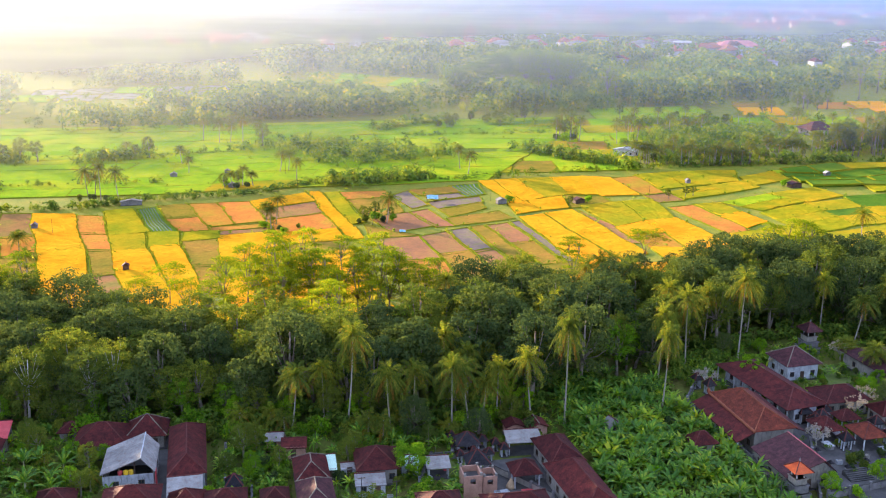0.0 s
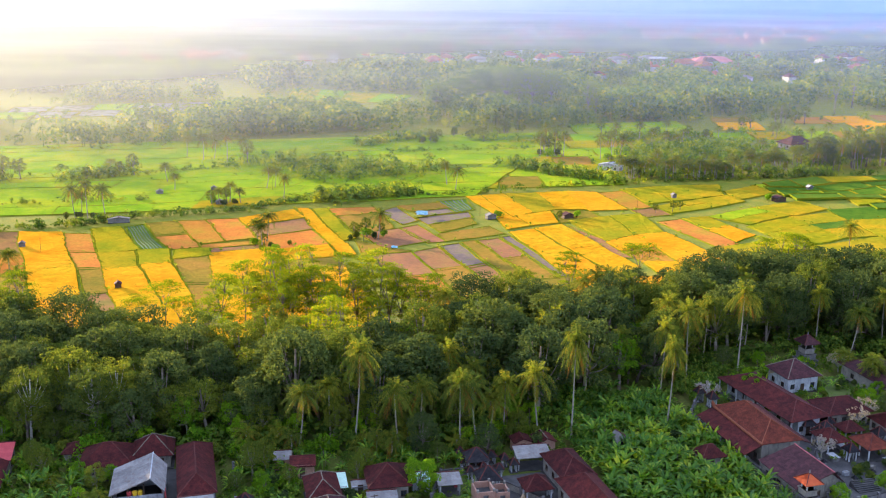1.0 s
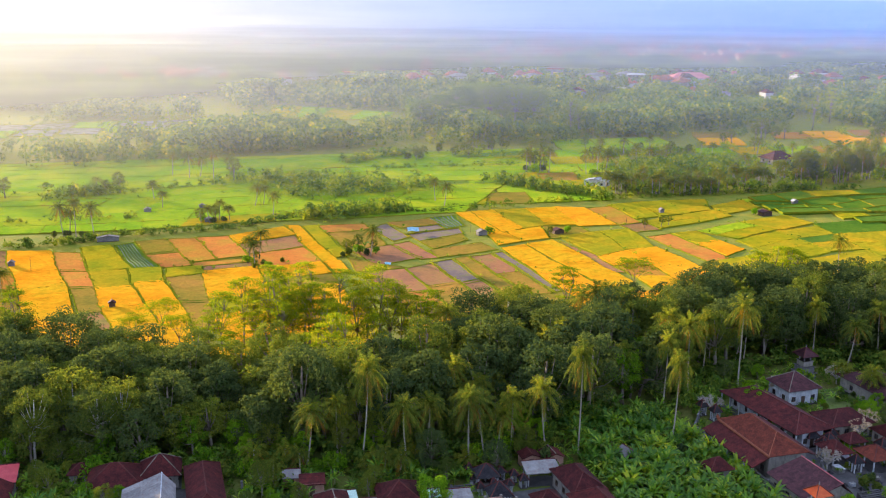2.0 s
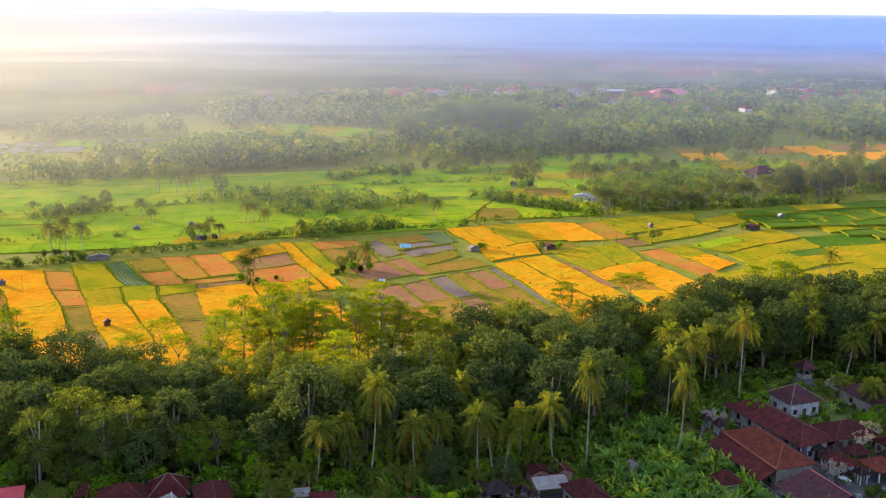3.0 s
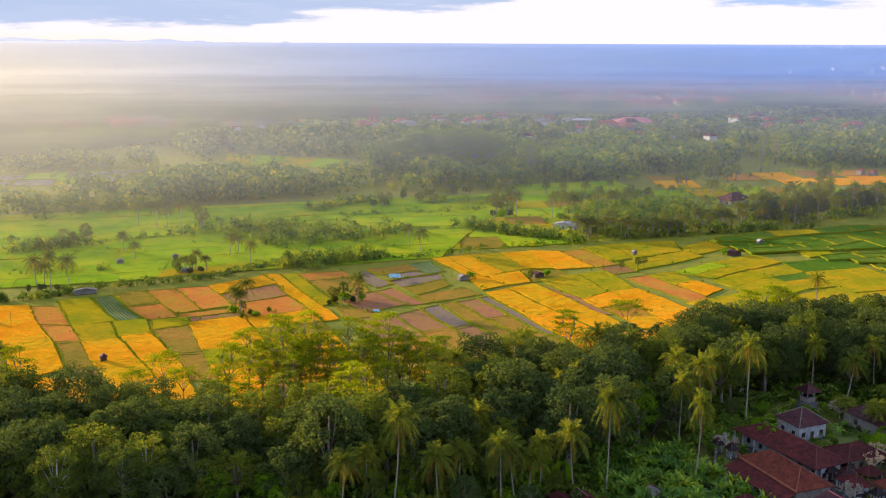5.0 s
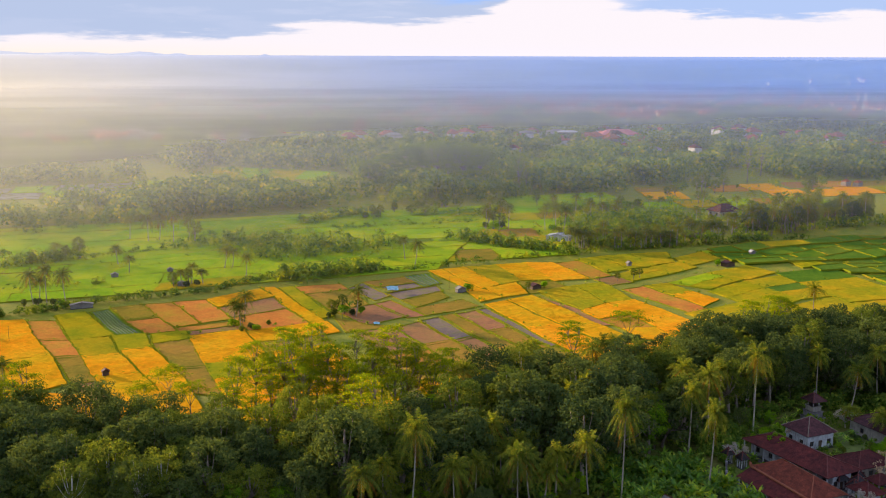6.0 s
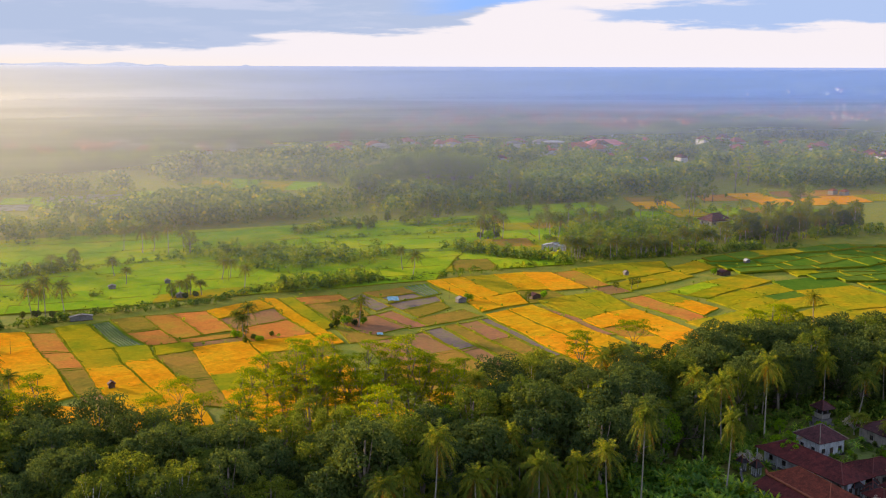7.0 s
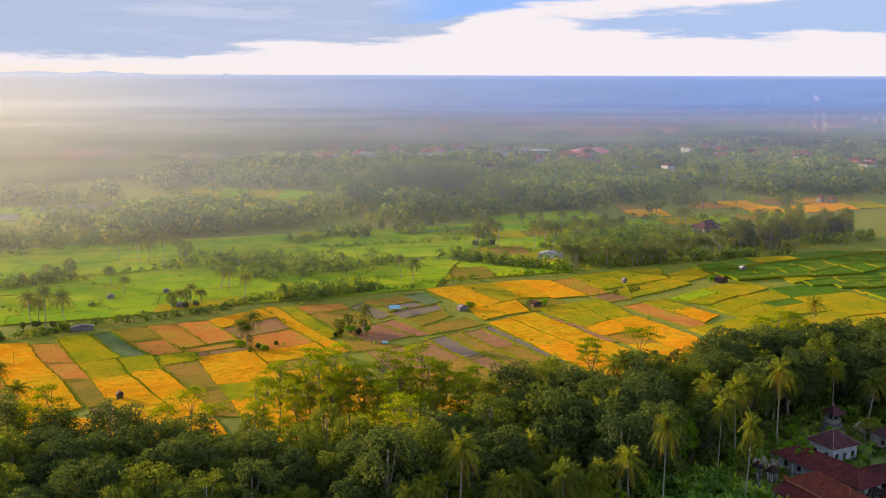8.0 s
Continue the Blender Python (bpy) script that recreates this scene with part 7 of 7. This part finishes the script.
garden_wall(53.6, 199, 61.2, 168.5)
garden_wall(61.2, 168.5, 64, 160)
garden_wall(68, 158.5, 74, 180.5)
garden_wall(74.6, 193, 92, 184)
garden_wall(60, 213.5, 54, 200)
garden_wall(70, 160, 92, 168, 1.4)
garden_wall(-1.5, 173, 10.5, 175.4, 1.5)
garden_wall(-3.5, 163.5, -1.5, 173, 1.5)
garden_wall(9.5, 170, 20.5, 159, 1.3, CREAM, "low cream yard wall")
garden_wall(-33.5, 160, -31.4, 149.5, 1.4)
garden_wall(-41.5, 176, -37.8, 158, 1.6)


def steps(x, y, turn, n=7, w=5.0):
    top = thing("stone_steps", "broad worn grey stone steps of the temple", "steps", "")
    top.matrix_basis = pose(x, y, 0, 0, 0, turn)
    for i in range(n):
        s = Shape().box(-w / 2, i * 0.42, -0.1, w / 2, (i + 1) * 0.42 - 0.02, 0.17 * (i + 1))
        part("step", s.v, s.f, PAVING, top)


steps(79, 166.5, 14)
steps(84.6, 168.2, 14, 6, 4.0)

# white-topped altars in the temple court
for x, y, w, d in ((81.0, 184.0, 1.6, 4.5), (77.2, 179.6, 1.4, 2.2), (88.2, 178.0, 2.6, 1.6), (92.6, 186.2, 2.2, 1.4)):
    top = thing("stone_altar", "low stone altar with white cloth top", "altar", "temple altars")
    top.matrix_basis = pose(x, y, 0, 0, 0, 14)
    s = Shape().box(-w / 2, -d / 2, -0.1, w / 2, d / 2, 0.9)
    part("altar_block", s.v, s.f, STONE, top)
    s = Shape().box(-w / 2 - 0.1, -d / 2 - 0.1, 0.9, w / 2 + 0.1, d / 2 + 0.1, 1.0)
    part("altar_top", s.v, s.f, WHITEWASH, top, "white top slab")

# the family temple: small dark shrines close together on a mossy court
for x, y, w in ((3.2, 176.4, 2.2), (5.8, 178.2, 1.8), (8.4, 178.6, 2.4), (11.0, 177.6, 1.8), (12.6, 175.4, 2.0), (4.0, 172.6, 1.7), (6.6, 174.2, 1.6), (9.6, 173.4, 1.9), (2.4, 180.4, 2.0)):
    house(x, y, w, w, 12, 1.7 + 0.3 * (w - 1.6), 1.1, "hip", STONE, THATCH, None, 0.3, "small dark stone shrine with black thatch", "shrine", 0, 0, posts="open", category="shrine")

# garden trees and shrubs of the village
for x, y, s in ((79.5, 219, 1.0), (88.5, 194.8, 1.05), (75.2, 180.5, 1.0), (60.4, 209, 0.95), (73.6, 196.4, 0.8), (92.5, 200, 0.9), (97.5, 226, 1.0)):
    plant("frangipani", x, y, s)
for x, y, s in ((70.4, 208.2, 0.75), (-5.6, 166.2, 0.85), (70.8, 161.6, 0.5), (81.6, 165.4, 0.55), (94.6, 203, 0.6), (71.6, 199.6, 0.45), (99.5, 209, 0.5)):
    plant("bright", x, y, s, 0)
for x, y, h in ((100.5, 214.5, 6.5), (98, 224.5, 5.5), (107, 205, 5), (112, 228, 7)):
    palm_at(x, y, h, 3)
for x0, x1, y0, y1, n in ((-80, -58, 154, 175, 16), (-42, -30, 156, 178, 18), (-19, -14, 153, 168, 6), (-8, 2, 156, 172, 9), (66, 98, 206, 236, 24), (70, 98, 160, 200, 20), (-44, 0, 176, 184, 14), (9, 22, 178, 195, 9)):
    for i in range(n):
        plant("shrub", random.uniform(x0, x1), random.uniform(y0, y1), random.uniform(0.5, 1.0))
for x, y, s, k in ((-37, 171, 0.55, "mid"), (-39, 166, 0.5, "mid"), (-35, 174, 0.6, "mid"), (-76, 172, 0.5, "mid"), (-69, 171, 0.45, "bright"), (-63, 170.5, 0.4, "bright"), (-80, 176, 0.45, "mid"), (-17, 170, 0.4, "mid"),
                   (-66, 161, 0.45, "bright"), (-63, 157, 0.4, "mid"), (-16, 174, 0.5, "mid"), (-2, 178, 0.5, "mid"), (8, 180, 0.5, "dense"), (-34, 166, 0.4, "bright"), (97, 198, 0.5, "dense"), (-30, 168, 0.35, "mid"), (-5, 182, 0.6, "dense")):
    plant(k, x, y, s)
for x, y in ((-73, 160.5), (-71, 164), (-62.5, 160.5), (-17.8, 181), (-15, 183), (-36.5, 185), (-33, 184.5), (-39, 182.5)):
    plant("dwarf_palm", x, y, 0.75)


def yards():
    """Low growth that fills every gap between the houses, and small trees and bananas among them."""
    rng = np.random.default_rng(44)
    low, lush = [], []
    for x0, x1, y0, y1, n in ((-96, 28, 146, 188, 1500), (54, 114, 154, 236, 900)):
        for i in range(n):
            x, y = rng.uniform(x0, x1), rng.uniform(y0, y1)
            if clear_of(x, y, 0.9):
                (lush if rng.uniform() < 0.25 else low).append((x, y, rng.uniform(0.6, 2.2)))
    scatter("yard_growth", "tangled low garden plants between the houses", low, ("round", "flat", "round"), LEAF_YARD, 45, "garden plants", fine=1.6)
    scatter("yard_bananas", "young banana plants crowding the yards", [(x, y, h * 1.7) for x, y, h in lush], ("banana",), LEAF_BANANA, 46, "banana plants")
    for x0, x1, y0, y1, n in ((-92, 4, 150, 186, 60), (66, 112, 160, 236, 34)):
        for i in range(n):
            x, y = rng.uniform(x0, x1), rng.uniform(y0, y1)
            if clear_of(x, y, 2.2):
                kind = ("mid", "shrub", "bright", "banana", "dwarf_palm", "dense", "mid")[int(rng.integers(7))]
                plant(kind, x, y, rng.uniform(0.28, 0.5) if kind in ("mid", "bright", "dense") else rng.uniform(0.7, 1.1))


yards()

# street lamps and poles near the gate
for x, y, h in ((58.6, 159.6, 5.5), (60.2, 156.8, 6.0), (-7.4, 157.5, 4.5), (-13.6, 157.6, 5)):
    top = thing("utility_pole", "thin grey pole with a short cross arm", "pole", "utility poles")
    top.matrix_basis = pose(x, y, 0, 0, 0, 20)
    s = Shape().tube([(0, 0, -0.2), (0, 0, h)], [0.09, 0.06], 6)
    part("pole", s.v, s.f, PAVING, top)
    s = Shape().box(-0.7, -0.05, h - 0.35, 0.7, 0.05, h - 0.22)
    part("cross_arm", s.v, s.f, TIMBER, top)

# ---- huts and sheds in the fields ----
for x, y, w, d, t, mat, lab in ((-144, 342, 3.0, 2.4, 10, SHEET_GREY, "small field hut with grey roof in ripe rice"), (-97, 294, 2.8, 2.4, 15, TILE_DARK, "small field hut with dark roof in ripe rice"),
                                (153, 423, 6.5, 5, 20, TILE_DARK, "dark-roofed farm hut among terraces"), (-88, 411.5, 4.5, 3.5, 10, SHEET_GREY, "farm hut with pale wall under palms"),
                                (55, 389, 5.5, 4, 20, TILE_DARK, "thatched shelter at a field corner"), (-121, 379.5, 10, 2.6, 14, SHEET_GREY, "long low shelter along the hedge"),
                                (24, 387.5, 5.0, 3.4, 20, SHEET_GREY, "grey-roofed shed by the wet plots"), (108, 428, 3.0, 2.4, 15, SHEET_GREY, "tiny field shelter among rice"),
                                (-118, 432, 4.0, 3.0, 10, SHEET_GREY, "grey field hut in green rice"), (-96, 440, 3.4, 2.6, 10, SHEET_GREY, "small grey field hut in green rice"), (60, 500, 6, 4, -30, SHEET_GREY, "grey-roofed farm hut behind scrub"),
                                (176, 447, 4, 2.5, 20, WHITEWASH, "low white field shelter"), (-30, 258, 4, 3.4, 10, TILE_RED, "field hut behind feathery trees")):
    house(x, y, w * 0.85, d * 0.85, t, 1.7, 0.8, "gable", TIMBER if mat is TILE_DARK else STONE, mat, None, 0.3, lab, "field_hut", 0, 0, category="hut")
    if w > 4.2:
        plant("shrub", x + w * 0.7 * random.choice((-1, 1)), y + 1.2, random.uniform(0.8, 1.2), 1)
house(214, 567, 17, 13, 18, 3.2, 4.0, "hip", CREAM, TILE_DARK, CAP_RED, 0.9, "farmhouse with broad weathered brown hip roof", front=3, sides=2)
house(92.5, 494, 12, 6.5, -35, 3.0, 1.4, "gable", WHITEWASH, WHITEWASH, None, 0.3, "white-roofed long farm shed", "farm_shed", 3, 1, category="shed")


def tarpaulin(x, y, w, d, h, turn):
    top = thing("tarpaulin_shelter", "turquoise tarpaulin shelter beside flooded plots", "shelter", "")
    top.matrix_basis = pose(x, y, 0, 0, 0, turn)
    n, vs = 8, []
    for k in (0, 1):
        for i in range(n + 1):
            u = i / n
            for yy in (-d / 2, 0, d / 2):
                vs.append((w * (u - 0.5), yy, h * (0.6 + 0.4 * math.sin(math.pi * (yy / d + 0.5))) + 0.12 * math.sin(5 * u) - 0.05 * k))
    fs = [(i * 3 + j, i * 3 + j + 1, (i + 1) * 3 + j + 1, (i + 1) * 3 + j) for i in range(n) for j in range(2)]
    k = 3 * (n + 1)
    fs += [tuple(k + q for q in f[::-1]) for f in fs]
    part("cover", vs, fs, BLUE_SHEET, top)
    for sx in (-1, 1):
        for sy in (-1, 1):
            s = Shape().tube([(sx * (w / 2 - 0.2), sy * (d / 2 - 0.1), -0.2), (sx * (w / 2 - 0.2), sy * (d / 2 - 0.1), h * 0.62)], [0.06, 0.05], 5)
            part("pole", s.v, s.f, TIMBER, top)


tarpaulin(-3.5, 389.5, 4.6, 4.2, 2.8, 8)
tarpaulin(-13.6, 340.7, 2.2, 1.8, 1.3, 12)
for x, y in ((-135, 335), (-60, 408), (20, 392), (-70, 440), (85, 398)):
    top = thing("field_pole", "thin wooden pole standing in the fields", "pole", "field poles")
    s = Shape().tube([(x, y, -0.2), (x + 0.1, y, 5.5)], [0.07, 0.05], 5)
    part("pole", s.v, s.f, TIMBER, top)


# ---- the distant villages ----
def far_house(w, d, h, rise, walls, tiles, label):
    top = thing("distant_house", label, "house", "houses of the distant villages")
    s = Shape().box(-w / 2 + 0.5, -d / 2 + 0.5, -0.5, w / 2 - 0.5, d / 2 - 0.5, h)
    part("walls", s.v, s.f, walls, top)
    roof(top, w, d, h - 0.1, rise, "hip", tiles, None, thick=0.25)
    return top


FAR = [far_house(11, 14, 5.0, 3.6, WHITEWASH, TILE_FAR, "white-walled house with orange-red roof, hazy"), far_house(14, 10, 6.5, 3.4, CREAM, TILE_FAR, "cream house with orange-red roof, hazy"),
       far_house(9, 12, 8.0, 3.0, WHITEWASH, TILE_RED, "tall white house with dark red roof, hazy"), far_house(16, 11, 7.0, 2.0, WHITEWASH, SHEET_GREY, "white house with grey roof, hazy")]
rng = np.random.default_rng(34)
for i, (x, y) in enumerate(FAR_SPOTS):
    turn = rng.uniform(-20, 35)
    far_lift = 1.0 + max(0, y - 1400) / 1600
    m = pose(x, y, 0, 0, 0, turn) @ Matrix.Scale(far_lift * (1.0 if y < 1040 else 1.4 if y < 1400 else 1.3) if y > 700 else 0.5, 4)
    if i < 4:
        FAR[i].matrix_basis = m
    else:
        src = FAR[(0, 1, 0, 2, 1, 3)[int(rng.integers(6))]]
        ob = copy_thing(src, m)
        ob.matrix_basis = m


def distant_town():
    """Countless houses of the towns on the plain: walls with hipped roofs, walls first."""
    rng = np.random.default_rng(35)
    s, roofs = Shape(), Shape()
    for i in range(700):
        y = 1330 + 1500 * rng.uniform() ** 1.3
        x = rng.normal(0.34, 0.22) * y
        if math.hypot(x, y) > 3500:
            continue
        w, d, h = rng.uniform(10, 24), rng.uniform(9, 15), rng.uniform(9, 14)
        z = rise(x, y)
        s.box(x - w / 2, y - d / 2, z - 1, x + w / 2, y + d / 2, z + h)
        e, g = 1.0, rng.uniform(0.2, 0.4) * w
        a = [(x - w / 2 - e, y - d / 2 - e, z + h), (x + w / 2 + e, y - d / 2 - e, z + h), (x + w / 2 + e, y + d / 2 + e, z + h), (x - w / 2 - e, y + d / 2 + e, z + h), (x - g, y, z + h + 4), (x + g, y, z + h + 4)]
        roofs.add(a, [(0, 1, 5, 4), (1, 2, 5), (2, 3, 4, 5), (3, 0, 4), (0, 3, 2, 1)])
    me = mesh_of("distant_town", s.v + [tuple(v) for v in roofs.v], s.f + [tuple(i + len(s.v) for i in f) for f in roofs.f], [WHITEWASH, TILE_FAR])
    k = len(s.f)
    for f in me.polygons:
        f.material_index = 1 if f.index >= k else 0
    tagged(new("distant_town", me), "hazy town of white houses with red roofs", "town", "", "stuff")


distant_town()


def big_building(x, y, w, d, h, storeys, walls, tiles, rise, turn, label):
    top = thing("large_building", label, "building", "")
    top.matrix_basis = pose(x, y, 0, 0, 0, turn)
    s = Shape().box(-w / 2, -d / 2, -0.5, w / 2, d / 2, h)
    part("walls", s.v, s.f, walls, top)
    roof(top, w + 1.6, d + 1.6, h, rise, "hip", tiles, None, thick=0.3)
    n = int(w / 4)
    for k in range(storeys):
        for i in range(n):
            s = Shape().box(-w / 2 + (i + 0.25) * w / n, -d / 2 - 0.08, k * h / storeys + 1.2, -w / 2 + (i + 0.75) * w / n, -d / 2 - 0.02, k * h / storeys + 2.8)
            part("window", s.v, s.f, GLASS, top)
    return top


big_building(316, 1085, 44, 20, 10, 2, WHITEWASH, PINK_ROOF, 5.5, -4, "long two-storey building with rose-red roof, hazy")
big_building(262, 1100, 22, 12, 12, 3, CREAM, WHITEWASH, 1.5, -12, "pale three-storey block with flat white roof, hazy")
big_building(32, 1175, 13, 13, 16, 4, TILE_FAR, TILE_FAR, 9, 10, "tall red tiered tower, hazy")
s = Shape()
s.tube([(0, 0, -0.3), (0, 0, 8), (0, 0, 18)], [0.6, 0.4, 0.1])
top = thing("cypress_tree", "slim dark conifer beside the rose-roofed building", "tree")
top.matrix_basis = pose(346, 1095, 0)
part("trunk", s.v, s.f, BARK, top)
c = Shape()
g = np.random.default_rng(3)
zz = g.uniform(2, 19, 260)
rr = (20 - zz) / 18 * 2.3 * g.uniform(0.6, 1, 260)
aa = g.uniform(0, 6.28, 260)
c.quads(np.stack([rr * np.cos(aa), rr * np.sin(aa), zz], 1), unit(np.stack([np.cos(aa), np.sin(aa), 0 * aa + 0.4], 1)), np.full(260, 1.6), g)
part("crown", c.v, c.f, LEAF_DARK, top)


# ---- small things in the yards ----
def crate(x, y, w, d, h, mat, turn, label, name="crate", z=0.1):
    top = thing(name, label, name.replace("_", " "), "yard clutter")
    top.matrix_basis = pose(x, y, z, 0, 0, turn)
    s = Shape()
    for i in range(3):
        s.box(-w / 2, -d / 2, i * h / 3, w / 2, -d / 2 + 0.05, (i + 0.85) * h / 3).box(-w / 2, d / 2 - 0.05, i * h / 3, w / 2, d / 2, (i + 0.85) * h / 3)
        s.box(-w / 2, -d / 2 + 0.05, i * h / 3, -w / 2 + 0.05, d / 2 - 0.05, (i + 0.85) * h / 3).box(w / 2 - 0.05, -d / 2 + 0.05, i * h / 3, w / 2, d / 2 - 0.05, (i + 0.85) * h / 3)
    s.box(-w / 2 + 0.05, -d / 2 + 0.05, 0, w / 2 - 0.05, d / 2 - 0.05, 0.06)
    part("slats", s.v, s.f, mat, top)
    s = Shape().box(-w / 2 + 0.08, -d / 2 + 0.08, 0.06, w / 2 - 0.08, d / 2 - 0.08, h * 0.8)
    part("contents", s.v, s.f, CREAM, top)


def cloth(x, y, w, d, mat, turn, label, z=0.1):
    top = thing("ground_cloth", label, "cloth", "yard clutter")
    top.matrix_basis = pose(x, y, z, 0, 0, turn)
    n, vs = 7, []
    for k in (0.03, 0.0):
        vs += [(w * (i / n - 0.5), d * (j / n - 0.5), k + 0.10 * (noise.noise((x + i * 0.9, y + j * 0.9, 2)) + 0.8)) for j in range(n + 1) for i in range(n + 1)]
    W = n + 1
    f = [(j * W + i, j * W + i + 1, (j + 1) * W + i + 1, (j + 1) * W + i) for j in range(n) for i in range(n)]
    f += [tuple(q + W * W for q in g[::-1]) for g in f]
    part("cloth_sheet", vs, f, mat, top)


def cone_heap(x, y, r, h, mat, label):
    top = thing("straw_heap", label, "heap", "yard clutter")
    top.matrix_basis = pose(x, y, 0.05)
    s = Shape()
    s.tube([(0, 0, -0.1), (0.05, 0, h * 0.3), (0.02, 0.04, h * 0.65), (0, 0, h)], [r, r * 0.82, r * 0.42, 0.06], 11)
    part("heap_body", s.v, s.f, mat, top, smooth=True)


STRAW = surface("pale_straw", (0.42, 0.28, 0.16), (0.58, 0.40, 0.24), 1.5, 8, 0.9, 0.6)
cone_heap(13.2, 163.2, 1.0, 1.9, STRAW, "pale conical heap of straw in the court")
cloth(16.4, 161.6, 2.6, 1.6, SHEET_RED, 12, "red cloth spread on the court paving")
cloth(12.0, 161.4, 1.6, 1.4, WHITEWASH, 20, "white cloth spread on the court paving")
cloth(17.8, 163.0, 1.4, 1.2, SHEET_RED, 30, "red cloth beside the open pavilion")
cloth(-11.0, 157.0, 3.0, 1.4, BRICK, 8, "reddish cloth laid out before the kitchen")
for x, y, m, t in ((10.6, 160.2, BLUE_WALL, 12), (18.6, 166.6, WHITEWASH, 40), (-8.6, 158.6, WHITEWASH, 10), (-14.6, 158.2, BLUE_WALL, 5), (1.4, 169.4, SHEET_RED, 15), (-1.8, 165.4, WHITEWASH, 33), (77.0, 173.0, WHITEWASH, 14), (83.2, 175.4, CREAM, 25), (87.4, 172.6, CREAM, 10)):
    crate(x, y, 1.1, 0.8, 0.8, m, t, "slatted crate with goods in the yard")
for x, y in ((74.2, 170.4), (76.8, 168.8), (81.4, 171.4), (86.6, 173.8), (88.8, 170.4), (90.2, 174.6), (73.6, 175.6)):
    top = thing("stone_lantern", "small carved grey stone lantern of the court", "lantern", "temple lanterns")
    top.matrix_basis = pose(x, y, 0, 0, 0, 14)
    s = Shape().box(-0.35, -0.35, -0.1, 0.35, 0.35, 0.35).box(-0.18, -0.18, 0.35, 0.18, 0.18, 1.2).box(-0.4, -0.4, 1.2, 0.4, 0.4, 1.32)
    part("pedestal", s.v, s.f, STONE, top)
    roof(top, 1.1, 1.1, 1.7, 0.6, "hip", THATCH, None, thick=0.08)
    s = Shape().box(-0.25, -0.25, 1.32, 0.25, 0.25, 1.7)
    part("niche", s.v, s.f, CREAM, top)
for i in range(16):
    plant("shrub", random.uniform(70, 92), random.uniform(160, 196), random.uniform(0.5, 0.9))
